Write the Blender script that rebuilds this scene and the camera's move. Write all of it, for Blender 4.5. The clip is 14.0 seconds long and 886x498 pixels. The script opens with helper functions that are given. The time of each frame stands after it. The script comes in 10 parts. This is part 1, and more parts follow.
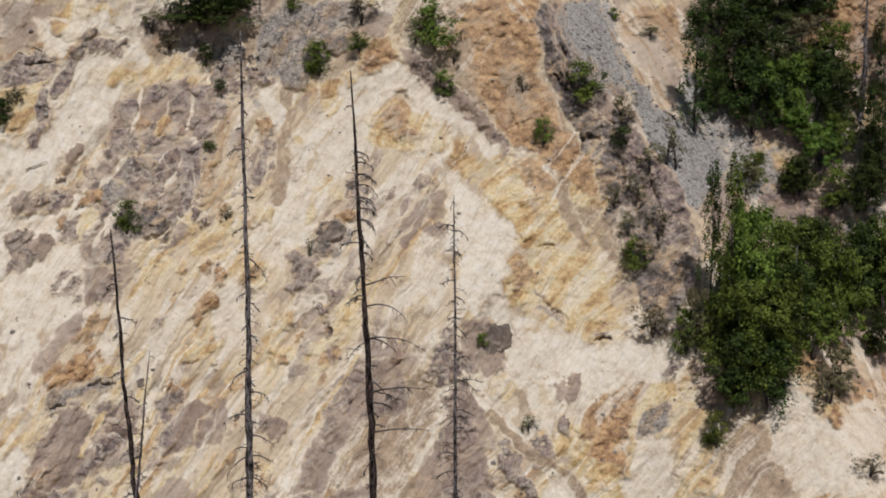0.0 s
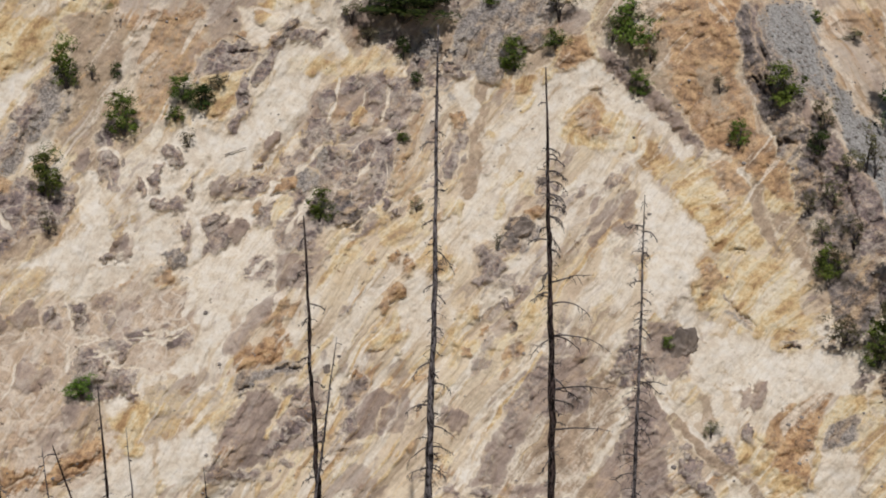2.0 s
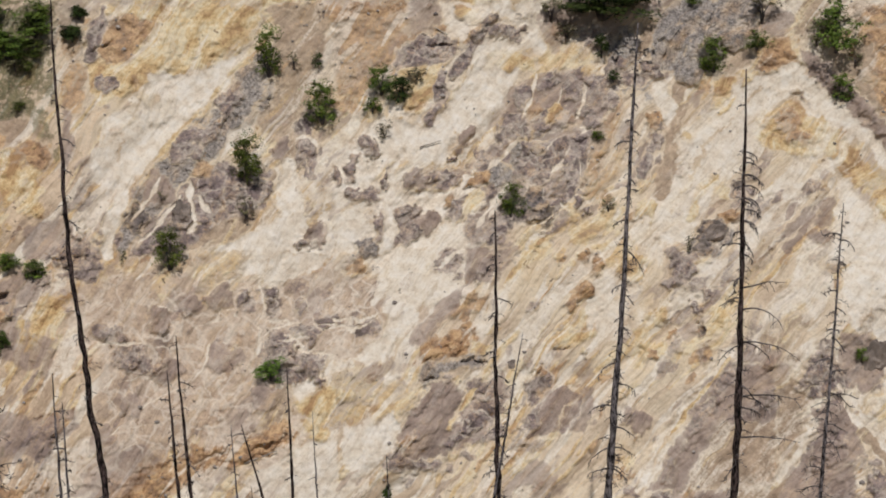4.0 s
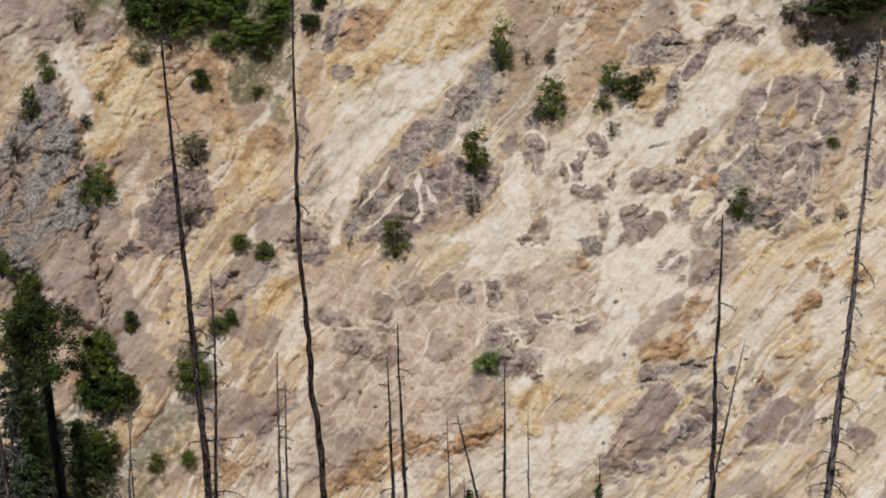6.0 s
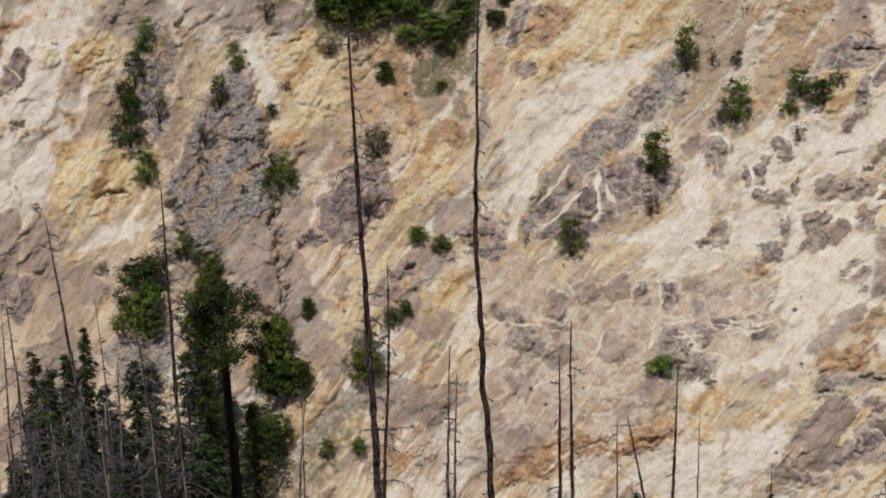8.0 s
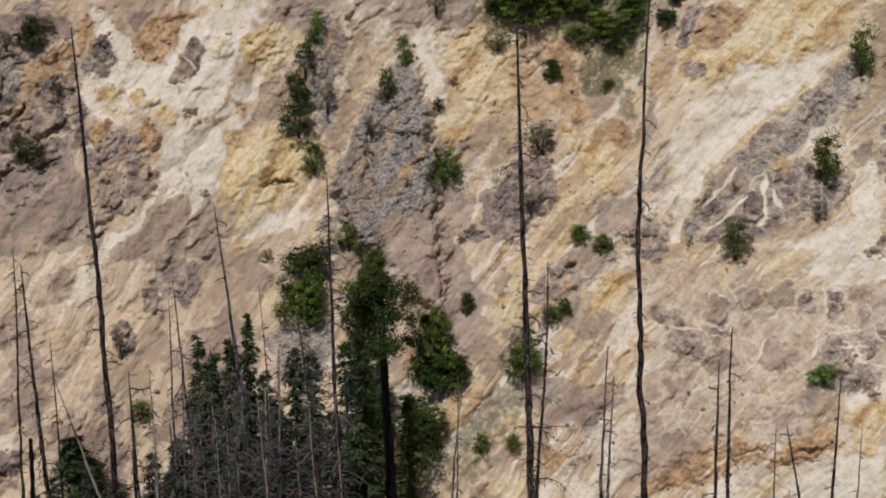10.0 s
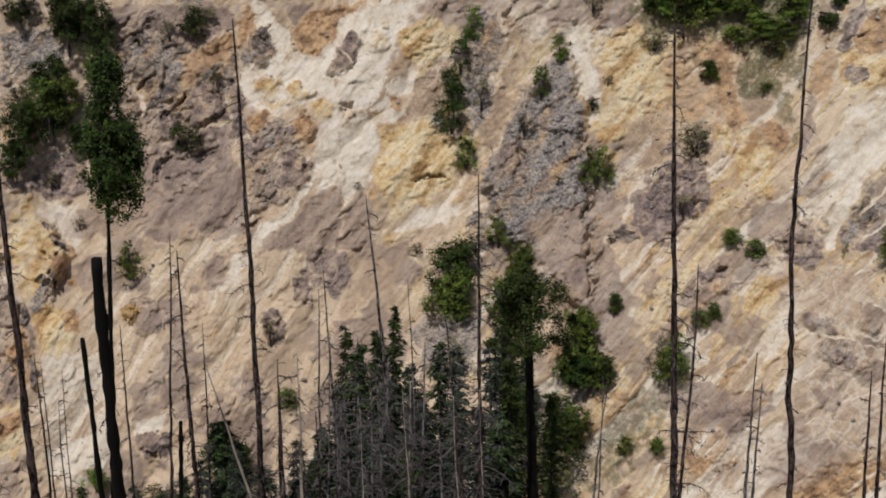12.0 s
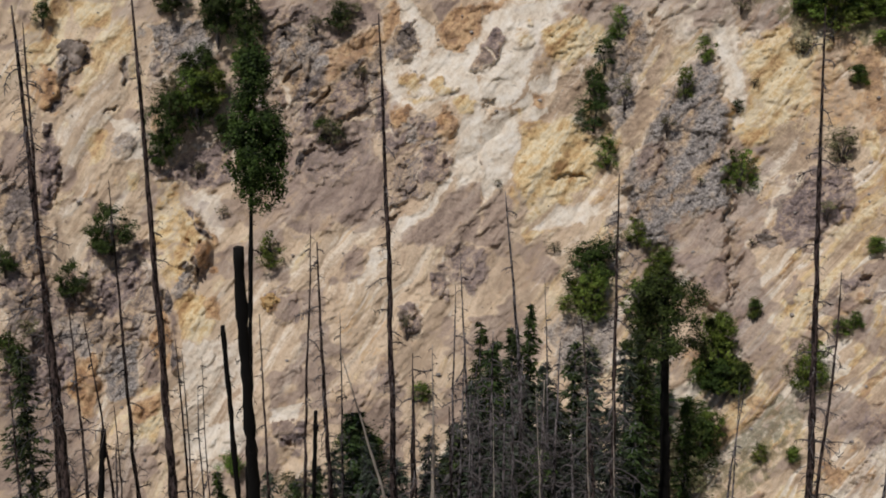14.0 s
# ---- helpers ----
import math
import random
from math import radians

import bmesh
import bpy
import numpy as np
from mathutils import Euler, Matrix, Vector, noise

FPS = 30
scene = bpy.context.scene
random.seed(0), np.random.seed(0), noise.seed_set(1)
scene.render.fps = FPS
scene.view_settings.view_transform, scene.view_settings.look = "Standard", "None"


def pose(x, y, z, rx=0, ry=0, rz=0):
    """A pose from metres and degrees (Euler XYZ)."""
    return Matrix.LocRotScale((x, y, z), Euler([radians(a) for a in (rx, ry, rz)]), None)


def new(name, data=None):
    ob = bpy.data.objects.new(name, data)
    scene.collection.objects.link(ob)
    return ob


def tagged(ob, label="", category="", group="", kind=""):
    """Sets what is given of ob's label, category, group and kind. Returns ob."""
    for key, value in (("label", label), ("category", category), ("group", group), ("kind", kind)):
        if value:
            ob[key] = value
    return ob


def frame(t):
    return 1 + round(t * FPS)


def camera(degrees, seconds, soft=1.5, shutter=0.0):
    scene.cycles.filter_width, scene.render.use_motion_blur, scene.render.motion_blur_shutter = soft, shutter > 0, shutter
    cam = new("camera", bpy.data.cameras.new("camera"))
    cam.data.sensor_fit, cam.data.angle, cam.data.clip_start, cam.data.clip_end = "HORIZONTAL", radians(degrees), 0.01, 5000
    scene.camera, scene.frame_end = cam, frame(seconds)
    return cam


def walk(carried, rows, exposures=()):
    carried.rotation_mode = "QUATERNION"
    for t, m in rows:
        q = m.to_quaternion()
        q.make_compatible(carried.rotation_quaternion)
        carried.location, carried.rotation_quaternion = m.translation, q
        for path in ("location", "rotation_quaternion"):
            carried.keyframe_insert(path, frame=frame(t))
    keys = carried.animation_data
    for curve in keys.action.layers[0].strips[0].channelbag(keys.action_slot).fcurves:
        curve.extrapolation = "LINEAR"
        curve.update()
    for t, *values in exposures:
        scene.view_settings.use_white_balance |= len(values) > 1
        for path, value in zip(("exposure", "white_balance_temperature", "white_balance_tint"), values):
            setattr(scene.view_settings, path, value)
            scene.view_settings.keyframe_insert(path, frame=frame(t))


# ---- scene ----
# ---- camera: it stands at one spot above the valley and pans ----
EYE = 45.0
cam = camera(31.42, 14.0, soft=1.85)
DIP, LEAN = -19.085, -1.085
PAN = [
    (0.0, 0.0), (0.5, 1.689), (1.0, 3.683), (1.5, 5.452), (2.0, 7.225), (4.5, 16.561), (5.0, 18.729),
    (5.5, 20.916), (6.0, 23.106), (6.5, 25.127), (7.0, 26.822), (7.5, 28.39), (8.0, 29.885), (10.5, 37.566),
    (11.0, 38.993), (11.5, 40.436), (12.0, 41.816), (12.5, 43.018), (13.0, 44.301), (13.5, 45.721), (14.0, 47.125),
]
walk(cam, [(t, pose(0, 0, EYE, 90 + DIP, 0, yaw) @ pose(0, 0, 0, 0, 0, LEAN)) for t, yaw in PAN])

# ---- sky and sun ----
SUN_BEARING, SUN_HEIGHT = 195.0, 62.0
world = bpy.data.worlds.new("sky")
scene.world = world
world.use_nodes = True
wn = world.node_tree.nodes
sky = wn.new("ShaderNodeTexSky")
sky.sky_type, sky.sun_disc = "NISHITA", False
sky.sun_elevation, sky.sun_rotation = radians(SUN_HEIGHT), radians(-SUN_BEARING)
world.node_tree.links.new(sky.outputs[0], wn["Background"].inputs[0])
wn["Background"].inputs[1].default_value = 0.034
sun = new("sun", bpy.data.lights.new("sun", "SUN"))
sun.data.energy, sun.data.angle, sun.data.color = 2.70, radians(0.55), (1.0, 0.957, 0.918)
sun.matrix_world = pose(0, 0, 150, 90 - SUN_HEIGHT, 0, SUN_BEARING + 180)
scene.view_settings.exposure = 0.0

# ---- materials ----


def material(name, rough=0.9):
    m = bpy.data.materials.new(name)
    m.use_nodes = True
    n, l = m.node_tree.nodes, m.node_tree.links
    b = n["Principled BSDF"]
    b.inputs["Roughness"].default_value = rough
    b.inputs["Specular IOR Level"].default_value = 0.2
    return m, n, l, b


def noise_node(n, l, vec, scale, detail=5.0, rough=0.6):
    t = n.new("ShaderNodeTexNoise")
    t.inputs["Scale"].default_value, t.inputs["Detail"].default_value, t.inputs["Roughness"].default_value = scale, detail, rough
    l.new(vec, t.inputs["Vector"])
    return t.outputs["Fac"]


def ramp_node(n, l, fac, stops):
    r = n.new("ShaderNodeValToRGB")
    e = r.color_ramp.elements
    while len(e) < len(stops):
        e.new(0.5)
    for el, (p, c) in zip(e, stops):
        el.position, el.color = p, (*c, 1)
    l.new(fac, r.inputs[0])
    return r.outputs[0]


def mix_node(n, l, fac, a, b, kind="MIX"):
    m = n.new("ShaderNodeMix")
    m.data_type, m.blend_type = "RGBA", kind
    for s, v in ((m.inputs[0], fac), (m.inputs[6], a), (m.inputs[7], b)):
        if isinstance(v, (float, int)):
            s.default_value = v
        elif isinstance(v, tuple):
            s.default_value = (*v, 1)
        else:
            l.new(v, s)
    return m.outputs[2]


def math_node(n, l, op, a, b=0.0, c=0.0, clamp=False):
    m = n.new("ShaderNodeMath")
    m.operation, m.use_clamp = op, clamp
    for s, v in zip(m.inputs, (a, b, c)):
        if isinstance(v, (float, int)):
            s.default_value = v
        else:
            l.new(v, s)
    return m.outputs[0]


def bump_node(n, l, b, height, strength, dist):
    k = n.new("ShaderNodeBump")
    k.inputs["Strength"].default_value, k.inputs["Distance"].default_value = strength, dist
    l.new(height, k.inputs["Height"])
    l.new(k.outputs[0], b.inputs["Normal"])


def surface_earth():
    """Weathered volcanic earth: the minerals' layout comes from the slope's own layers, the grain from noise."""
    m, n, l, b = material("weathered_earth", 0.95)
    geo = n.new("ShaderNodeNewGeometry")
    pos = geo.outputs["Position"]
    big = noise_node(n, l, pos, 0.32, 6, 0.62)
    mid = noise_node(n, l, pos, 1.5, 6, 0.65)
    fine = noise_node(n, l, pos, 6.0, 5, 0.7)
    beyond = n.new("ShaderNodeAttribute")
    beyond.attribute_name = "turn"

    def runnels(scale, slim, detail, rough):
        """Noise drawn out along the runnels."""
        pair = []
        for name in ("flow", "flow_beyond"):
            uv, mp = n.new("ShaderNodeUVMap"), n.new("ShaderNodeMapping")
            uv.uv_map = name
            mp.inputs["Scale"].default_value = (1.0, slim, 1.0)
            l.new(uv.outputs[0], mp.inputs[0])
            pair.append(noise_node(n, l, mp.outputs[0], scale, detail, rough))
        k = n.new("ShaderNodeMix")
        l.new(beyond.outputs["Fac"], k.inputs[0])
        l.new(pair[0], k.inputs[2])
        l.new(pair[1], k.inputs[3])
        return k.outputs[0]

    run = runnels(0.9, 0.14, 6, 0.62)
    run2 = runnels(3.4, 0.11, 5, 0.65)
    blend = math_node(n, l, "MULTIPLY_ADD", mid, 0.36, math_node(n, l, "MULTIPLY", run, 0.64))

    def layer(name):
        a = n.new("ShaderNodeAttribute")
        a.attribute_name = name
        return a.outputs["Fac"]

    ragged = math_node(n, l, "MULTIPLY_ADD", fine, 0.4, math_node(n, l, "MULTIPLY", run2, 0.6))

    def soft(name, grain, low=0.30, high=0.52, amount=1.0, most=1.0):
        """The layer's share, its edge crisp and broken up by a grain and by the runnels."""
        s = math_node(n, l, "MULTIPLY_ADD", math_node(n, l, "SUBTRACT", grain, 0.5), amount, layer(name))
        s = math_node(n, l, "MULTIPLY_ADD", math_node(n, l, "SUBTRACT", ragged, 0.5), 0.9, s)
        s = math_node(n, l, "MULTIPLY", s, math_node(n, l, "MULTIPLY", layer(name), 3.0, clamp=True))
        r = n.new("ShaderNodeMapRange")
        r.interpolation_type = "SMOOTHSTEP"
        for i, v in ((1, low), (2, high), (3, 0.0), (4, most)):
            r.inputs[i].default_value = v
        l.new(s, r.inputs[0])
        return math_node(n, l, "MULTIPLY", r.outputs[0], math_node(n, l, "MULTIPLY_ADD", layer(name), 0.6, 0.45, clamp=True))

    col = ramp_node(n, l, run, [(0.36, (0.52, 0.41, 0.30)), (0.44, (0.63, 0.52, 0.385)), (0.50, (0.68, 0.58, 0.44)), (0.57, (0.72, 0.62, 0.485)), (0.66, (0.61, 0.475, 0.32))])
    col = mix_node(n, l, 0.5, col, ramp_node(n, l, big, [(0.36, (0.50, 0.38, 0.285)), (0.45, (0.64, 0.51, 0.375)), (0.54, (0.71, 0.60, 0.455)), (0.64, (0.64, 0.49, 0.31))]))
    col = mix_node(n, l, soft("tan", blend, most=0.7), col, ramp_node(n, l, blend, [(0.40, (0.39, 0.275, 0.19)), (0.47, (0.54, 0.40, 0.28)), (0.54, (0.64, 0.495, 0.36)), (0.62, (0.58, 0.41, 0.25))]))
    col = mix_node(n, l, soft("dust", blend, most=0.85), col, ramp_node(n, l, mid, [(0.36, (0.25, 0.18, 0.13)), (0.5, (0.36, 0.265, 0.19)), (0.64, (0.47, 0.35, 0.255))]))
    col = mix_node(n, l, soft("ochre", blend, most=0.85), col, ramp_node(n, l, blend, [(0.41, (0.36, 0.205, 0.085)), (0.46, (0.585, 0.40, 0.185)), (0.505, (0.69, 0.535, 0.30)), (0.55, (0.75, 0.66, 0.47)), (0.60, (0.66, 0.50, 0.27))]))
    col = mix_node(n, l, soft("rust", blend, most=0.85), col, ramp_node(n, l, mid, [(0.38, (0.19, 0.10, 0.052)), (0.49, (0.39, 0.215, 0.10)), (0.6, (0.57, 0.365, 0.19))]))
    col = mix_node(n, l, soft("white", run, most=0.88), col, ramp_node(n, l, mid, [(0.36, (0.65, 0.56, 0.455)), (0.48, (0.75, 0.675, 0.57)), (0.62, (0.80, 0.75, 0.675))]))
    # crusted cells with pale veins between them
    warp = n.new("ShaderNodeVectorMath")
    warp.operation = "MULTIPLY_ADD"
    wob = n.new("ShaderNodeTexNoise")
    wob.inputs["Scale"].default_value, wob.inputs["Detail"].default_value = 0.9, 4
    l.new(pos, wob.inputs["Vector"])
    l.new(wob.outputs["Color"], warp.inputs[0])
    warp.inputs[1].default_value = (2.2, 2.2, 2.2)
    l.new(pos, warp.inputs[2])
    cell = n.new("ShaderNodeTexVoronoi")
    cell.feature = "DISTANCE_TO_EDGE"
    cell.inputs["Scale"].default_value = 0.75
    l.new(warp.outputs[0], cell.inputs["Vector"])
    vein = math_node(n, l, "SUBTRACT", 1.0, math_node(n, l, "MULTIPLY", cell.outputs["Distance"], 7.5), clamp=True)
    crust = ramp_node(n, l, mid, [(0.3, (0.36, 0.275, 0.22)), (0.5, (0.50, 0.385, 0.295)), (0.68, (0.60, 0.46, 0.33))])
    col = mix_node(n, l, soft("vein", big, most=0.8), col, crust)
    # bare rock: mauve and grey
    rocky = math_node(n, l, "MULTIPLY_ADD", fine, 0.3, math_node(n, l, "MULTIPLY", blend, 0.7))
    col = mix_node(n, l, soft("clay", blend, most=0.9), col, ramp_node(n, l, blend, [(0.38, (0.185, 0.138, 0.122)), (0.48, (0.285, 0.215, 0.185)), (0.55, (0.36, 0.275, 0.23)), (0.64, (0.46, 0.34, 0.25))]))
    mauve = ramp_node(n, l, mid, [(0.38, (0.10, 0.077, 0.077)), (0.46, (0.185, 0.145, 0.144)), (0.54, (0.26, 0.205, 0.20)), (0.62, (0.40, 0.315, 0.27))])
    olive = ramp_node(n, l, mid, [(0.36, (0.18, 0.115, 0.07)), (0.47, (0.34, 0.225, 0.135)), (0.56, (0.48, 0.33, 0.195)), (0.66, (0.62, 0.46, 0.30))])
    mauve = mix_node(n, l, ramp_node(n, l, rocky, [(0.50, (0.0, 0.0, 0.0)), (0.64, (0.85, 0.85, 0.85))]), mauve, olive)
    col = mix_node(n, l, soft("mauve", rocky, 0.32, 0.54, 1.3, 0.95), col, mauve)
    gritty = math_node(n, l, "MULTIPLY_ADD", fine, 0.6, math_node(n, l, "MULTIPLY", mid, 0.4))
    col = mix_node(n, l, soft("grey", rocky, 0.32, 0.54, 1.3, 0.95), col, ramp_node(n, l, gritty, [(0.37, (0.115, 0.104, 0.10)), (0.46, (0.24, 0.218, 0.21)), (0.53, (0.345, 0.315, 0.30)), (0.62, (0.47, 0.43, 0.395))]))
    col = mix_node(n, l, math_node(n, l, "MULTIPLY", layer("grey"), math_node(n, l, "MULTIPLY", math_node(n, l, "SUBTRACT", blend, 0.49), 7.0, clamp=True)), col, olive)
    rocks = math_node(n, l, "MULTIPLY_ADD", layer("mauve"), math_node(n, l, "SUBTRACT", 0.9, layer("tan"), clamp=True), math_node(n, l, "MULTIPLY", layer("vein"), 0.8), clamp=True)
    col = mix_node(n, l, math_node(n, l, "MULTIPLY", math_node(n, l, "MULTIPLY", vein, rocks), math_node(n, l, "MULTIPLY", big, 1.7)), col, (0.73, 0.645, 0.545))
    # dark rock; its streaks in clefts and under overhangs paint shade into the colour
    slate_shade = ramp_node(n, l, mid, [(0.38, (0.045, 0.04, 0.042)), (0.46, (0.115, 0.10, 0.102)), (0.53, (0.19, 0.165, 0.165)), (0.61, (0.33, 0.28, 0.25))])
    slate_shade = mix_node(n, l, ramp_node(n, l, blend, [(0.49, (0.0, 0.0, 0.0)), (0.58, (0.8, 0.8, 0.8))]), slate_shade, olive)
    col = mix_node(n, l, soft("slate_shade", rocky, 0.32, 0.54, 1.3, 0.95), col, slate_shade)
    col = mix_node(n, l, soft("scree", fine, 0.3, 0.6), col, ramp_node(n, l, fine, [(0.3, (0.16, 0.15, 0.14)), (0.5, (0.33, 0.32, 0.31)), (0.7, (0.50, 0.49, 0.47))]))
    col = mix_node(n, l, soft("grass", mid, 0.25, 0.62, 2.4, 0.9), col, ramp_node(n, l, gritty, [(0.40, (0.022, 0.028, 0.009)), (0.48, (0.075, 0.090, 0.028)), (0.54, (0.13, 0.115, 0.055)), (0.62, (0.26, 0.21, 0.13))]))
    # grain and thin runnels
    rough_share = math_node(n, l, "SUBTRACT", 1.0, math_node(n, l, "MULTIPLY", layer("white"), 0.4), clamp=True)
    col = mix_node(n, l, math_node(n, l, "MULTIPLY", rough_share, 0.28), col, ramp_node(n, l, fine, [(0.36, (0.55, 0.52, 0.50)), (0.48, (1.0, 1.0, 1.0)), (0.64, (1.12, 1.12, 1.10))]), "MULTIPLY")
    col = mix_node(n, l, math_node(n, l, "MULTIPLY", rough_share, 0.62), col, ramp_node(n, l, run2, [(0.36, (0.66, 0.62, 0.58)), (0.48, (1.0, 1.0, 1.0)), (0.62, (1.08, 1.08, 1.08))]), "MULTIPLY")
    # small dark stones and pits in loose clusters
    pit = n.new("ShaderNodeTexVoronoi")
    pit.inputs["Scale"].default_value = 1.9
    l.new(warp.outputs[0], pit.inputs["Vector"])
    hue = n.new("ShaderNodeSeparateColor")
    l.new(pit.outputs["Color"], hue.inputs[0])
    chance = math_node(n, l, "MULTIPLY", math_node(n, l, "SUBTRACT", big, 0.40), 3.2, clamp=True)
    size = math_node(n, l, "MULTIPLY", math_node(n, l, "SUBTRACT", math_node(n, l, "MULTIPLY_ADD", chance, 0.55, hue.outputs[0]), 0.92), 0.8, clamp=True)
    speck = math_node(n, l, "MULTIPLY", math_node(n, l, "SUBTRACT", size, math_node(n, l, "MULTIPLY_ADD", fine, 0.5, math_node(n, l, "SUBTRACT", pit.outputs["Distance"], 0.25))), 9.0, clamp=True)
    speck = math_node(n, l, "MULTIPLY", speck, math_node(n, l, "MULTIPLY", rough_share, 0.75))
    col = mix_node(n, l, speck, col, ramp_node(n, l, hue.outputs[1], [(0.2, (0.09, 0.065, 0.055)), (0.6, (0.22, 0.14, 0.085)), (0.9, (0.33, 0.20, 0.09))]))
    l.new(col, b.inputs["Base Color"])
    # relief in metres: grain, runnels, and blocks split by joints where rock is bare
    h = math_node(n, l, "MULTIPLY_ADD", fine, 0.045, math_node(n, l, "MULTIPLY_ADD", run2, 0.04, math_node(n, l, "MULTIPLY", mid, 0.035)))
    h = math_node(n, l, "MULTIPLY", h, rough_share)
    rocky_share = math_node(n, l, "ADD", math_node(n, l, "MULTIPLY", layer("mauve"), 0.7), math_node(n, l, "MULTIPLY_ADD", layer("slate_shade"), 0.7, math_node(n, l, "MULTIPLY_ADD", layer("rust"), 0.4, layer("grey"))), clamp=True)
    for scale, deep, wide in ((1.3, 0.06, 5.0), (3.4, 0.045, 4.0)):
        joint = n.new("ShaderNodeTexVoronoi")
        joint.feature = "DISTANCE_TO_EDGE"
        joint.inputs["Scale"].default_value = scale
        l.new(warp.outputs[0], joint.inputs["Vector"])
        block = math_node(n, l, "MULTIPLY", joint.outputs["Distance"], wide, clamp=True)
        h = math_node(n, l, "MULTIPLY_ADD", math_node(n, l, "MULTIPLY", block, rocky_share), deep, h)
    bump_node(n, l, b, h, 0.85, 1.0)
    return m


def surface_simple(name, dark, light, scale, rough=0.9, stretch=(1, 1, 1), bump=0.3, dist=0.02, random_tint=0.0, span=(0.38, 0.68), coarse=0.6):
    m, n, l, b = material(name, rough)
    tc, mp = n.new("ShaderNodeTexCoord"), n.new("ShaderNodeMapping")
    mp.inputs["Scale"].default_value = stretch
    l.new(tc.outputs["Object"], mp.inputs[0])
    a, c = noise_node(n, l, mp.outputs[0], scale, 6, 0.65), noise_node(n, l, mp.outputs[0], scale * 0.17, 3)
    col = ramp_node(n, l, math_node(n, l, "MULTIPLY_ADD", c, coarse, math_node(n, l, "MULTIPLY", a, 1.1 - coarse)), [(span[0], dark), (span[1], light)])
    if random_tint:
        oi = n.new("ShaderNodeObjectInfo")
        hs = n.new("ShaderNodeHueSaturation")
        l.new(math_node(n, l, "MULTIPLY_ADD", oi.outputs["Random"], random_tint, 1 - random_tint / 2), hs.inputs["Value"])
        l.new(col, hs.inputs["Color"])
        col = hs.outputs[0]
    l.new(col, b.inputs["Base Color"])
    bump_node(n, l, b, a, bump, dist)
    return m


def surface_leaf(name, dark, light):
    m, n, l, b = material(name, 0.65)
    geo, oi = n.new("ShaderNodeNewGeometry"), n.new("ShaderNodeObjectInfo")
    hs = n.new("ShaderNodeHueSaturation")
    l.new(math_node(n, l, "MULTIPLY_ADD", oi.outputs["Random"], 0.035, 0.483), hs.inputs["Hue"])
    l.new(math_node(n, l, "MULTIPLY_ADD", oi.outputs["Random"], 0.5, 0.75), hs.inputs["Value"])
    # uneven leaf tone by clump; its dark end also paints shade between clumps
    tone = math_node(n, l, "MULTIPLY_ADD", noise_node(n, l, geo.outputs["Position"], 1.3, 3, 0.6), 1.5, math_node(n, l, "MULTIPLY_ADD", geo.outputs["Random Per Island"], 0.6, -0.55))
    l.new(ramp_node(n, l, tone, [(0.1, dark), (0.9, light)]), hs.inputs["Color"])
    l.new(hs.outputs[0], b.inputs["Base Color"])
    b.inputs["Subsurface Weight"].default_value = 0.0
    tr = n.new("ShaderNodeBsdfTranslucent")
    l.new(hs.outputs[0], tr.inputs[0])
    mx = n.new("ShaderNodeMixShader")
    mx.inputs[0].default_value = 0.1
    l.new(b.outputs[0], mx.inputs[1])
    l.new(tr.outputs[0], mx.inputs[2])
    l.new(mx.outputs[0], n["Material Output"].inputs[0])
    return m


EARTH = surface_earth()
VALLEY = surface_simple("valley_floor", (0.10, 0.09, 0.05), (0.26, 0.22, 0.14), 0.4, bump=0.4, dist=0.1)
BARK_GREY = surface_simple("weathered_bark", (0.010, 0.008, 0.009), (0.28, 0.25, 0.26), 5.0, stretch=(1.8, 1.8, 0.6), bump=1.0, dist=0.08, span=(0.47, 0.63), coarse=0.25)
BARK_BROWN = surface_simple("scorched_bark", (0.006, 0.0045, 0.0045), (0.12, 0.085, 0.08), 5.0, stretch=(1.8, 1.8, 0.6), bump=1.0, dist=0.08, span=(0.48, 0.65), coarse=0.25)
BARK_CHAR = surface_simple("charred_bark", (0.0015, 0.0015, 0.0015), (0.006, 0.005, 0.005), 4.0, stretch=(4, 4, 0.8), bump=0.6)
WOOD_PALE = surface_simple("bleached_wood", (0.24, 0.20, 0.17), (0.50, 0.44, 0.38), 3.0, stretch=(4, 4, 0.6), bump=0.4)
TWIG_SILVER = surface_simple("silvery_twig", (0.022, 0.022, 0.025), (0.23, 0.235, 0.25), 5.0)
TWIG = surface_simple("dry_twig", (0.022, 0.018, 0.019), (0.17, 0.15, 0.15), 5.0)
# leaf colours with crown shade in the dark ends; light_leaf is a sunlit tone
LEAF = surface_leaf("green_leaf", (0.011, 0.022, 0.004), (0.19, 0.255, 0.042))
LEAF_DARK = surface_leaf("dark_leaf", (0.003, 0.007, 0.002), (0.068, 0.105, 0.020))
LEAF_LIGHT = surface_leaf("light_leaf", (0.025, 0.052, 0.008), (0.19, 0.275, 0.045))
LEAF_DRY = surface_leaf("dull_leaf", (0.07, 0.068, 0.035), (0.23, 0.21, 0.11))
NEEDLE = surface_leaf("dark_needle", (0.008, 0.016, 0.006), (0.075, 0.110, 0.034))
NEEDLE_GREY = surface_leaf("grey_needle", (0.022, 0.030, 0.02), (0.085, 0.105, 0.07))
ROCK_GREY = surface_simple("grey_rock", (0.085, 0.07, 0.062), (0.36, 0.30, 0.26), 2.6, bump=0.8, dist=0.12)
ROCK_OCHRE = surface_simple("ochre_rock", (0.34, 0.20, 0.085), (0.62, 0.44, 0.22), 2.0, bump=0.8, dist=0.12)
ROCK_LOOSE = surface_simple("loose_stone", (0.10, 0.085, 0.08), (0.42, 0.38, 0.35), 1.2, bump=0.5)

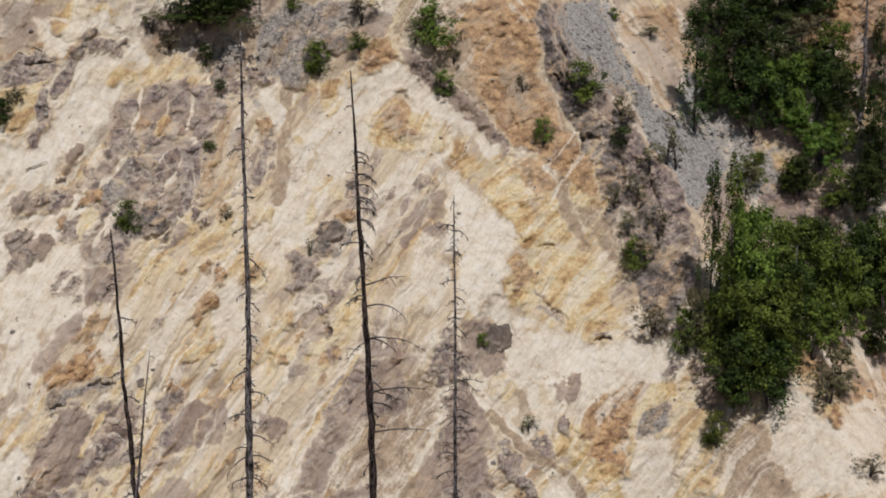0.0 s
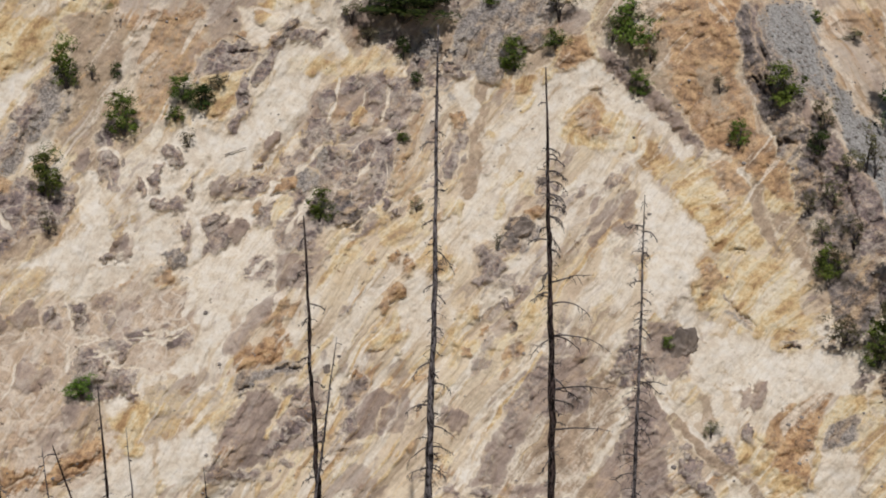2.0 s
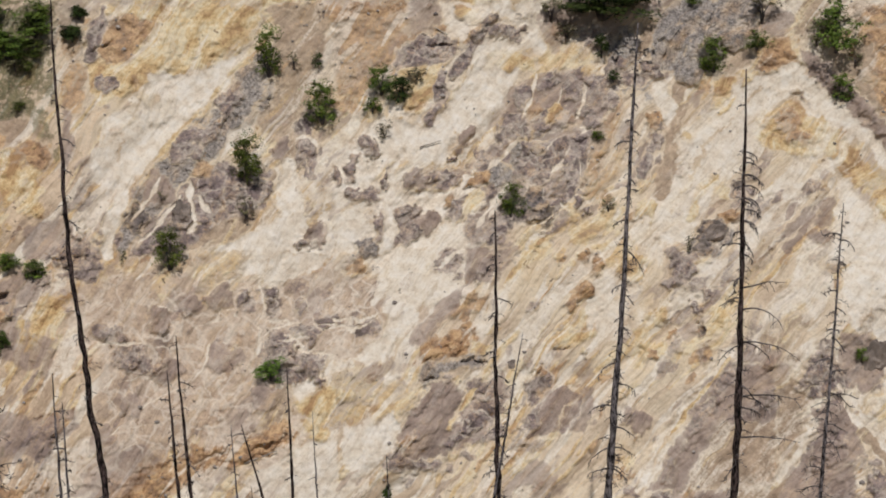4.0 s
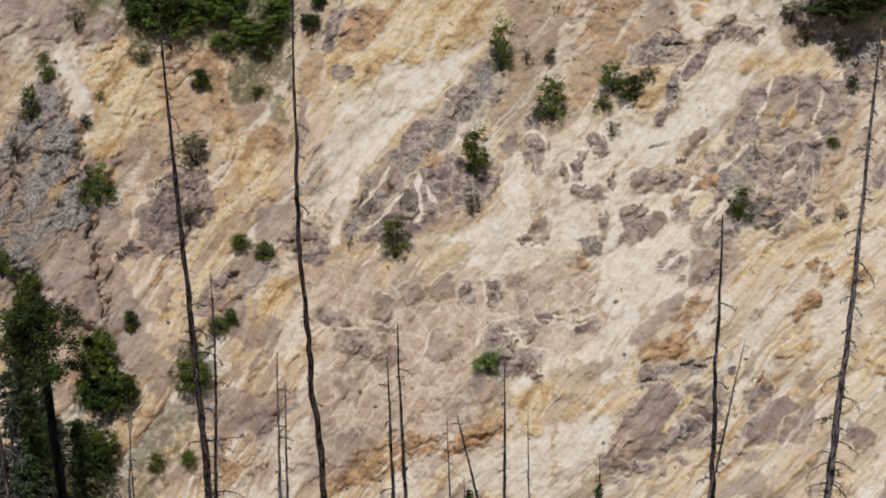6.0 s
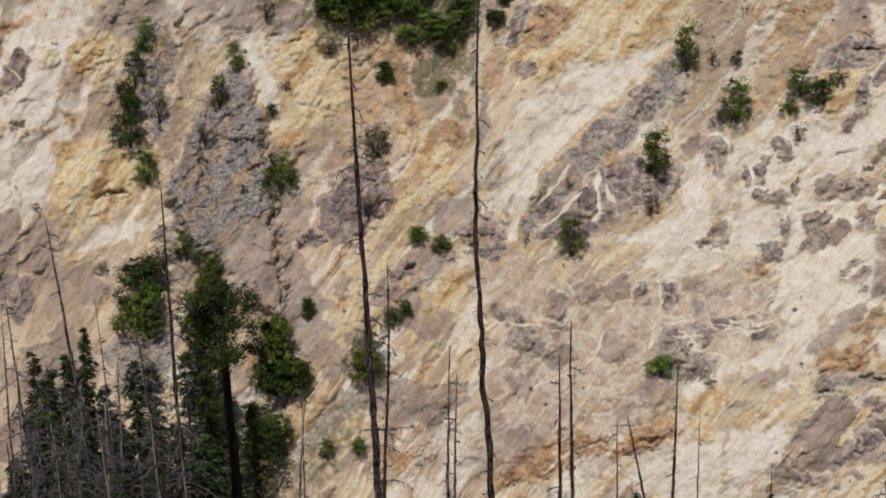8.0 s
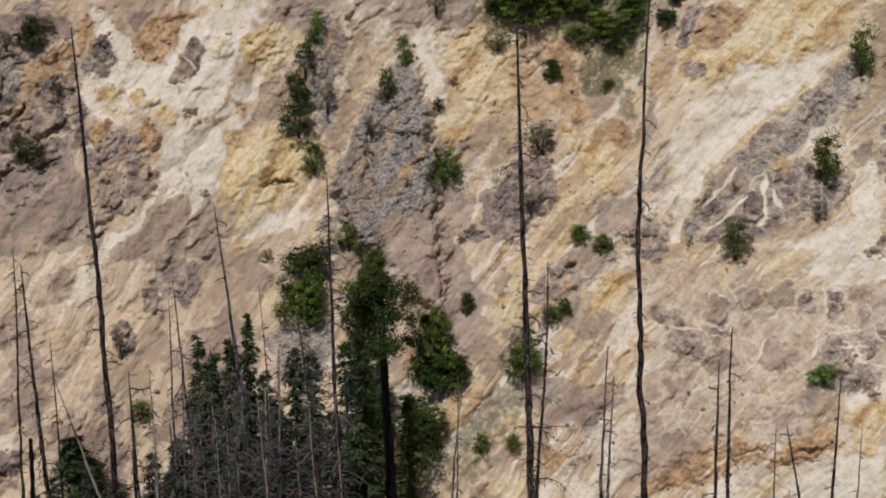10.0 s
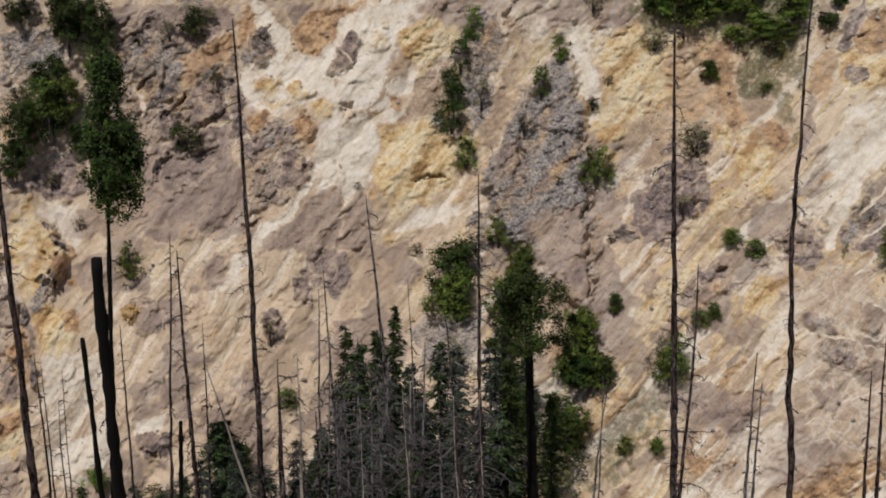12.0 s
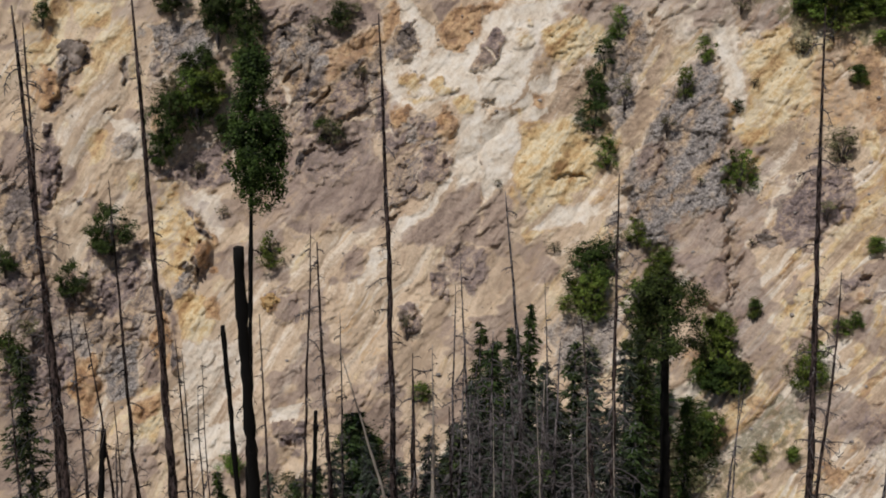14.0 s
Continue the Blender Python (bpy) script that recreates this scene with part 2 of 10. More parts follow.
# ---- the slope ----
# A bearing is in degrees leftwards of north, a dip in degrees below the level of the viewpoint at (0, 0, EYE).
STEEP, FOOT, RIGHT_END, LEFT_END, TOP, BOTTOM = math.tan(radians(50)), 75.0, -22.0, 69.0, 8.2, 31.5
BEARINGS = np.concatenate([np.linspace(RIGHT_END, -17.0, 30)[:-1], np.linspace(-17.0, 64.0, 1650), np.linspace(64.0, LEFT_END, 30)[1:]])
DIPS = np.concatenate([np.linspace(TOP, 9.4, 12)[:-1], np.linspace(9.4, 28.6, 392), np.linspace(28.6, BOTTOM, 16)[1:]])
NB, ND = len(BEARINGS), len(DIPS)
rng = np.random.default_rng(7)
LATTICE = rng.random((256, 256))


def value_noise(x, y):
    xi, yi = np.floor(x).astype(int), np.floor(y).astype(int)
    fx, fy = x - xi, y - yi
    fx, fy = fx * fx * (3 - 2 * fx), fy * fy * (3 - 2 * fy)
    g = lambda i, j: LATTICE[i & 255, j & 255]
    a = g(xi, yi) * (1 - fx) + g(xi + 1, yi) * fx
    c = g(xi, yi + 1) * (1 - fx) + g(xi + 1, yi + 1) * fx
    return (a * (1 - fy) + c * fy) * 2 - 1


def fbm(x, y, octaves=5, gain=0.5, shift=0.0):
    total, amp = 0, 1.0
    for k in range(octaves):
        total = total + amp * value_noise(x + shift + 17.3 * k, y - shift + 9.1 * k)
        x, y, amp = x * 2.03, y * 2.03, amp * gain
    return total


def smooth(a, lo, hi):
    t = np.clip((a - lo) / (hi - lo), 0, 1)
    return t * t * (3 - 2 * t)


bearing = BEARINGS[None, :] * np.ones((ND, 1))
dip = DIPS[:, None] * np.ones((1, NB))
AX, AY = np.radians(bearing) * 88.0, -np.radians(dip) * 98.0  # metres along the slope and up it
# the lie of the runnels: down to the left over most of the slope, down to the right beyond the pale crest
crest_x = np.radians(-3.0 - (dip - 12.0) * 0.86) * 88.0
turn = smooth(crest_x - AX, -1.0, 4.0)
wander = 0.35 * fbm(AX / 3, AY / 3, 3, 0.5, 12.0)


def flow(deg):
    """Coordinates across and along runnels that fall at a slant."""
    c, k = np.cos(np.radians(deg)), np.sin(np.radians(deg))
    return AX * k - AY * c + wander, AX * c + AY * k


FLOW_A, FLOW_B = flow(-52), flow(-125)


def runs(across, along, octaves, gain, shift):
    a = fbm(FLOW_A[0] / across, FLOW_A[1] / along, octaves, gain, shift)
    c = fbm(FLOW_B[0] / across, FLOW_B[1] / along, octaves, gain, shift)
    return a * (1 - turn) + c * turn


WX = AX + 0.27 * fbm(AX / 1.1, AY / 1.1, 5, 0.68, 3.1) + 0.12 * fbm(AX / 7, AY / 7, 2, 0.5, 40.1)
WY = AY + 0.27 * fbm(AX / 1.1, AY / 1.1, 5, 0.68, 61.7) + 0.12 * fbm(AX / 7, AY / 7, 2, 0.5, 80.9)
smear = 0.22 * runs(0.5, 3.0, 3, 0.6, 303.0)  # edges drawn out down the runnels
lie = np.radians(-52) * (1 - turn) + np.radians(-125) * turn
WX, WY = WX + smear * np.cos(lie), WY + smear * np.sin(lie)
WIGGLE = [0.21 * fbm(AX / 0.9, AY / 0.9, 4, 0.6, 203.0), 0.21 * fbm(AX / 0.9, AY / 0.9, 4, 0.6, 223.0), fbm(AX / 1.3, AY / 1.3, 2, 0.6, 243.0)]
LAYERS = {k: np.zeros((ND, NB)) for k in ("white", "ochre", "rust", "dust", "mauve", "clay", "grey", "scree", "slate_shade", "vein", "grass", "proud", "crack")}


def band(kind, b1, d1, b2, d2, half, amount=1.0, wild=1.0):
    """Spread a mineral along a line on the slope, half metres to either side, with a ragged edge."""
    x1, y1, x2, y2 = radians(b1) * 88, -radians(d1) * 98, radians(b2) * 88, -radians(d2) * 98
    reach = 2.2 * half + 2.5
    c = np.where((AX[0] > min(x1, x2) - reach) & (AX[0] < max(x1, x2) + reach))[0]
    r = np.where((AY[:, 0] > min(y1, y2) - reach) & (AY[:, 0] < max(y1, y2) + reach))[0]
    if not len(c) or not len(r):
        return
    s = np.s_[r[0]:r[-1] + 1, c[0]:c[-1] + 1]
    k = min(1.0, 0.35 + half / 1.1) * wild  # thin bands wander less
    px, py = AX[s] + (WX[s] - AX[s]) * k + WIGGLE[0][s] * wild, AY[s] + (WY[s] - AY[s]) * k + WIGGLE[1][s] * wild
    dx, dy = x2 - x1, y2 - y1
    u = np.clip(((px - x1) * dx + (py - y1) * dy) / max(dx * dx + dy * dy, 1e-6), 0, 1)
    d = np.hypot(px - x1 - u * dx, py - y1 - u * dy)
    if half < 0.25:  # thin ones taper out
        d = d + 0.9 * half * np.abs(2 * u - 1) ** 2
    d = d + 0.8 * half * WIGGLE[2][s]
    lay(kind, s, amount * smooth(-d, -1.5 * half - 0.05, -0.4 * half))


def lay(kind, s, share):
    """Put a mineral on the slope; it covers what lay there before."""
    if kind not in ("proud", "crack"):
        for other in LAYERS:
            if other not in ("proud", "crack"):
                LAYERS[other][s] *= 1 - share
    if kind != "cream":
        LAYERS[kind][s] = np.maximum(LAYERS[kind][s], share)
    if kind in ("mauve", "grey", "slate_shade"):  # pale salts gather round bare rock
        rim = 0.45 * smooth(share, 0.02, 0.3) * smooth(-share, -0.75, -0.4) * smooth(WIGGLE[2][s], -0.5, 0.3)
        LAYERS["white"][s] = np.maximum(LAYERS["white"][s], rim)


def patch(kind, amount, *corners, wild=1.0):
    """Spread a mineral over a field on the slope, given by its corners' bearings and dips, with a ragged edge."""
    xs, ys = np.array([radians(b) * 88 for b, d in corners]), np.array([-radians(d) * 98 for b, d in corners])
    c = np.where((AX[0] > xs.min() - 1.2) & (AX[0] < xs.max() + 1.2))[0]
    r = np.where((AY[:, 0] > ys.min() - 1.2) & (AY[:, 0] < ys.max() + 1.2))[0]
    if not len(c) or not len(r):
        return
    s = np.s_[r[0]:r[-1] + 1, c[0]:c[-1] + 1]
    size = math.sqrt(abs(np.sum(xs * np.roll(ys, -1) - ys * np.roll(xs, -1)) / 2))
    k = min(1.1, 0.2 + size / 3.2) * wild
    px, py = AX[s] + (WX[s] - AX[s]) * k, AY[s] + (WY[s] - AY[s]) * k
    inside, near = np.zeros(px.shape, bool), np.full(px.shape, 1e9)
    for x1, y1, x2, y2 in zip(xs, ys, np.roll(xs, -1), np.roll(ys, -1)):
        inside ^= ((y1 > py) != (y2 > py)) & (px < (x2 - x1) * (py - y1) / (y2 - y1 + 1e-12) + x1)
        dx, dy = x2 - x1, y2 - y1
        u = np.clip(((px - x1) * dx + (py - y1) * dy) / max(dx * dx + dy * dy, 1e-6), 0, 1)
        near = np.minimum(near, np.hypot(px - x1 - u * dx, py - y1 - u * dy))
    edge = (0.12 + 0.15 * size ** 0.5) * (0.4 + 0.6 * wild)
    lay(kind, s, amount * smooth(np.where(inside, near, -near), -edge, edge))


def streak(kind, half, amount, *points):
    """A run of a mineral down the slope through the points given."""
    for (b1, d1), (b2, d2) in zip(points, points[1:]):
        band(kind, b1, d1, b2, d2, max(half, 0.26) if half > 0.2 else half, amount, 0.5)


KNOBS = np.zeros((ND, NB))
MOTTLE = fbm(AX / 0.55, AY / 0.55, 3, 0.6, 263.0)


def knob(kind, b, d, wide, high, tilt=0.0, rise=0.22, amount=0.95):
    """A rounded knob of firmer rock that stands out of the slope; its long axis leans by tilt degrees."""
    x0, y0, reach = radians(b) * 88, -radians(d) * 98, 0.8 * max(wide, high) + 0.6
    c = np.where(np.abs(AX[0] - x0) < reach)[0]
    r = np.where(np.abs(AY[:, 0] - y0) < reach)[0]
    s = np.s_[r[0]:r[-1] + 1, c[0]:c[-1] + 1]
    dx, dy = x0 - AX[s] - 1.0 * (WX[s] - AX[s]) - 0.5 * WIGGLE[0][s], AY[s] + 1.0 * (WY[s] - AY[s]) + 0.5 * WIGGLE[1][s] - y0
    lean = radians(tilt or (28.0 - 56.0 * float(turn[s].mean())))
    u, v = dx * math.cos(lean) - dy * math.sin(lean), dx * math.sin(lean) + dy * math.cos(lean)
    tail = np.clip(-v / (high / 2), 0, 2)  # it frays downhill
    v = np.where(v > 0, v * 1.15, v * 0.72)
    away = np.hypot(u / (wide / 2), v / (high / 2)) + 0.3 * WIGGLE[2][s]
    lay(kind, s, amount * smooth(-away, -1.3, -0.75) * (1 - 0.28 * tail) * (0.72 + 0.28 * smooth(MOTTLE[s], -0.5, 0.3)))
    KNOBS[s] = np.maximum(KNOBS[s], min(rise, 0.3 * wide) * np.sqrt(np.clip(1.1 - away, 0, 1)))


# how the minerals lie
band("mauve", 15.80, 11.57, 14.05, 11.70, 0.76, 0.8)
band("mauve", 12.62, 11.20, 11.61, 11.06, 0.86)
band("mauve", 10.75, 10.32, 9.16, 10.59, 1.38, 0.8)
band("grey", 8.02, 11.85, 6.81, 12.10, 1.38, 0.9)
band("grey", 5.72, 11.14, 3.65, 10.81, 1.73, 0.9)
band("grey", 6.21, 12.53, 5.35, 11.96, 1.04, 0.8)
band("grey", 7.07, 13.10, 6.43, 12.73, 0.69, 0.7)
band("white", 12.09, 12.03, 13.54, 14.52, 1.24)
band("white", 15.78, 14.93, 14.42, 15.24, 1.55)
band("white", 16.38, 16.66, 15.21, 16.97, 1.04)
band("white", 14.55, 18.44, 15.60, 20.53, 1.73, 0.7)
band("white", 10.75, 10.32, 13.37, 10.76, 0.69, 0.6)
band("white", 11.24, 11.48, 8.47, 12.43, 0.52, 0.6)
band("ochre", 14.07, 9.93, 12.74, 10.40, 1.04)
band("ochre", 12.49, 12.00, 11.51, 12.26, 0.97, 0.7)
band("ochre", 14.82, 13.42, 13.66, 13.71, 0.76, 0.6)
band("mauve", 11.63, 13.65, 11.55, 15.06, 0.97)
band("mauve", 9.31, 12.69, 8.76, 13.62, 0.97)
band("mauve", 10.57, 13.08, 10.48, 13.22, 0.55)
band("mauve", 9.91, 15.17, 11.99, 17.65, 1.31)
band("mauve", 9.34, 15.82, 10.75, 17.75, 0.97, 0.8)
band("mauve", 14.02, 17.28, 12.94, 16.77, 0.83)
band("mauve", 15.94, 18.10, 14.88, 17.70, 0.97)
band("mauve", 15.74, 16.32, 14.05, 16.58, 0.62, 0.7)
band("mauve", 12.53, 19.02, 14.07, 19.79, 0.69, 0.7)
band("mauve", 12.93, 12.37, 13.70, 14.10, 0.35, 0.6)
band("rust", 11.98, 14.13, 10.04, 14.16, 0.76, 0.7)
band("rust", 8.07, 15.69, 8.83, 17.47, 0.86, 0.6)
band("rust", 10.96, 12.89, 11.40, 13.27, 0.41, 0.6)
band("white", 9.84, 14.27, 9.40, 15.20, 0.24)
band("white", 9.16, 14.81, 10.50, 17.36, 0.17)
band("white", 11.59, 15.46, 12.92, 16.57, 0.21)
band("white", 7.51, 16.74, 6.83, 15.96, 0.35)
band("mauve", 6.36, 14.45, 6.69, 15.35, 0.52)
band("mauve", 7.41, 16.74, 6.51, 15.97, 0.48, 0.6)
band("ochre", 3.74, 13.03, 6.02, 16.61, 0.90, 0.7)
band("dust", 5.46, 13.98, 6.23, 16.60, 0.48, 0.7)
band("dust", 6.51, 14.14, 7.29, 16.54, 0.41, 0.5)
band("white", 4.64, 14.42, 6.80, 19.02, 0.90, 0.7)
band("white", 5.93, 18.86, 8.54, 22.38, 1.21, 0.5)
band("ochre", 7.66, 18.97, 9.89, 20.25, 0.76, 0.6)
band("grey", 4.18, 18.22, 4.86, 18.91, 0.83)
band("mauve", 5.20, 19.31, 5.78, 20.10, 0.55)
band("mauve", 3.57, 16.71, 3.26, 16.82, 0.41)
band("mauve", 3.72, 17.73, 4.88, 19.32, 0.28)
band("mauve", 8.94, 20.42, 9.55, 21.39, 0.31)
band("mauve", 4.67, 21.79, 4.56, 21.84, 0.28)
band("white", 1.63, 12.68, -1.90, 15.36, 0.69)
band("white", 1.84, 12.68, 2.94, 14.07, 0.83)
band("white", 3.36, 14.06, 4.72, 16.05, 0.69, 0.6)
band("rust", 2.24, 11.86, 1.83, 12.27, 0.69, 0.8)
band("ochre", 2.67, 12.45, 1.82, 11.87, 0.55)
band("ochre", 2.95, 14.38, 0.42, 14.44, 0.76, 0.8)
band("ochre", 0.84, 14.64, -1.47, 16.42, 0.62)
band("ochre", -1.69, 15.39, -2.11, 16.22, 0.48, 0.8)
band("white", 1.92, 15.12, -0.40, 16.20, 0.69, 0.8)
band("white", -1.03, 17.03, -2.20, 18.89, 1.31)
band("white", -1.44, 19.08, -1.63, 21.55, 0.90)
band("white", 0.26, 17.21, 0.56, 20.70, 1.04, 0.6)
band("mauve", 1.00, 16.58, 1.77, 17.18, 0.35, 0.6)
band("mauve", 1.12, 17.19, 4.05, 20.18, 0.41, 0.5)
band("dust", 1.79, 17.79, 2.72, 19.61, 0.48, 0.5)
band("ochre", 4.75, 16.66, 5.24, 18.08, 0.48, 0.6)
band("ochre", 4.10, 21.41, 5.50, 22.98, 0.48, 0.7)
band("ochre", 6.59, 22.71, 6.37, 22.77, 0.55, 0.8)
band("mauve", 3.21, 23.90, 4.41, 27.89, 1.66)
band("mauve", 5.25, 26.44, 5.67, 27.83, 1.38)
band("dust", 2.00, 24.35, 1.20, 28.01, 2.28)
band("mauve", 2.85, 23.30, 3.34, 24.30, 0.86)
band("mauve", -1.15, 24.41, -0.64, 28.04, 1.38)
band("mauve", -1.84, 21.96, -1.83, 23.19, 0.97)
band("mauve", -0.18, 22.35, -0.15, 23.58, 0.76)
band("dust", 0.57, 21.11, 1.93, 22.30, 0.69, 0.6)
band("white", 3.27, 22.67, 6.40, 26.78, 0.35, 0.7)
band("white", -0.25, 24.19, 1.41, 27.20, 0.28, 0.7)
band("white", -1.38, 24.00, -4.77, 28.03, 0.31, 0.7)
band("ochre", -3.17, 18.89, -3.17, 20.53, 1.59)
band("rust", -3.39, 19.50, -2.95, 20.12, 0.86, 0.7)
band("ochre", -4.70, 20.32, -6.25, 22.14, 1.31)
band("ochre", -3.82, 17.66, -4.47, 18.07, 1.38, 0.9)
band("ochre", -2.32, 16.01, -4.67, 16.84, 1.24, 0.9)
band("rust", -3.39, 16.02, -3.81, 16.43, 0.69, 0.7)
band("mauve", -3.17, 18.48, -4.26, 18.99, 0.28, 0.9)
band("mauve", -3.39, 20.63, -4.93, 21.65, 0.31, 0.9)
band("mauve", -5.81, 22.14, -6.48, 22.33, 0.31, 0.9)
band("white", -3.39, 22.17, -7.16, 23.33, 1.59, 0.8)
band("white", -7.55, 21.70, -9.77, 23.04, 0.55)
band("white", -2.72, 23.19, -3.84, 25.63, 0.76, 0.8)
band("mauve", -2.26, 26.24, -2.94, 27.45, 0.41)
band("mauve", -3.62, 26.24, -4.07, 26.43, 0.48)
band("mauve", -4.95, 23.99, -4.96, 24.19, 0.48, 0.7)
band("rust", -6.29, 24.37, -5.65, 26.21, 1.04)
band("rust", -7.29, 24.14, -6.88, 25.57, 0.83)
band("ochre", -4.97, 26.02, -6.81, 27.58, 1.38, 0.9)
band("grey", -8.42, 25.01, -7.66, 25.64, 0.83, 0.75)
band("ochre", -9.16, 24.07, -9.97, 27.64, 1.24, 0.8)
band("white", -7.70, 26.95, -8.63, 27.91, 1.17)
band("mauve", -8.69, 23.28, -8.92, 23.58, 0.48, 0.8)
band("rust", 0.35, 11.29, -2.54, 14.38, 1.90, 0.75)
band("rust", -1.52, 11.12, -3.81, 13.57, 1.90, 0.75)
band("dust", -2.56, 11.34, -5.30, 16.22, 1.55, 0.9)
band("mauve", -0.44, 13.54, -2.33, 14.99, 0.76, 0.8)
band("ochre", -5.94, 16.21, -5.75, 17.65, 1.17)
band("dust", -4.23, 14.79, -7.07, 19.46, 0.97)
band("dust", -7.93, 19.65, -9.24, 20.22, 1.04)
band("rust", -8.79, 19.62, -8.59, 20.04, 0.55, 0.7)
band("grey", -5.03, 10.15, -6.40, 12.56, 1.31)
band("grey", -3.59, 10.54, -5.06, 13.57, 0.76)
band("mauve", -5.69, 13.98, -5.50, 15.50, 1.17)
band("mauve", -6.73, 13.57, -8.50, 17.19, 1.59)
band("mauve", -7.86, 17.00, -8.59, 20.24, 1.45)
band("dust", -6.68, 11.35, -8.37, 12.94, 1.38)
band("scree", -7.73, 12.35, -10.13, 15.93, 1.31)
band("scree", -6.28, 11.95, -7.80, 14.77, 0.55, 0.8)
band("scree", -10.29, 14.92, -12.23, 16.66, 1.38, 0.7)
band("grey", -13.50, 17.41, -14.56, 17.95, 1.52)
band("rust", -14.25, 10.24, -15.98, 10.58, 2.07, 0.8)
band("dust", -11.13, 24.18, -12.85, 27.65, 1.17)
band("dust", -10.01, 23.43, -11.37, 24.57, 1.04)
band("white", -13.04, 23.66, -14.12, 26.96, 1.04, 0.6)
band("rust", -16.34, 22.61, -17.02, 23.73, 0.90, 0.7)
band("dust", -15.22, 24.29, -15.85, 26.99, 0.83, 0.5)
band("grass", 29.84, 9.90, 29.96, 13.68, 1.66)
band("grass", 33.17, 9.71, 34.00, 10.24, 2.07, 0.8)
band("grass", 28.12, 13.79, 28.32, 14.99, 0.48, 0.8)
band("grass", 19.06, 10.29, 18.24, 10.91, 1.04, 0.8)
band("dust", 30.45, 10.07, 30.23, 14.46, 1.73, 0.6)
band("dust", 29.06, 10.14, 27.46, 10.22, 1.04, 0.6)
band("ochre", 32.86, 12.48, 31.41, 13.98, 1.73, 0.8)
band("ochre", 25.48, 11.10, 23.73, 13.19, 2.59)
band("ochre", 20.71, 10.45, 23.25, 11.79, 1.73)
band("rust", 26.89, 10.84, 25.95, 12.09, 1.04)
band("mauve", 27.12, 11.23, 26.54, 11.66, 0.76, 0.8)
band("mauve", 26.48, 12.36, 26.39, 12.57, 0.48)
band("rust", 17.41, 10.72, 15.55, 11.34, 1.73, 0.8)
band("rust", 19.49, 11.29, 18.26, 12.32, 1.55, 0.6)
band("white", 24.85, 12.74, 26.59, 15.70, 1.45, 0.9)
band("white", 22.23, 12.23, 25.29, 14.95, 0.62, 0.7)
band("white", 26.41, 16.12, 27.19, 18.31, 0.41, 0.7)
band("grey", 21.30, 12.56, 25.66, 15.95, 0.90)
band("mauve", 25.77, 16.05, 26.74, 17.93, 0.90)
band("mauve", 23.64, 15.63, 25.22, 17.40, 1.59)
band("mauve", 21.33, 16.54, 23.33, 18.10, 1.24)
band("grey", 24.58, 17.43, 24.40, 17.95, 0.69)
band("rust", 23.08, 15.04, 22.54, 14.76, 0.31, 0.8)
band("dust", 20.29, 13.70, 20.50, 17.18, 1.04)
band("dust", 21.81, 17.75, 24.46, 19.08, 0.48, 0.8)
band("mauve", 19.57, 14.53, 19.44, 15.97, 0.62)
band("white", 20.29, 15.95, 19.88, 18.22, 0.62)
band("white", 21.43, 19.20, 19.68, 19.04, 1.52, 0.75)
band("white", 16.62, 15.60, 16.42, 18.06, 1.04)
band("white", 16.63, 17.86, 16.65, 20.32, 0.45)
band("white", 15.34, 17.25, 13.21, 16.93, 0.55)
band("white", 12.85, 12.56, 13.23, 14.79, 1.52)
band("white", 15.76, 14.49, 14.29, 14.90, 1.38)
band("white", 18.34, 16.81, 19.22, 17.62, 0.97)
band("white", 23.88, 16.24, 24.07, 17.87, 0.31)
band("white", 21.68, 14.28, 22.11, 14.67, 0.41, 0.8)
band("mauve", 17.48, 16.93, 17.06, 17.14, 0.69)
band("mauve", 19.67, 18.33, 19.45, 18.39, 0.48)
band("mauve", 17.51, 19.08, 17.08, 19.60, 0.69)
band("mauve", 15.99, 17.86, 14.91, 18.07, 0.69)
band("mauve", 13.73, 17.35, 13.52, 17.65, 0.66)
band("mauve", 15.34, 16.43, 13.96, 16.47, 0.62)
band("mauve", 18.33, 15.99, 16.61, 14.89, 0.62)
band("mauve", 16.85, 17.75, 16.74, 18.37, 0.31)
band("mauve", 14.90, 19.50, 13.17, 19.49, 0.55, 0.6)
band("mauve", 10.56, 13.15, 10.46, 13.24, 0.55)
band("rust", 11.37, 13.96, 10.72, 14.97, 0.90, 0.6)
band("vein", 26.75, 21.20, 20.75, 25.16, 3.80, 0.8)
band("vein", 23.68, 20.76, 17.10, 21.76, 2.28)
band("vein", 27.33, 23.19, 27.95, 25.57, 2.07, 0.7)
band("mauve", 21.11, 22.50, 20.02, 23.14, 1.38, 0.8)
band("mauve", 22.25, 20.61, 21.06, 21.06, 0.83, 0.7)
band("mauve", 17.77, 21.85, 17.33, 21.90, 0.69, 0.8)
band("mauve", 23.67, 20.55, 23.23, 20.67, 0.62, 0.5)
band("mauve", 27.50, 22.57, 26.00, 23.08, 1.04, 0.45)
band("dust", 28.48, 23.91, 28.97, 27.09, 2.07, 0.45)
band("mauve", 33.91, 16.77, 32.77, 17.48, 1.38)
band("mauve", 28.70, 18.62, 28.18, 18.66, 0.90)
band("mauve", 30.62, 18.88, 29.61, 19.36, 0.55, 0.6)
band("ochre", 30.37, 16.07, 30.22, 16.68, 0.83, 0.8)
band("ochre", 29.24, 20.00, 29.96, 20.96, 0.62, 0.8)
band("rust", 33.27, 20.34, 33.30, 20.54, 0.48, 0.8)
band("ochre", 18.70, 23.99, 19.62, 25.19, 0.97)
band("ochre", 17.14, 25.43, 14.89, 24.21, 1.38, 0.8)
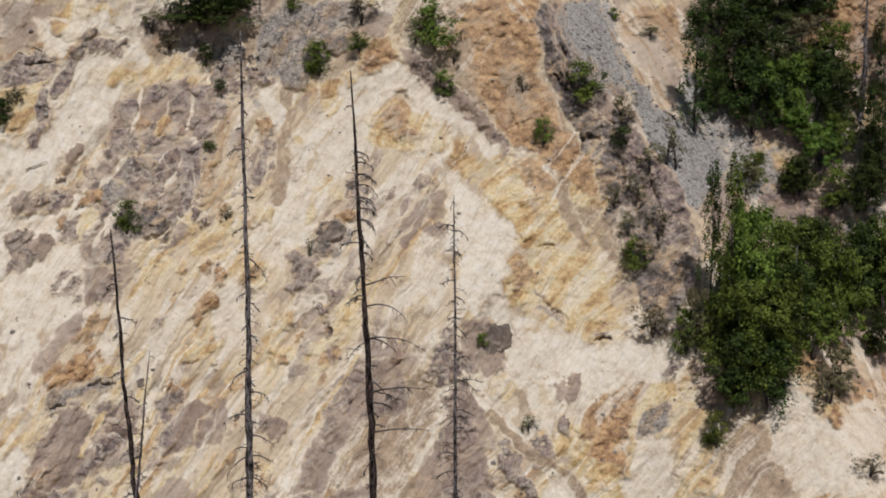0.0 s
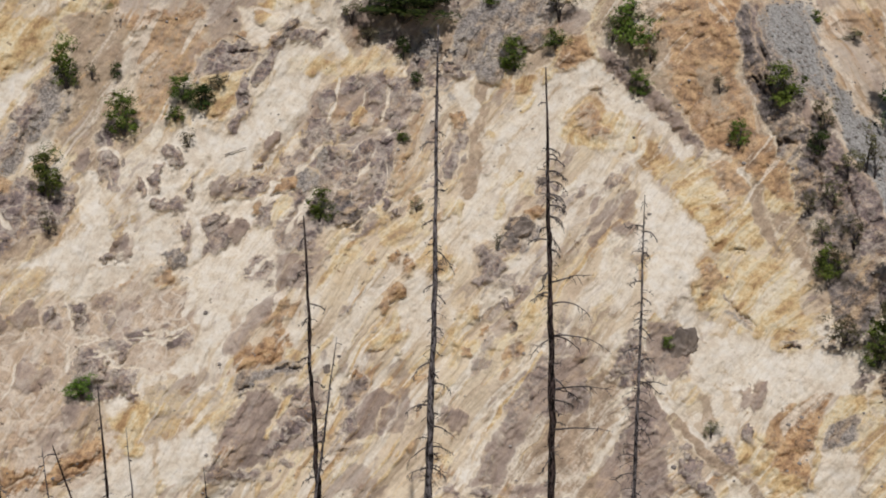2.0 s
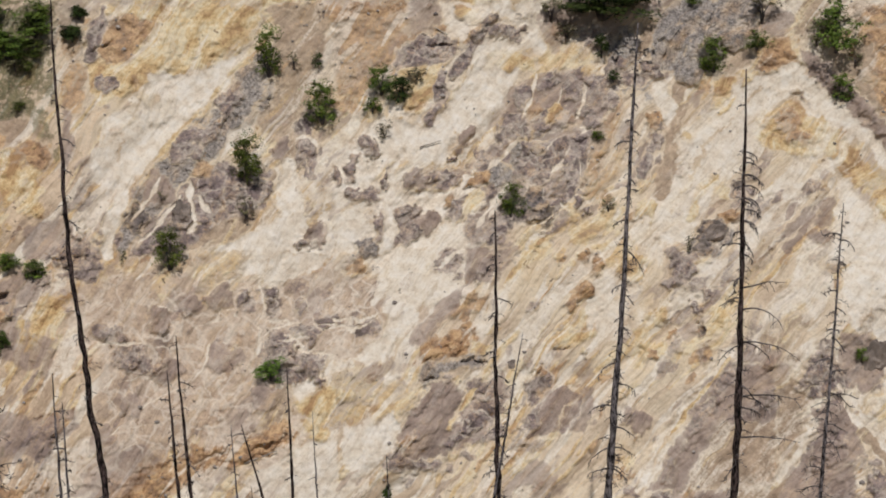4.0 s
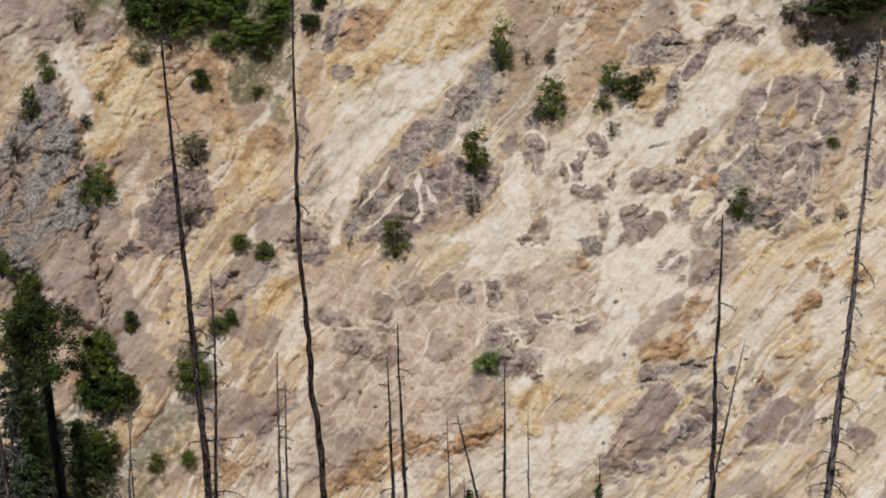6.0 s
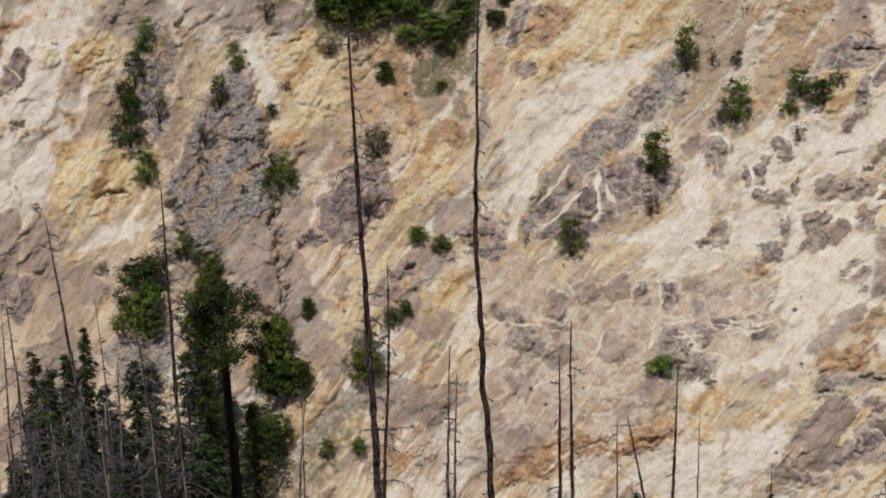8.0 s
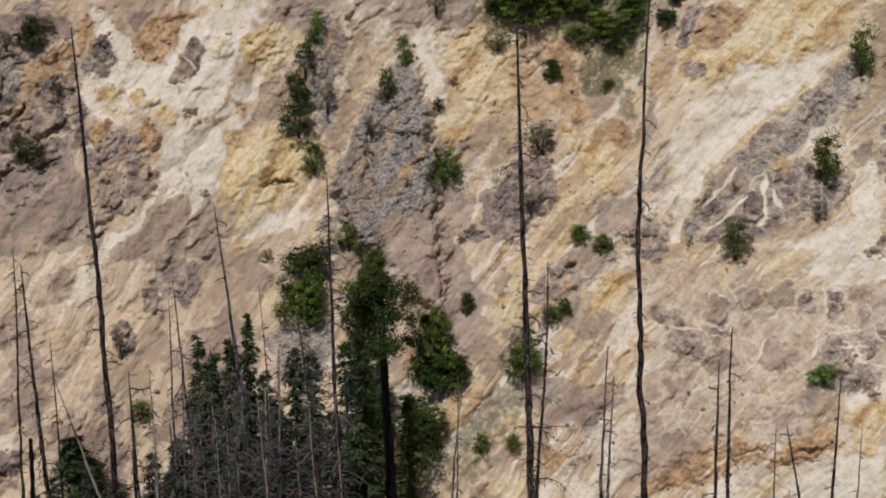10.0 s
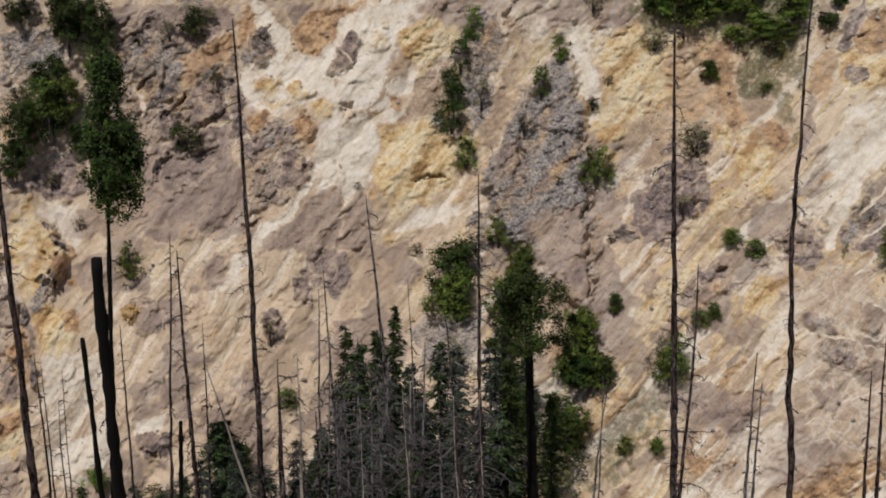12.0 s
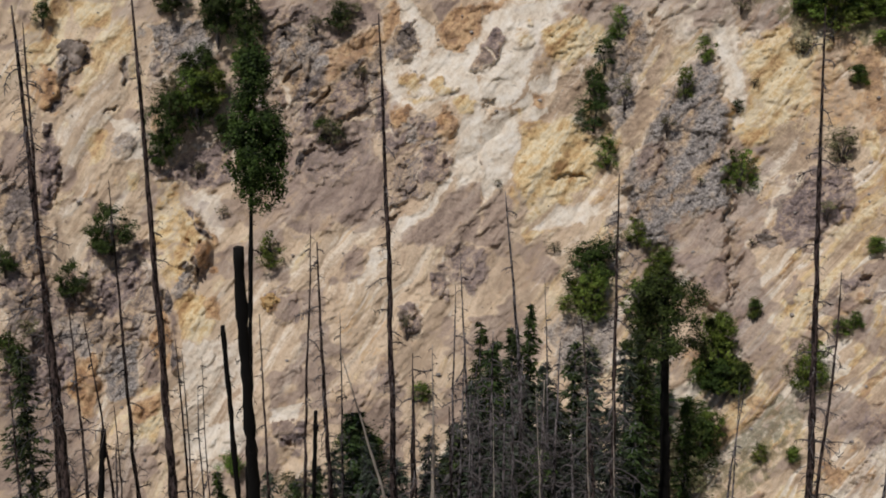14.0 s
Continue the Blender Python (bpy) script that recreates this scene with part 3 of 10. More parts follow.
band("white", 20.27, 24.16, 18.91, 23.57, 0.48, 0.8)
band("rust", 14.01, 22.36, 15.12, 22.99, 0.90)
band("grey", 15.11, 23.50, 13.12, 23.17, 0.35, 0.8)
band("mauve", 14.66, 25.02, 15.56, 26.44, 1.55, 0.85)
band("mauve", 12.66, 24.38, 14.20, 26.23, 1.04)
band("rust", 20.76, 25.46, 24.88, 26.49, 0.62, 0.9)
band("rust", 26.24, 26.60, 27.84, 26.98, 0.76, 0.7)
band("mauve", 22.06, 24.10, 20.72, 24.14, 0.69, 0.6)
band("mauve", 9.56, 24.48, 11.29, 25.55, 0.83, 0.5)
band("ochre", 6.39, 22.66, 6.34, 22.70, 0.55)
band("mauve", 8.85, 20.40, 9.46, 21.23, 0.28)
band("dust", 34.65, 23.29, 35.45, 26.35, 1.73, 0.5)
band("grey", 37.10, 12.09, 37.41, 13.69, 0.90)
band("grey", 38.07, 14.26, 37.19, 16.75, 1.66)
band("grey", 39.01, 15.83, 39.36, 17.64, 1.31)
band("dust", 37.05, 17.98, 37.23, 20.83, 1.52)
band("dust", 37.82, 16.71, 37.48, 17.96, 1.04, 0.7)
band("ochre", 42.79, 12.17, 41.90, 15.63, 2.42, 0.8)
band("white", 44.23, 10.70, 45.34, 13.77, 1.73, 0.9)
band("white", 44.42, 16.43, 45.89, 16.89, 1.04, 0.9)
band("dust", 42.51, 13.39, 41.96, 14.02, 1.17)
band("dust", 38.65, 10.81, 39.86, 13.35, 0.83, 0.7)
band("white", 36.60, 10.50, 35.92, 13.15, 0.41, 0.8)
band("ochre", 34.20, 12.00, 35.16, 14.60, 2.07)
band("ochre", 30.33, 15.57, 30.56, 16.38, 1.24)
band("rust", 29.88, 14.76, 29.46, 14.76, 0.69, 0.7)
band("mauve", 33.56, 16.50, 32.73, 17.14, 1.45)
band("mauve", 34.72, 18.50, 33.22, 18.77, 0.62, 0.8)
band("mauve", 28.67, 19.08, 28.45, 19.08, 0.76, 0.8)
band("mauve", 30.21, 19.88, 30.87, 20.07, 0.48, 0.7)
band("ochre", 29.56, 20.30, 30.46, 21.52, 0.55)
band("ochre", 33.07, 20.42, 33.96, 20.79, 0.48)
band("grass", 32.79, 24.52, 35.20, 27.65, 1.45, 0.35)
band("dust", 34.12, 24.26, 35.57, 26.22, 1.38, 0.4)
band("grey", 40.27, 13.33, 39.71, 11.36, 1.04, 0.8)
band("grey", 41.84, 21.90, 42.56, 22.64, 1.17, 0.7)
band("mauve", 45.85, 18.29, 46.41, 19.63, 1.52, 0.8)
band("dust", 42.76, 18.19, 44.67, 20.62, 1.38, 0.5)
band("mauve", 50.59, 10.86, 52.69, 14.10, 2.42)
band("grey", 52.04, 11.57, 51.18, 10.83, 1.38, 0.9)
band("mauve", 49.95, 12.89, 49.22, 13.94, 1.59)
band("grey", 48.26, 14.81, 47.51, 16.07, 1.38, 0.85)
band("mauve", 51.30, 16.62, 49.19, 16.17, 1.59, 0.7)
band("dust", 51.98, 15.16, 54.24, 17.37, 1.73, 0.8)
band("rust", 48.34, 10.39, 47.96, 10.80, 0.90, 0.8)
band("mauve", 48.42, 11.48, 48.39, 11.68, 0.48)
band("white", 48.32, 10.19, 47.44, 12.03, 0.31)
band("dust", 46.74, 10.66, 47.11, 10.24, 1.38, 0.6)
band("white", 48.33, 12.99, 45.81, 12.30, 1.24, 0.8)
band("mauve", 45.20, 11.63, 45.13, 11.83, 0.62)
band("white", 43.45, 10.38, 45.68, 13.52, 1.17, 0.9)
band("white", 43.59, 13.61, 45.45, 16.79, 1.45)
band("ochre", 42.45, 11.22, 41.84, 11.64, 1.17)
band("ochre", 42.40, 15.28, 43.76, 17.07, 1.66)
band("ochre", 48.33, 12.99, 47.74, 13.42, 0.62)
band("ochre", 46.07, 13.10, 45.27, 13.74, 0.62)
band("mauve", 45.07, 17.63, 46.64, 18.77, 1.24, 0.75)
band("mauve", 47.63, 14.74, 47.10, 14.57, 0.55, 0.9)
band("white", 46.70, 16.52, 50.37, 20.13, 0.28, 0.8)
band("mauve", 47.28, 20.26, 47.08, 20.48, 0.55, 0.8)
band("mauve", 50.84, 19.49, 50.64, 19.61, 0.59, 0.7)
band("mauve", 53.57, 20.64, 53.20, 21.08, 1.04, 0.7)
band("rust", 54.00, 20.80, 53.81, 20.92, 0.48, 0.7)
band("rust", 51.70, 20.83, 50.12, 22.18, 1.38, 0.35)
band("dust", 47.51, 21.98, 48.53, 23.93, 1.38, 0.5)
band("mauve", 49.82, 23.62, 49.22, 24.28, 0.69, 0.5)
band("dust", 43.61, 18.51, 43.93, 20.55, 1.38, 0.5)
band("ochre", 61.39, 9.92, 61.16, 11.50, 1.04, 0.7)
band("rust", 61.02, 12.10, 61.41, 12.97, 0.76)
band("ochre", 58.93, 11.05, 59.88, 14.78, 1.73, 0.6)
band("grey", 58.73, 14.46, 58.98, 15.04, 0.69, 0.6)
band("ochre", 57.55, 16.35, 57.05, 20.66, 1.17, 0.9)
band("rust", 56.70, 17.63, 56.53, 19.47, 0.76)
band("ochre", 56.67, 21.29, 56.49, 21.71, 1.24)
band("white", 56.35, 22.74, 56.33, 25.37, 1.24, 0.8)
band("mauve", 63.21, 15.89, 62.77, 17.33, 1.52)
band("mauve", 59.02, 18.88, 61.02, 20.11, 1.38)
band("mauve", 62.18, 21.19, 61.88, 22.23, 1.24)
band("grey", 59.32, 22.08, 59.29, 22.89, 1.04, 0.8)
band("rust", 61.02, 22.12, 60.85, 22.54, 0.76)
band("ochre", 58.74, 23.95, 58.92, 24.74, 0.76)
band("grey", 56.45, 15.61, 55.16, 15.08, 1.17, 0.9)
band("grey", 51.67, 12.39, 49.96, 11.24, 2.42, 0.9)
band("grey", 57.32, 10.94, 56.78, 11.77, 1.04, 0.8)
band("mauve", 52.65, 15.20, 51.12, 14.24, 1.24)
band("mauve", 51.01, 16.49, 53.22, 18.04, 1.38, 0.5)
band("rust", 57.51, 15.95, 57.77, 16.54, 0.69, 0.5)
band("mauve", 53.55, 25.47, 53.22, 25.59, 0.76, 0.7)
band("mauve", 60.21, 20.39, 62.01, 23.41, 1.04, 0.7)
patch("clay", 0.75, (12.24, 13.61), (11.14, 12.68), (9.29, 12.39), (7.91, 13.26), (7.54, 13.89), (7.88, 15.90), (8.65, 17.89), (10.38, 18.39), (12.48, 18.42), (13.37, 16.94), (12.83, 15.57), (12.16, 15.02))
patch("white", 1, (13.14, 12.55), (12.61, 12.19), (11.95, 12.63), (11.45, 12.66), (11.94, 13.63), (12.31, 14.41), (12.65, 14.78), (13.23, 15.54), (13.90, 16.09), (15.18, 16.77), (16.40, 16.85), (16.13, 14.50), (14.15, 14.57), (14.11, 14.27), (13.72, 13.31))
patch("mauve", 0.8, (15.78, 11.38), (13.83, 11.42), (13.70, 11.72), (14.29, 12.08), (14.92, 12.43), (15.88, 12.25))
patch("rust", 0.7, (15.89, 12.35), (14.11, 12.29), (14.07, 12.88), (14.82, 13.42), (15.67, 13.95), (16.03, 13.62))
patch("mauve", 0.8, (14.61, 13.24), (14.09, 13.08), (14.31, 14.26), (14.93, 14.40))
patch("clay", 0.7, (13.44, 11.54), (12.36, 10.52), (12.18, 10.73), (12.88, 11.88), (13.46, 12.73), (14.09, 13.08), (14.16, 12.78))
patch("grey", 0.8, (12.31, 11.12), (11.90, 10.95), (11.53, 11.26), (11.66, 11.65), (12.06, 11.63), (12.45, 11.51))
patch("ochre", 0.9, (12.66, 11.69), (11.77, 11.75), (11.01, 12.29), (11.14, 12.68), (12.07, 12.82), (12.53, 12.39))
patch("ochre", 0.6, (11.06, 11.69), (9.04, 11.80), (8.40, 12.84), (9.91, 12.55), (10.93, 12.50))
patch("clay", 0.7, (11.72, 13.45), (11.16, 12.88), (9.93, 12.75), (9.30, 12.59), (8.12, 13.25), (7.94, 13.67), (8.38, 14.05), (10.01, 13.75), (11.46, 13.96))
patch("mauve", 1, (10.76, 12.91), (10.24, 12.84), (10.17, 13.24), (10.59, 13.32))
patch("mauve", 1, (9.73, 12.76), (9.00, 12.60), (8.52, 13.03), (8.45, 13.64), (9.19, 13.80), (9.90, 13.66))
patch("rust", 0.9, (11.74, 13.74), (11.13, 13.68), (11.09, 14.49), (11.80, 14.34))
patch("ochre", 0.7, (10.92, 13.70), (10.01, 13.75), (10.28, 14.54), (10.90, 14.60))
patch("mauve", 1, (12.26, 13.81), (11.76, 13.94), (11.92, 14.64), (11.21, 14.68), (11.55, 15.06), (12.16, 15.02))
patch("mauve", 1, (9.61, 13.98), (8.79, 14.03), (9.04, 14.62), (9.88, 14.77))
patch("rust", 0.5, (8.54, 13.43), (7.51, 13.48), (7.88, 15.90), (8.39, 17.30), (9.03, 17.26), (8.66, 15.05))
patch("mauve", 1, (12.10, 15.43), (11.15, 15.19), (11.44, 16.08), (12.35, 17.02), (13.37, 16.94), (13.33, 16.54))
patch("mauve", 1, (11.23, 16.10), (10.15, 15.56), (10.32, 16.36), (11.11, 17.12), (11.63, 18.29), (12.48, 18.42), (12.61, 17.60))
patch("mauve", 1, (9.96, 15.78), (9.32, 15.51), (9.29, 16.63), (9.65, 17.22), (10.16, 16.98))
patch("mauve", 0.8, (10.90, 17.13), (9.65, 17.22), (8.61, 17.28), (9.28, 17.85), (10.55, 17.97))
patch("mauve", 1, (14.10, 17.07), (13.57, 16.92), (13.43, 17.53), (14.06, 17.68))
patch("mauve", 0.9, (15.94, 16.30), (15.10, 15.98), (14.33, 16.35), (14.69, 16.92), (15.80, 16.91))
patch("mauve", 0.8, (14.43, 16.34), (13.82, 16.30), (14.08, 16.87), (14.59, 16.87))
patch("mauve", 1, (16.42, 17.85), (15.45, 17.35), (14.77, 17.61), (15.36, 18.36), (16.18, 18.47))
patch("ochre", 0.6, (15.47, 17.55), (14.77, 17.61), (14.93, 18.20), (15.54, 18.14))
patch("clay", 0.7, (13.86, 14.69), (13.36, 14.83), (13.51, 15.32), (13.81, 15.19))
band("white", 10.07, 14.56, 9.16, 14.81, 0.12, 0.72)
band("white", 9.48, 15.00, 9.86, 15.78, 0.12, 0.72)
band("white", 9.86, 15.78, 10.56, 16.75, 0.10, 0.72)
band("white", 10.56, 16.75, 11.06, 17.73, 0.08, 0.72)
band("white", 9.19, 15.22, 9.19, 16.64, 0.06, 0.72)
band("white", 11.77, 15.25, 10.32, 15.15, 0.10, 0.72)
band("white", 11.77, 15.25, 12.48, 16.20, 0.10, 0.72)
band("white", 10.26, 16.97, 9.01, 17.06, 0.06, 0.72)
band("white", 10.06, 17.09, 10.54, 17.77, 0.06, 0.72)
band("white", 15.83, 17.11, 13.78, 17.00, 0.28)
patch("clay", 0.9, (8.55, 10.62), (7.29, 9.88), (4.43, 9.98), (3.22, 10.42), (2.84, 11.24), (3.87, 11.21), (4.31, 11.80), (4.99, 12.99), (6.25, 13.14), (7.07, 13.10), (7.89, 12.86), (8.15, 12.24), (9.03, 11.60), (10.63, 11.41), (10.98, 10.70), (10.53, 10.13))
patch("mauve", 0.9, (6.51, 14.14), (6.10, 14.26), (6.24, 14.97), (6.78, 15.14), (6.63, 14.44))
patch("clay", 0.7, (6.99, 15.13), (6.47, 15.16), (7.08, 16.56), (7.39, 16.54))
patch("dust", 0.8, (5.77, 13.97), (5.35, 13.99), (5.70, 16.62), (6.13, 16.60))
patch("white", 0.8, (4.64, 14.42), (3.79, 14.25), (5.38, 16.64), (6.13, 18.65), (6.53, 18.01), (5.56, 16.02))
patch("ochre", 0.7, (5.20, 17.26), (4.51, 16.26), (3.87, 16.08), (4.55, 17.08), (5.12, 17.77))
patch("ochre", 0.9, (7.13, 17.37), (6.60, 17.40), (6.72, 17.70), (7.15, 17.74))
patch("ochre", 0.8, (9.73, 18.23), (8.85, 17.78), (8.24, 18.12), (8.92, 18.69), (9.76, 18.63))
patch("grey", 1, (4.60, 18.10), (3.94, 17.82), (3.75, 18.34), (4.42, 18.93), (5.08, 19.11), (5.17, 18.69))
patch("mauve", 1, (4.97, 19.11), (4.55, 19.24), (5.24, 20.13), (5.91, 20.50), (5.88, 19.89))
patch("mauve", 0.9, (3.71, 17.52), (3.46, 17.64), (3.96, 18.23), (4.17, 18.12))
patch("ochre", 0.9, (4.57, 13.00), (3.31, 12.64), (2.64, 11.64), (1.80, 11.36), (1.50, 11.77), (2.05, 12.47), (2.93, 13.66), (3.76, 13.43), (4.52, 14.02))
patch("rust", 0.8, (2.44, 11.75), (1.81, 11.67), (1.72, 12.17), (2.35, 12.26))
patch("dust", 0.9, (1.61, 11.67), (0.77, 11.49), (-0.46, 12.73), (-1.91, 14.37), (-2.54, 15.40), (-1.90, 15.40), (-0.43, 14.15), (1.01, 12.70))
patch("clay", 0.7, (0.78, 11.89), (0.16, 12.31), (-1.08, 13.55), (-2.54, 15.20), (-2.11, 15.40), (-0.44, 13.95))
patch("white", 1, (2.49, 13.27), (1.63, 12.48), (1.21, 12.39), (0.39, 13.12), (-1.69, 15.19), (-1.48, 15.43), (0.00, 14.76), (0.83, 14.13), (1.87, 13.49), (2.94, 14.07), (3.83, 15.27), (4.01, 14.44))
patch("ochre", 0.9, (2.74, 14.28), (0.83, 14.02), (0.21, 14.45), (-1.26, 15.59), (-1.47, 16.42), (-0.41, 15.58), (0.86, 15.35), (1.92, 15.12), (2.77, 15.10))
patch("clay", 0.5, (1.90, 14.41), (1.05, 14.22), (0.86, 15.15), (1.71, 15.13))
patch("white", 1, (-0.61, 16.61), (-1.25, 16.62), (-1.89, 17.24), (-2.63, 18.17), (-2.63, 19.09), (-1.86, 19.70), (-1.41, 21.55), (-0.75, 21.13), (-0.36, 18.66), (-0.38, 17.22))
patch("clay", 0.6, (1.21, 16.57), (0.78, 16.17), (0.25, 16.59), (0.90, 16.79), (1.34, 17.08))
patch("dust", 0.5, (1.79, 18.00), (0.90, 16.99), (1.81, 18.61), (3.17, 20.01), (3.59, 19.79))
patch("mauve", 0.8, (3.79, 16.70), (3.25, 16.52), (3.16, 17.13), (3.66, 17.16))
patch("rust", 0.8, (0.13, 10.69), (-1.74, 10.52), (-3.18, 12.15), (-3.81, 13.78), (-3.81, 14.79), (-2.75, 14.99), (-1.70, 13.76), (-0.67, 12.32))
patch("dust", 0.8, (-1.53, 10.12), (-3.39, 10.74), (-4.65, 13.78), (-4.66, 15.41), (-3.81, 15.00), (-3.39, 13.37), (-2.35, 11.34))
patch("rust", 0.7, (-1.73, 11.33), (-3.39, 14.18), (-2.97, 14.59), (-1.51, 12.34))
patch("scree", 1, (-4.31, 10.15), (-5.85, 10.15), (-6.39, 11.95), (-6.72, 13.16), (-6.32, 13.97), (-5.48, 13.78), (-4.85, 13.57), (-4.43, 12.36))
patch("mauve", 1, (-3.49, 10.14), (-4.41, 10.15), (-4.32, 11.75), (-4.64, 13.17), (-4.22, 12.97), (-3.59, 11.75))
patch("mauve", 1, (-4.65, 13.78), (-5.90, 13.57), (-6.74, 14.17), (-6.55, 15.19), (-5.51, 15.91), (-4.97, 15.00))
band("crack", -4.73, 11.35, -4.84, 12.36, 0.09)
band("crack", -5.08, 14.90, -5.92, 15.30, 0.11)
band("crack", -4.33, 12.76, -4.64, 13.37, 0.11)
patch("ochre", 0.8, (-2.11, 15.40), (-3.18, 16.02), (-3.60, 17.25), (-3.17, 17.66), (-2.10, 17.14), (-1.47, 16.01))
patch("rust", 0.6, (-2.54, 15.81), (-3.81, 15.61), (-4.46, 16.84), (-3.39, 17.25))
patch("ochre", 0.9, (-3.39, 17.45), (-4.46, 17.04), (-5.12, 18.68), (-4.47, 19.09), (-2.96, 18.48))
patch("ochre", 0.9, (-5.31, 17.04), (-6.37, 16.82), (-6.60, 17.64), (-5.75, 17.95))
patch("ochre", 0.7, (-5.51, 15.61), (-6.14, 15.50), (-6.16, 16.62), (-5.52, 16.63))
band("white", -4.13, 16.22, -4.35, 16.22, 0.35)
band("white", -3.01, 15.45, -3.13, 15.45, 0.28)
patch("dust", 0.9, (-4.45, 15.20), (-5.08, 15.40), (-5.52, 16.83), (-6.18, 18.25), (-7.08, 19.87), (-6.64, 19.88), (-5.54, 18.26), (-4.46, 16.63))
patch("mauve", 1, (-6.14, 15.40), (-6.94, 13.77), (-7.79, 14.56), (-8.69, 16.78), (-9.16, 18.19), (-9.02, 20.23), (-7.95, 20.26), (-7.06, 19.06), (-6.49, 17.23))
patch("dust", 0.8, (-7.65, 17.21), (-8.69, 16.78), (-9.07, 18.60), (-8.81, 20.23), (-8.15, 19.85))
patch("scree", 1, (-6.39, 11.95), (-6.92, 12.96), (-8.60, 13.95), (-9.45, 14.53), (-10.70, 14.91), (-10.54, 15.92), (-9.53, 16.76), (-9.25, 17.78), (-8.69, 16.58), (-7.80, 14.97), (-6.95, 13.97))
patch("dust", 0.8, (-5.95, 10.55), (-7.09, 11.35), (-8.52, 11.34), (-8.99, 13.13), (-8.61, 14.15), (-6.92, 12.96))
patch("ochre", 0.5, (-5.85, 10.15), (-7.27, 10.15), (-8.32, 11.34), (-7.09, 11.35))
patch("rust", 1, (15.26, 22.97), (14.78, 22.52), (13.99, 22.01), (13.48, 22.16), (13.65, 22.85), (14.84, 23.02), (15.29, 23.26))
patch("grey", 0.9, (15.55, 23.73), (14.86, 23.21), (12.93, 23.12), (12.95, 23.32), (14.47, 23.56), (14.96, 24.10), (15.50, 24.14))
band("crack", 14.02, 23.31, 12.83, 23.19, 0.06)
band("crack", 15.36, 23.85, 14.93, 23.80, 0.06)
patch("ochre", 0.8, (13.62, 22.55), (12.88, 22.62), (13.35, 22.98))
patch("ochre", 0.6, (16.13, 23.26), (15.38, 23.15), (15.58, 23.93), (16.10, 23.86))
patch("clay", 0.85, (15.02, 24.59), (14.09, 23.90), (13.70, 24.34), (14.26, 25.48), (15.39, 25.93), (15.86, 26.27), (16.51, 26.38), (15.97, 25.46))
patch("clay", 1, (13.77, 24.93), (12.34, 23.68), (12.25, 24.90), (13.23, 25.99), (14.60, 26.62), (14.77, 26.21))
patch("rust", 0.6, (16.28, 26.21), (14.52, 25.84), (14.15, 26.48), (14.83, 26.70), (16.32, 26.50))
patch("clay", 0.6, (10.69, 24.64), (9.99, 24.10), (8.66, 24.00), (8.28, 24.84), (9.24, 25.77), (10.78, 25.64), (11.20, 25.40))
patch("rust", 0.45, (10.48, 24.66), (9.37, 24.55), (9.70, 25.93), (10.80, 25.84))
patch("mauve", 0.9, (11.53, 25.37), (10.91, 24.62), (10.70, 24.74), (11.21, 25.50))
patch("mauve", 1, (9.38, 20.49), (8.72, 20.33), (8.86, 20.73), (9.29, 20.80))
patch("mauve", 1, (9.76, 21.28), (9.41, 20.90), (9.26, 21.01), (9.55, 21.39))
patch("mauve", 1, (10.85, 23.42), (10.67, 23.33), (10.65, 23.64), (10.83, 23.66))
patch("ochre", 0.9, (10.27, 22.25), (9.72, 22.09), (9.77, 22.70), (10.31, 22.76))
patch("ochre", 0.9, (6.80, 22.50), (6.03, 22.44), (6.16, 22.94), (6.72, 23.01))
patch("ochre", 0.8, (9.73, 22.29), (8.52, 22.08), (8.64, 22.27), (9.74, 22.40))
patch("ochre", 0.8, (4.99, 21.57), (4.09, 21.20), (3.67, 21.63), (4.36, 22.22), (4.90, 21.99))
band("crack", 4.71, 21.69, 4.52, 21.92, 0.11)
patch("rust", 0.6, (13.35, 20.97), (12.70, 20.73), (12.77, 21.42), (13.40, 21.36))
patch("rust", 0.4, (14.20, 19.07), (12.50, 18.62), (12.80, 19.61), (14.70, 19.83))
patch("mauve", 0.8, (5.10, 20.85), (4.91, 20.80), (4.96, 21.06), (5.14, 21.05))
patch("mauve", 0.8, (4.82, 20.35), (4.62, 20.32), (4.63, 20.56), (4.81, 20.56))
patch("ochre", 0.6, (8.74, 19.11), (8.32, 19.24), (8.46, 19.74), (8.77, 19.62))
patch("ochre", 0.6, (7.48, 19.60), (7.05, 19.52), (7.19, 20.02), (7.51, 20.00))
patch("clay", 0.7, (7.38, 24.70), (6.73, 24.94), (6.99, 25.53), (7.42, 25.30))
patch("clay", 1, (3.29, 23.08), (2.96, 23.09), (3.15, 27.95), (6.69, 27.76), (6.20, 27.19), (5.21, 25.84), (4.23, 24.26))
patch("dust", 0.9, (2.96, 23.29), (1.50, 22.73), (0.41, 23.57), (0.20, 24.39), (1.14, 26.00), (2.12, 27.98), (3.15, 27.95))
patch("clay", 0.6, (2.81, 22.28), (1.49, 22.32), (1.06, 23.15), (1.98, 23.94), (2.88, 23.91))
patch("mauve", 1, (0.38, 22.34), (-0.29, 22.05), (-0.95, 22.77), (-1.38, 23.39), (-0.26, 23.79), (0.42, 24.18), (0.51, 23.16))
patch("clay", 0.9, (-0.02, 24.80), (-0.93, 24.00), (-1.82, 24.62), (-1.36, 25.63), (-1.79, 28.05), (1.20, 28.01), (0.70, 26.41))
patch("mauve", 1, (-1.30, 21.55), (-2.07, 21.55), (-2.51, 22.37), (-2.39, 23.19), (-1.38, 23.39), (-1.18, 22.37))
band("crack", -1.73, 22.78, -2.39, 22.82, 0.09)
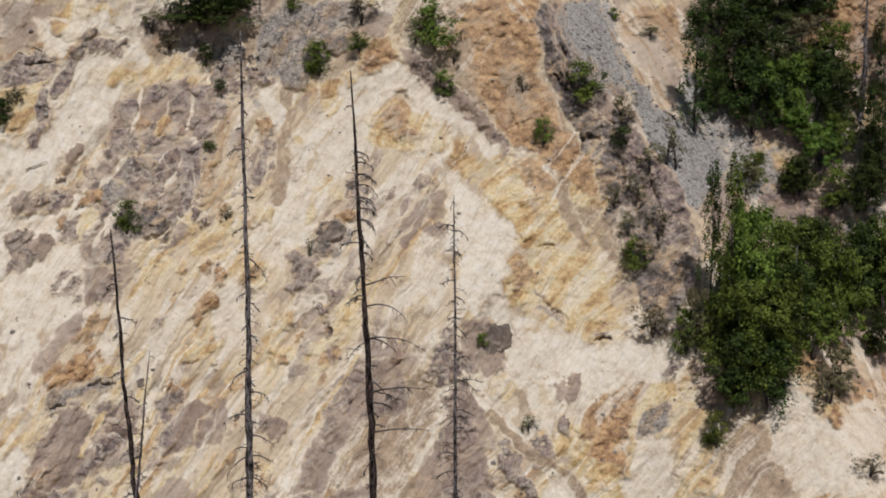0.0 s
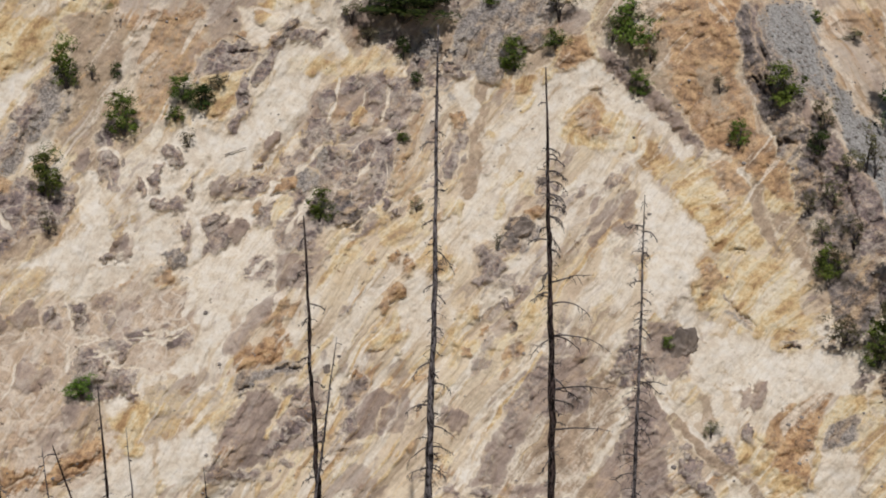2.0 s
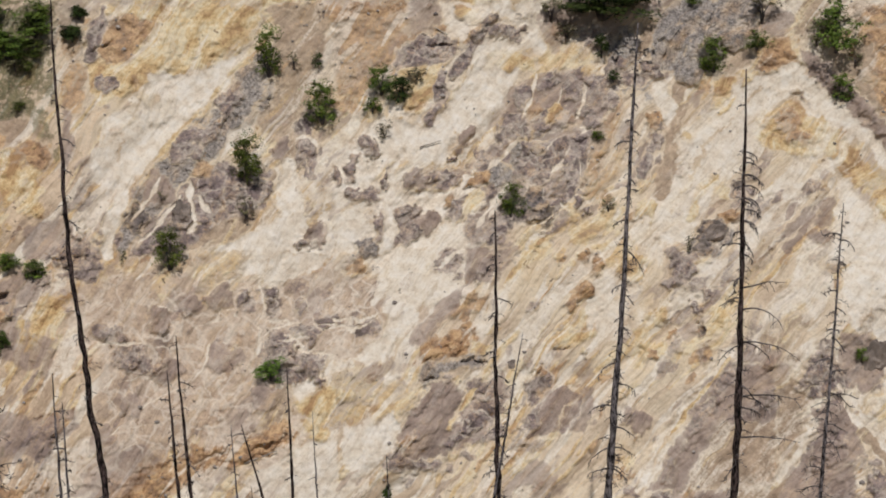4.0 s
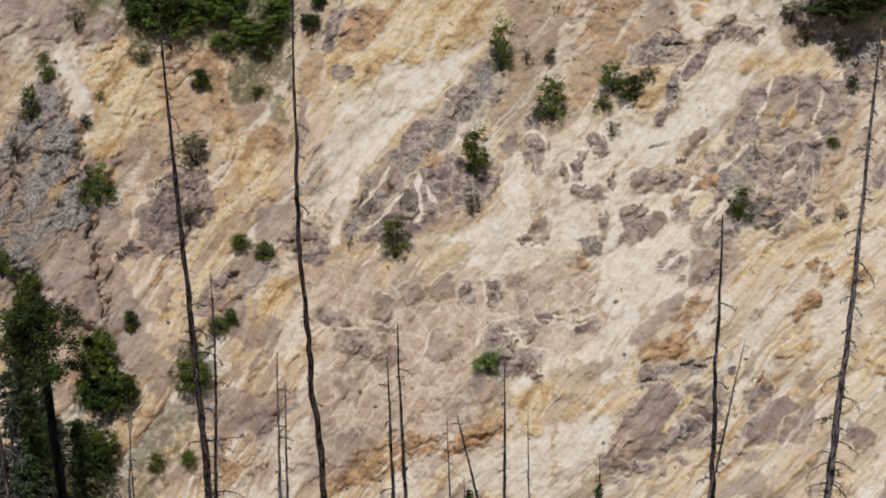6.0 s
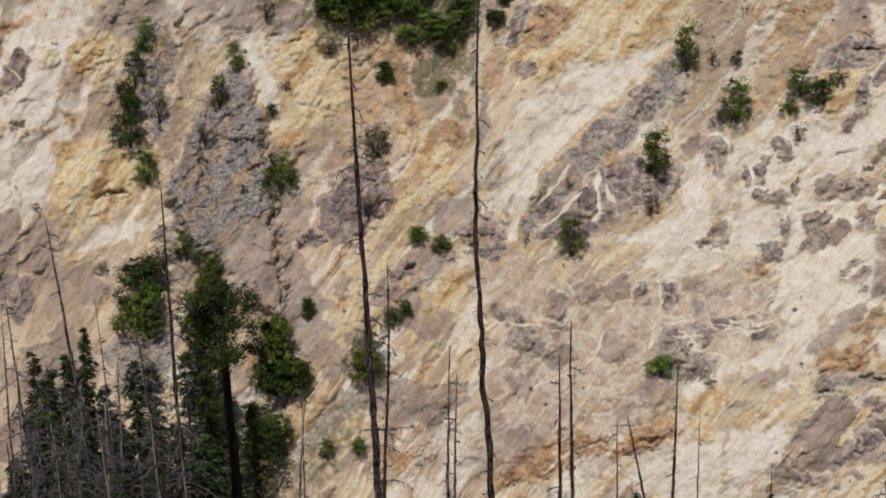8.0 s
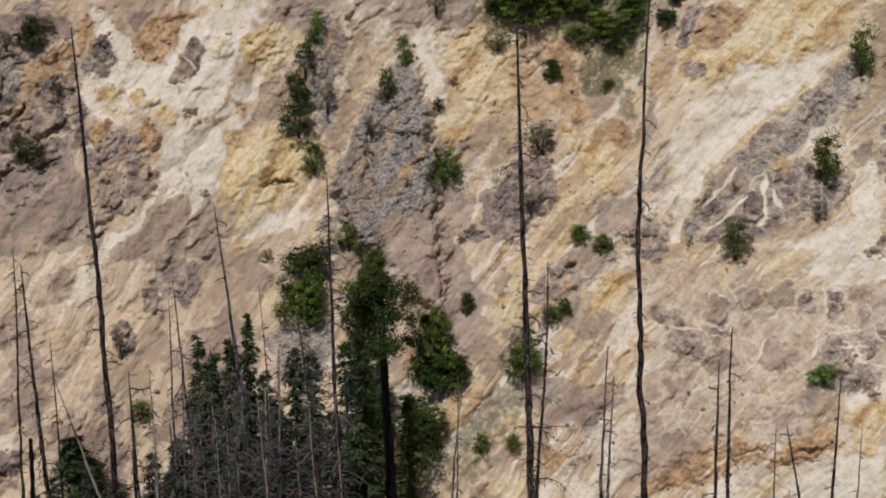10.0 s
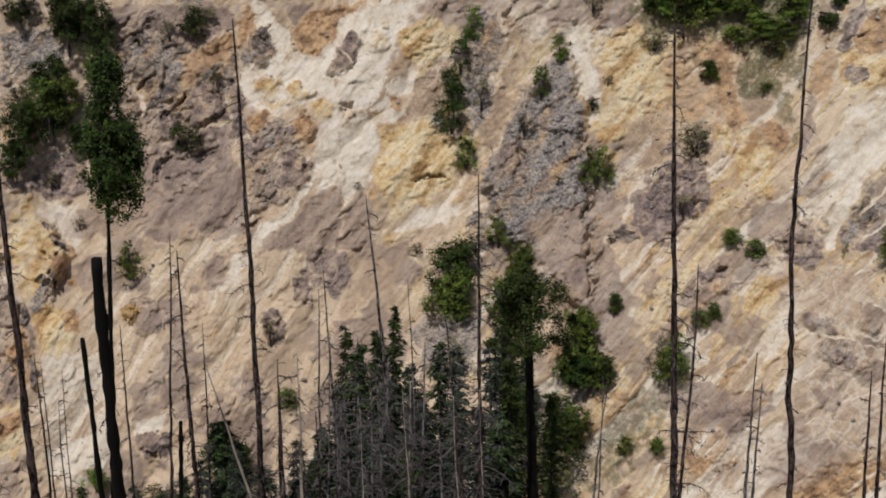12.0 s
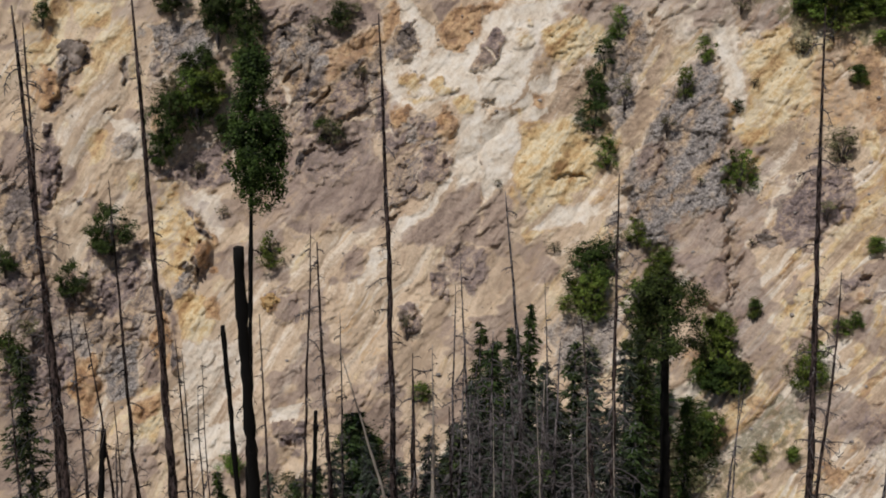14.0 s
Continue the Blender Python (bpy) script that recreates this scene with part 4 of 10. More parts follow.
patch("ochre", 0.5, (4.20, 23.45), (3.28, 22.87), (5.19, 25.43), (6.42, 27.18), (6.62, 26.76))
band("white", 3.29, 23.08, 6.67, 27.56, 0.24, 0.9)
band("white", -0.25, 24.19, 1.65, 27.60, 0.24, 0.9)
band("white", -0.71, 23.59, -2.04, 25.03, 0.31, 0.9)
band("white", -2.04, 25.03, -4.99, 27.83, 0.28, 0.9)
patch("dust", 0.6, (-2.03, 26.04), (-2.71, 26.24), (-3.16, 27.65), (-2.48, 27.45))
patch("mauve", 0.8, (-3.28, 26.04), (-3.85, 26.24), (-4.30, 27.04), (-3.62, 26.64))
patch("dust", 0.6, (-2.50, 24.01), (-3.17, 24.21), (-3.62, 25.23), (-2.94, 25.23))
patch("ochre", 1, (-2.30, 19.30), (-3.82, 19.30), (-4.04, 20.32), (-3.39, 20.94), (-2.29, 20.73))
patch("ochre", 1, (-2.95, 20.74), (-4.70, 20.11), (-6.02, 21.53), (-6.48, 22.54), (-5.38, 22.36), (-4.05, 21.76))
band("mauve", -3.17, 20.53, -3.83, 21.14, 0.17)
band("mauve", -4.05, 21.35, -4.93, 21.75, 0.24)
band("mauve", -5.82, 22.25, -6.59, 22.33, 0.24)
band("mauve", -2.85, 18.58, -4.26, 18.99, 0.21)
band("crack", -2.85, 18.64, -4.26, 19.09, 0.07, 0.55)
band("crack", -3.39, 20.74, -5.04, 21.79, 0.07, 0.55)
band("crack", -5.82, 22.39, -6.59, 22.41, 0.09)
patch("white", 0.8, (-2.51, 21.76), (-3.83, 22.37), (-6.92, 22.73), (-8.90, 23.07), (-7.39, 23.94), (-4.28, 24.00), (-2.95, 23.19))
patch("rust", 0.8, (-5.63, 24.39), (-6.51, 24.16), (-7.01, 26.37), (-6.57, 26.99), (-5.43, 26.41))
patch("rust", 1, (-7.07, 24.35), (-7.73, 24.13), (-7.42, 25.15), (-6.88, 25.77))
patch("ochre", 0.9, (-4.75, 25.82), (-5.88, 26.20), (-7.02, 26.77), (-7.26, 27.57), (-5.90, 27.61), (-4.98, 26.82))
patch("ochre", 0.7, (-7.83, 23.92), (-9.16, 24.07), (-8.96, 24.69), (-7.85, 24.53))
patch("white", 0.9, (-7.22, 25.96), (-8.78, 25.70), (-9.08, 27.89), (-7.05, 27.97))
patch("grey", 0.7, (-8.08, 24.72), (-8.85, 24.59), (-8.76, 25.30), (-7.89, 25.74))
patch("ochre", 0.8, (-8.93, 23.88), (-10.08, 25.24), (-10.87, 27.79), (-9.30, 27.88), (-9.11, 25.89))
patch("dust", 1, (-10.02, 23.83), (-10.91, 24.19), (-12.02, 24.53), (-12.72, 25.48), (-13.94, 27.56), (-11.09, 27.77), (-10.56, 26.01))
patch("white", 0.8, (-12.25, 24.91), (-13.48, 23.83), (-14.37, 24.36), (-15.03, 27.47), (-13.94, 27.56))
patch("white", 0.6, (-15.22, 24.29), (-16.85, 23.75), (-17.19, 25.68), (-15.76, 25.82))
patch("rust", 0.8, (-13.21, 22.85), (-14.46, 22.56), (-14.29, 23.17), (-13.46, 23.43))
patch("ochre", 0.8, (-14.77, 23.93), (-15.64, 24.26), (-15.49, 25.06), (-14.84, 24.92))
patch("mauve", 0.8, (-8.58, 23.19), (-9.02, 23.17), (-9.03, 23.67), (-8.71, 23.69))
patch("grass", 0.9, (34.30, 9.45), (32.37, 9.57), (32.72, 11.11), (33.52, 11.25), (34.47, 10.99))
patch("grass", 1, (32.28, 9.57), (28.43, 9.77), (28.67, 11.55), (29.32, 13.32), (29.94, 13.48), (30.75, 13.43), (30.81, 11.83), (31.98, 11.55), (32.29, 10.75))
patch("dust", 0.9, (30.64, 13.33), (29.52, 13.30), (29.80, 14.19), (30.34, 14.56), (30.72, 14.23))
patch("grass", 0.7, (28.52, 13.57), (27.89, 13.40), (27.86, 14.41), (28.39, 14.58))
patch("ochre", 0.8, (32.76, 11.50), (31.20, 11.80), (31.97, 13.54), (32.48, 14.70), (33.66, 14.40), (34.79, 13.91), (34.68, 12.94), (33.45, 12.44))
patch("rust", 0.6, (32.35, 13.31), (30.89, 12.82), (30.84, 14.42), (31.88, 14.75))
patch("ochre", 1, (30.84, 14.42), (30.04, 14.68), (30.20, 16.48), (30.73, 16.64), (30.84, 15.63))
patch("ochre", 0.75, (26.42, 9.86), (20.29, 10.06), (21.58, 11.64), (23.08, 12.81), (23.74, 13.39), (24.57, 13.36), (25.58, 12.91), (25.95, 12.09), (25.26, 10.91))
patch("rust", 1, (27.09, 10.83), (26.45, 10.26), (25.48, 11.10), (25.54, 12.10), (26.59, 12.46), (27.16, 11.83))
patch("mauve", 0.9, (27.11, 11.03), (26.47, 10.66), (26.64, 11.65), (27.05, 11.73))
patch("mauve", 0.9, (26.67, 12.15), (26.15, 12.08), (25.98, 12.59), (26.61, 12.76))
patch("white", 1, (25.14, 12.32), (24.73, 12.54), (24.17, 13.58), (25.07, 14.76), (25.98, 15.93), (26.89, 16.90), (26.92, 15.88), (26.07, 14.10))
patch("white", 0.7, (21.59, 12.04), (23.34, 13.81), (25.08, 15.06), (25.98, 16.04), (26.18, 15.72), (24.18, 13.78), (22.65, 12.42))
patch("ochre", 0.6, (24.56, 13.15), (23.30, 13.00), (23.33, 13.61), (24.18, 13.78))
patch("grey", 1, (21.39, 12.25), (20.36, 12.68), (20.60, 13.69), (21.67, 14.07), (22.54, 14.66), (23.41, 15.24), (25.35, 15.97), (25.99, 16.14), (23.58, 14.41), (22.48, 13.23))
patch("mauve", 0.9, (25.99, 16.14), (24.28, 15.81), (23.43, 15.64), (22.59, 15.88), (21.76, 16.52), (20.71, 16.96), (21.38, 17.77), (22.68, 18.13), (23.56, 18.50), (24.45, 18.87), (25.26, 18.01), (26.56, 18.35), (26.95, 17.92), (26.45, 16.72))
band("rust", 21.59, 11.94, 25.65, 15.75, 0.14, 0.6)
patch("grey", 1, (25.00, 17.31), (24.46, 17.23), (24.29, 18.06), (24.73, 18.25))
patch("grey", 1, (21.96, 16.11), (20.91, 16.55), (21.14, 17.16), (21.78, 17.03))
patch("white", 0.6, (24.19, 16.02), (23.68, 16.55), (23.78, 17.68), (24.38, 17.75), (24.15, 16.64))
band("white", 24.75, 16.61, 24.36, 17.24, 0.08, 0.72)
band("white", 24.43, 16.62, 25.22, 17.40, 0.08, 0.72)
patch("dust", 0.9, (20.58, 13.08), (19.96, 13.10), (20.06, 16.78), (20.50, 17.18), (20.65, 15.33), (21.28, 14.90))
patch("ochre", 0.5, (23.62, 15.23), (22.55, 15.06), (22.59, 15.88), (23.44, 15.85))
patch("white", 0.8, (22.32, 14.46), (21.46, 14.08), (21.70, 14.89), (22.56, 15.27))
patch("dust", 0.8, (24.02, 18.89), (22.24, 17.74), (20.06, 16.98), (20.50, 17.38), (22.70, 18.54))
patch("mauve", 1, (19.75, 13.10), (19.33, 13.11), (19.26, 14.75), (19.89, 14.73))
patch("mauve", 1, (19.59, 15.15), (19.27, 15.05), (19.18, 15.98), (19.50, 16.07))
band("white", 19.90, 14.83, 19.26, 14.89, 0.10, 0.72)
patch("clay", 0.7, (19.94, 16.37), (19.51, 16.58), (19.65, 17.61), (19.96, 17.19))
patch("rust", 0.8, (20.29, 10.06), (14.93, 10.14), (14.93, 10.54), (15.55, 10.94), (17.21, 11.12), (19.90, 10.87))
patch("rust", 0.5, (20.32, 11.07), (17.00, 11.13), (16.61, 14.17), (19.14, 14.14), (20.16, 12.89))
patch("mauve", 0.9, (16.17, 11.74), (15.14, 11.35), (14.10, 11.55), (13.89, 11.96), (14.93, 12.36), (15.55, 12.76), (16.18, 12.55))
band("crack", 14.93, 11.71, 14.10, 11.59, 0.09)
patch("white", 1, (14.09, 12.36), (12.45, 11.35), (11.83, 11.75), (12.20, 13.97), (13.23, 15.20), (14.06, 16.43), (14.91, 16.22), (16.19, 16.02), (16.84, 16.42), (17.03, 14.58), (15.34, 14.18), (14.08, 14.18))
patch("clay", 0.7, (14.09, 12.76), (13.68, 12.36), (14.08, 13.57), (14.29, 13.98))
patch("white", 1, (20.68, 16.14), (20.13, 15.75), (20.06, 16.98), (19.66, 18.02), (17.06, 17.85), (16.62, 16.22), (16.42, 18.27), (16.32, 19.91), (16.87, 19.91), (17.07, 18.68), (18.81, 18.86), (19.70, 19.66), (21.66, 19.60), (22.73, 19.15), (21.83, 18.37), (20.51, 17.59))
patch("white", 0.9, (18.77, 16.80), (16.83, 16.22), (14.91, 17.04), (13.21, 16.83), (14.06, 17.25), (15.55, 17.45), (16.63, 17.65), (18.57, 17.63))
patch("mauve", 1, (18.02, 17.12), (17.27, 16.72), (16.84, 17.04), (17.06, 17.34), (17.92, 17.33))
patch("mauve", 1, (18.54, 16.19), (18.11, 15.58), (17.88, 14.97), (16.82, 14.78), (17.04, 15.60), (17.69, 16.00))
patch("mauve", 1, (15.23, 16.33), (14.49, 16.12), (13.85, 16.22), (14.06, 16.84), (15.13, 16.84))
patch("mauve", 0.8, (16.09, 16.43), (15.34, 16.22), (15.34, 16.84), (15.98, 16.94))
patch("mauve", 1, (16.20, 17.66), (15.34, 17.45), (14.70, 17.66), (14.69, 18.17), (15.56, 18.48), (16.10, 18.27))
patch("ochre", 0.6, (15.34, 17.76), (14.70, 17.66), (14.80, 18.17), (15.34, 18.17))
patch("mauve", 1, (16.95, 17.65), (16.67, 17.55), (16.53, 18.47), (16.85, 18.57))
patch("mauve", 1, (16.62, 15.81), (16.30, 16.01), (16.41, 16.73), (16.58, 16.63))
patch("mauve", 1, (19.77, 18.22), (19.33, 18.02), (19.24, 18.54), (19.57, 18.64))
patch("mauve", 1, (17.73, 18.87), (17.07, 18.78), (16.86, 19.50), (17.30, 19.80), (17.84, 19.28))
patch("mauve", 0.9, (14.06, 17.25), (13.21, 16.93), (12.98, 17.85), (13.83, 18.06))
band("mauve", 17.93, 18.25, 17.28, 18.06, 0.14)
patch("ochre", 0.5, (24.02, 18.89), (22.28, 18.76), (21.01, 19.63), (23.66, 20.35))
patch("vein", 0.9, (27.61, 21.14), (24.54, 20.51), (21.89, 20.01), (20.58, 19.84), (16.43, 19.91), (16.22, 21.56), (17.11, 22.17), (18.89, 22.76), (20.71, 23.94), (21.62, 24.32), (23.92, 25.43), (27.10, 26.04), (28.30, 24.33))
patch("mauve", 0.9, (21.87, 22.26), (21.09, 21.88), (20.22, 22.52), (19.12, 22.75), (19.35, 23.36), (20.26, 23.95), (20.93, 23.73), (21.69, 23.09))
patch("mauve", 0.8, (22.47, 20.60), (21.90, 20.21), (21.83, 21.14), (22.38, 21.12))
patch("mauve", 0.8, (21.68, 20.22), (20.81, 20.25), (20.84, 21.17), (21.29, 21.46), (21.61, 21.04))
patch("mauve", 0.8, (20.64, 21.69), (19.53, 21.51), (19.21, 22.03), (20.21, 22.11))
patch("mauve", 0.8, (18.21, 21.74), (17.32, 21.45), (17.00, 21.96), (17.99, 22.16))
patch("mauve", 0.8, (19.52, 21.31), (18.64, 21.33), (18.43, 21.74), (19.32, 21.83))
patch("clay", 0.5, (20.59, 20.25), (19.06, 20.29), (19.08, 21.11), (20.40, 21.18))
patch("dust", 0.5, (23.71, 21.37), (22.82, 21.20), (21.99, 22.26), (22.91, 23.04), (23.99, 22.58))
band("white", 21.68, 20.02, 21.65, 22.27, 0.10, 0.72)
band("white", 21.65, 22.27, 19.32, 21.93, 0.08, 0.72)
band("white", 19.32, 21.93, 17.10, 21.55, 0.06, 0.72)
band("white", 19.32, 21.93, 19.12, 23.16, 0.06, 0.72)
band("white", 20.88, 22.30, 19.33, 22.54, 0.06, 0.72)
band("white", 20.68, 23.12, 18.90, 23.17, 0.06, 0.72)
band("white", 20.26, 23.95, 18.46, 23.17, 0.28)
band("white", 21.73, 21.45, 20.19, 21.50, 0.08, 0.72)
band("white", 18.87, 21.53, 16.22, 21.35, 0.06, 0.72)
band("white", 22.81, 21.00, 21.71, 20.84, 0.06, 0.72)
band("white", 23.71, 21.37, 22.80, 20.79, 0.06, 0.72)
band("white", 27.32, 22.99, 25.95, 22.27, 0.06, 0.576)
band("white", 27.01, 24.84, 25.63, 24.12, 0.06, 0.576)
band("white", 25.95, 22.27, 25.88, 24.51, 0.06, 0.576)
patch("white", 0.9, (16.65, 19.91), (15.12, 19.91), (15.56, 21.56), (17.12, 23.19), (18.46, 23.17), (17.11, 22.17), (16.44, 21.35))
patch("clay", 0.6, (15.12, 19.30), (13.18, 19.08), (14.04, 19.70), (14.90, 19.81))
patch("rust", 0.7, (18.60, 19.07), (16.86, 19.09), (16.87, 19.91), (18.40, 19.89))
patch("ochre", 1, (19.84, 24.78), (19.14, 23.77), (18.46, 23.58), (18.25, 24.20), (19.17, 25.20), (19.63, 25.29))
patch("ochre", 0.6, (18.94, 24.80), (17.13, 24.21), (15.34, 24.41), (16.69, 25.03), (18.50, 25.62), (19.18, 25.40))
patch("white", 0.9, (18.73, 25.41), (16.69, 24.82), (16.24, 25.23), (17.16, 27.05), (18.54, 27.23))
patch("rust", 0.9, (22.58, 25.70), (21.67, 25.43), (20.55, 25.77), (20.79, 26.17), (22.15, 26.12))
band("crack", 22.81, 25.79, 22.11, 25.36, 0.05, 0.5)
band("crack", 23.08, 26.59, 21.00, 25.86, 0.05, 0.5)
band("crack", 21.00, 25.80, 20.64, 25.81, 0.06, 0.4)
patch("rust", 0.8, (24.88, 26.39), (23.95, 26.04), (22.61, 26.31), (24.00, 26.84), (24.69, 27.01))
patch("ochre", 0.8, (23.95, 26.04), (22.60, 26.10), (23.08, 26.69))
patch("dust", 0.8, (22.04, 23.69), (20.70, 23.74), (20.77, 25.57), (21.89, 25.53))
patch("rust", 0.8, (28.03, 26.57), (26.67, 26.27), (25.11, 26.58), (25.39, 27.36), (27.19, 27.24))
patch("ochre", 0.6, (27.17, 27.04), (24.93, 27.19), (25.87, 27.73))
patch("cream", 0.8, (30.46, 21.72), (28.47, 21.08), (28.58, 25.12), (30.18, 25.77), (31.05, 25.69))
patch("ochre", 1, (30.37, 20.72), (29.24, 20.00), (29.31, 20.81), (30.21, 21.34))
patch("ochre", 1, (33.29, 20.44), (32.85, 20.29), (33.03, 20.97), (33.53, 20.82))
patch("mauve", 0.8, (31.30, 19.42), (29.80, 19.14), (30.10, 20.13), (31.34, 19.82))
patch("mauve", 0.9, (29.09, 18.18), (28.03, 18.16), (28.09, 18.86), (28.94, 18.91))
patch("mauve", 0.95, (34.27, 16.34), (32.99, 15.66), (32.22, 16.12), (32.16, 17.53), (32.83, 18.08), (34.02, 17.76))
patch("grass", 0.5, (34.79, 24.46), (32.77, 23.50), (33.20, 25.45), (34.23, 26.91), (35.71, 26.71))
patch("rust", 0.8, (48.93, 10.16), (48.09, 9.80), (48.38, 10.98), (49.03, 11.55), (49.40, 11.13))
patch("mauve", 1, (52.95, 10.72), (50.78, 10.85), (49.42, 11.33), (49.35, 12.93), (49.66, 14.32), (51.17, 15.22), (52.61, 15.31), (52.83, 13.50), (53.28, 12.08))
patch("grey", 0.9, (52.38, 10.95), (51.18, 10.83), (50.27, 11.88), (51.41, 13.40), (52.32, 12.34))
patch("mauve", 0.8, (49.49, 14.73), (48.24, 14.61), (48.32, 15.61), (49.16, 15.76))
patch("rust", 0.5, (50.84, 11.44), (49.40, 11.13), (49.90, 12.30), (50.94, 12.63))
patch("dust", 0.9, (53.21, 15.26), (51.17, 15.22), (49.37, 15.75), (49.50, 17.36), (51.40, 17.62), (54.24, 17.37), (54.13, 16.38))
band("crack", 52.22, 15.54, 51.99, 15.26, 0.11)
band("crack", 48.93, 18.11, 49.34, 18.02, 0.09)
patch("rust", 0.7, (47.57, 11.02), (45.90, 10.29), (44.25, 9.96), (44.70, 10.74), (45.97, 11.49), (46.25, 12.69), (46.84, 12.26), (47.41, 11.63))
patch("white", 0.9, (49.28, 12.13), (46.84, 12.26), (46.04, 12.70), (46.95, 13.87), (48.62, 14.18), (49.19, 13.54))
patch("ochre", 0.9, (48.72, 12.76), (47.90, 12.81), (47.76, 13.62), (48.56, 13.38))
patch("ochre", 1, (46.69, 13.07), (45.23, 12.94), (45.08, 13.96), (46.14, 14.31), (46.74, 13.88))
band("crack", 45.51, 14.14, 44.96, 13.76, 0.09)
patch("white", 1, (48.49, 9.78), (48.12, 10.20), (47.78, 11.01), (47.44, 12.03), (47.83, 11.81), (48.18, 10.99), (48.62, 10.17))
patch("mauve", 1, (48.70, 11.16), (48.27, 10.79), (48.12, 11.59), (48.36, 11.98), (48.75, 11.86))
patch("mauve", 1, (45.55, 11.31), (44.92, 11.13), (44.77, 12.15), (44.81, 12.85), (45.19, 12.33), (45.48, 11.92))
patch("mauve", 0.8, (46.01, 12.09), (45.39, 12.12), (44.80, 12.75), (46.04, 12.70))
patch("white", 1, (44.72, 11.14), (43.44, 10.18), (42.20, 10.02), (42.66, 11.21), (43.53, 12.19), (44.40, 12.97), (44.79, 12.55))
patch("ochre", 1, (43.07, 11.20), (42.24, 11.02), (41.63, 11.44), (41.88, 12.65), (42.71, 12.42))
patch("ochre", 0.5, (43.53, 12.19), (42.70, 12.22), (43.57, 13.00))
patch("white", 1, (44.44, 13.78), (43.14, 12.81), (42.51, 12.63), (43.61, 14.01), (44.28, 14.80), (45.01, 16.61), (46.33, 17.36), (47.21, 17.72), (48.08, 18.07), (46.72, 16.72), (46.17, 14.72))
patch("dust", 1, (42.77, 13.84), (41.87, 12.24), (41.46, 12.66), (41.93, 14.07), (42.57, 14.26))
patch("rust", 0.8, (43.52, 13.41), (43.17, 13.52), (43.23, 13.99), (43.48, 13.92))
patch("ochre", 0.7, (44.45, 13.98), (43.92, 13.90), (44.05, 14.40))
patch("ochre", 0.9, (43.65, 14.83), (41.94, 14.28), (41.14, 15.52), (40.96, 16.55), (42.46, 16.71), (43.78, 17.48), (44.13, 16.03))
patch("grey", 0.7, (42.66, 16.46), (41.60, 16.58), (41.71, 16.74), (42.46, 16.67))
band("crack", 42.66, 16.40, 41.60, 16.54, 0.09)
patch("ochre", 0.7, (42.94, 17.93), (40.76, 16.97), (40.77, 17.38), (42.30, 18.15), (43.85, 18.91), (44.26, 18.49))
patch("mauve", 0.9, (49.00, 13.75), (48.59, 13.78), (48.43, 14.39), (48.86, 14.57))
patch("mauve", 0.9, (47.62, 14.64), (47.08, 14.27), (47.01, 14.78), (47.44, 15.06))
patch("mauve", 1, (48.49, 15.20), (47.07, 15.69), (46.78, 16.11), (47.78, 16.87), (49.08, 17.39), (49.45, 16.76))
patch("rust", 0.4, (47.39, 14.25), (46.36, 14.50), (46.64, 15.51), (47.25, 15.27))
patch("dust", 0.8, (47.57, 16.88), (46.29, 16.75), (46.33, 17.36), (47.69, 18.50), (48.55, 18.65))
patch("clay", 0.6, (46.64, 18.77), (45.05, 17.22), (44.62, 17.24), (45.10, 18.24), (45.80, 19.02))
patch("grey", 0.8, (40.56, 10.46), (39.32, 10.49), (39.77, 11.89), (39.83, 14.13), (40.70, 15.13), (40.86, 13.49), (40.19, 12.09))
patch("dust", 0.8, (39.32, 10.09), (38.92, 11.10), (38.52, 12.12), (39.18, 13.73), (39.86, 15.35), (40.31, 16.37), (39.83, 14.13), (39.36, 12.10))
band("crack", 39.22, 10.29, 39.44, 11.09, 0.09)
patch("white", 0.9, (37.47, 10.92), (36.43, 10.53), (36.64, 11.34), (36.44, 12.75), (35.82, 14.18), (36.24, 14.38), (36.65, 13.16), (37.06, 11.73))
patch("grey", 1, (37.69, 12.13), (36.86, 12.24), (36.66, 14.17), (36.46, 16.63), (36.68, 18.27), (38.63, 18.25), (39.94, 18.63), (40.32, 16.78), (39.43, 15.36), (38.76, 13.54))
patch("proud", 1, (37.69, 12.13), (36.86, 12.24), (36.55, 14.18), (36.35, 16.84), (36.04, 20.33), (36.26, 21.35), (37.58, 20.93), (38.44, 19.90), (39.50, 18.23), (40.32, 16.78), (39.43, 15.36), (38.76, 13.54))
patch("dust", 1, (38.20, 18.25), (36.47, 17.86), (36.04, 20.74), (36.48, 21.25), (37.58, 20.93), (38.44, 19.90))
band("crack", 38.79, 14.96, 38.86, 16.81, 0.11)
patch("ochre", 1, (36.02, 11.95), (33.33, 11.75), (33.09, 13.77), (34.34, 14.18), (35.40, 14.18), (35.92, 13.16))
patch("ochre", 0.6, (32.72, 11.35), (31.87, 12.55), (32.04, 14.17), (32.88, 13.97))
patch("ochre", 1, (30.99, 14.76), (29.94, 14.95), (30.10, 16.37), (30.94, 16.59))
patch("rust", 0.5, (32.05, 13.77), (31.04, 12.95), (31.00, 14.16), (31.83, 14.57))
patch("mauve", 1, (34.11, 16.63), (33.27, 16.22), (32.63, 16.62), (32.18, 17.84), (33.02, 18.46), (34.31, 18.68), (34.74, 18.27))
patch("clay", 0.7, (35.39, 18.48), (34.31, 18.37), (34.31, 18.68), (35.60, 18.89))
patch("clay", 0.7, (36.35, 16.84), (35.39, 17.25), (35.82, 17.86), (36.25, 17.86))
patch("white", 0.6, (30.27, 17.59), (28.84, 16.74), (28.78, 18.15), (30.04, 18.20))
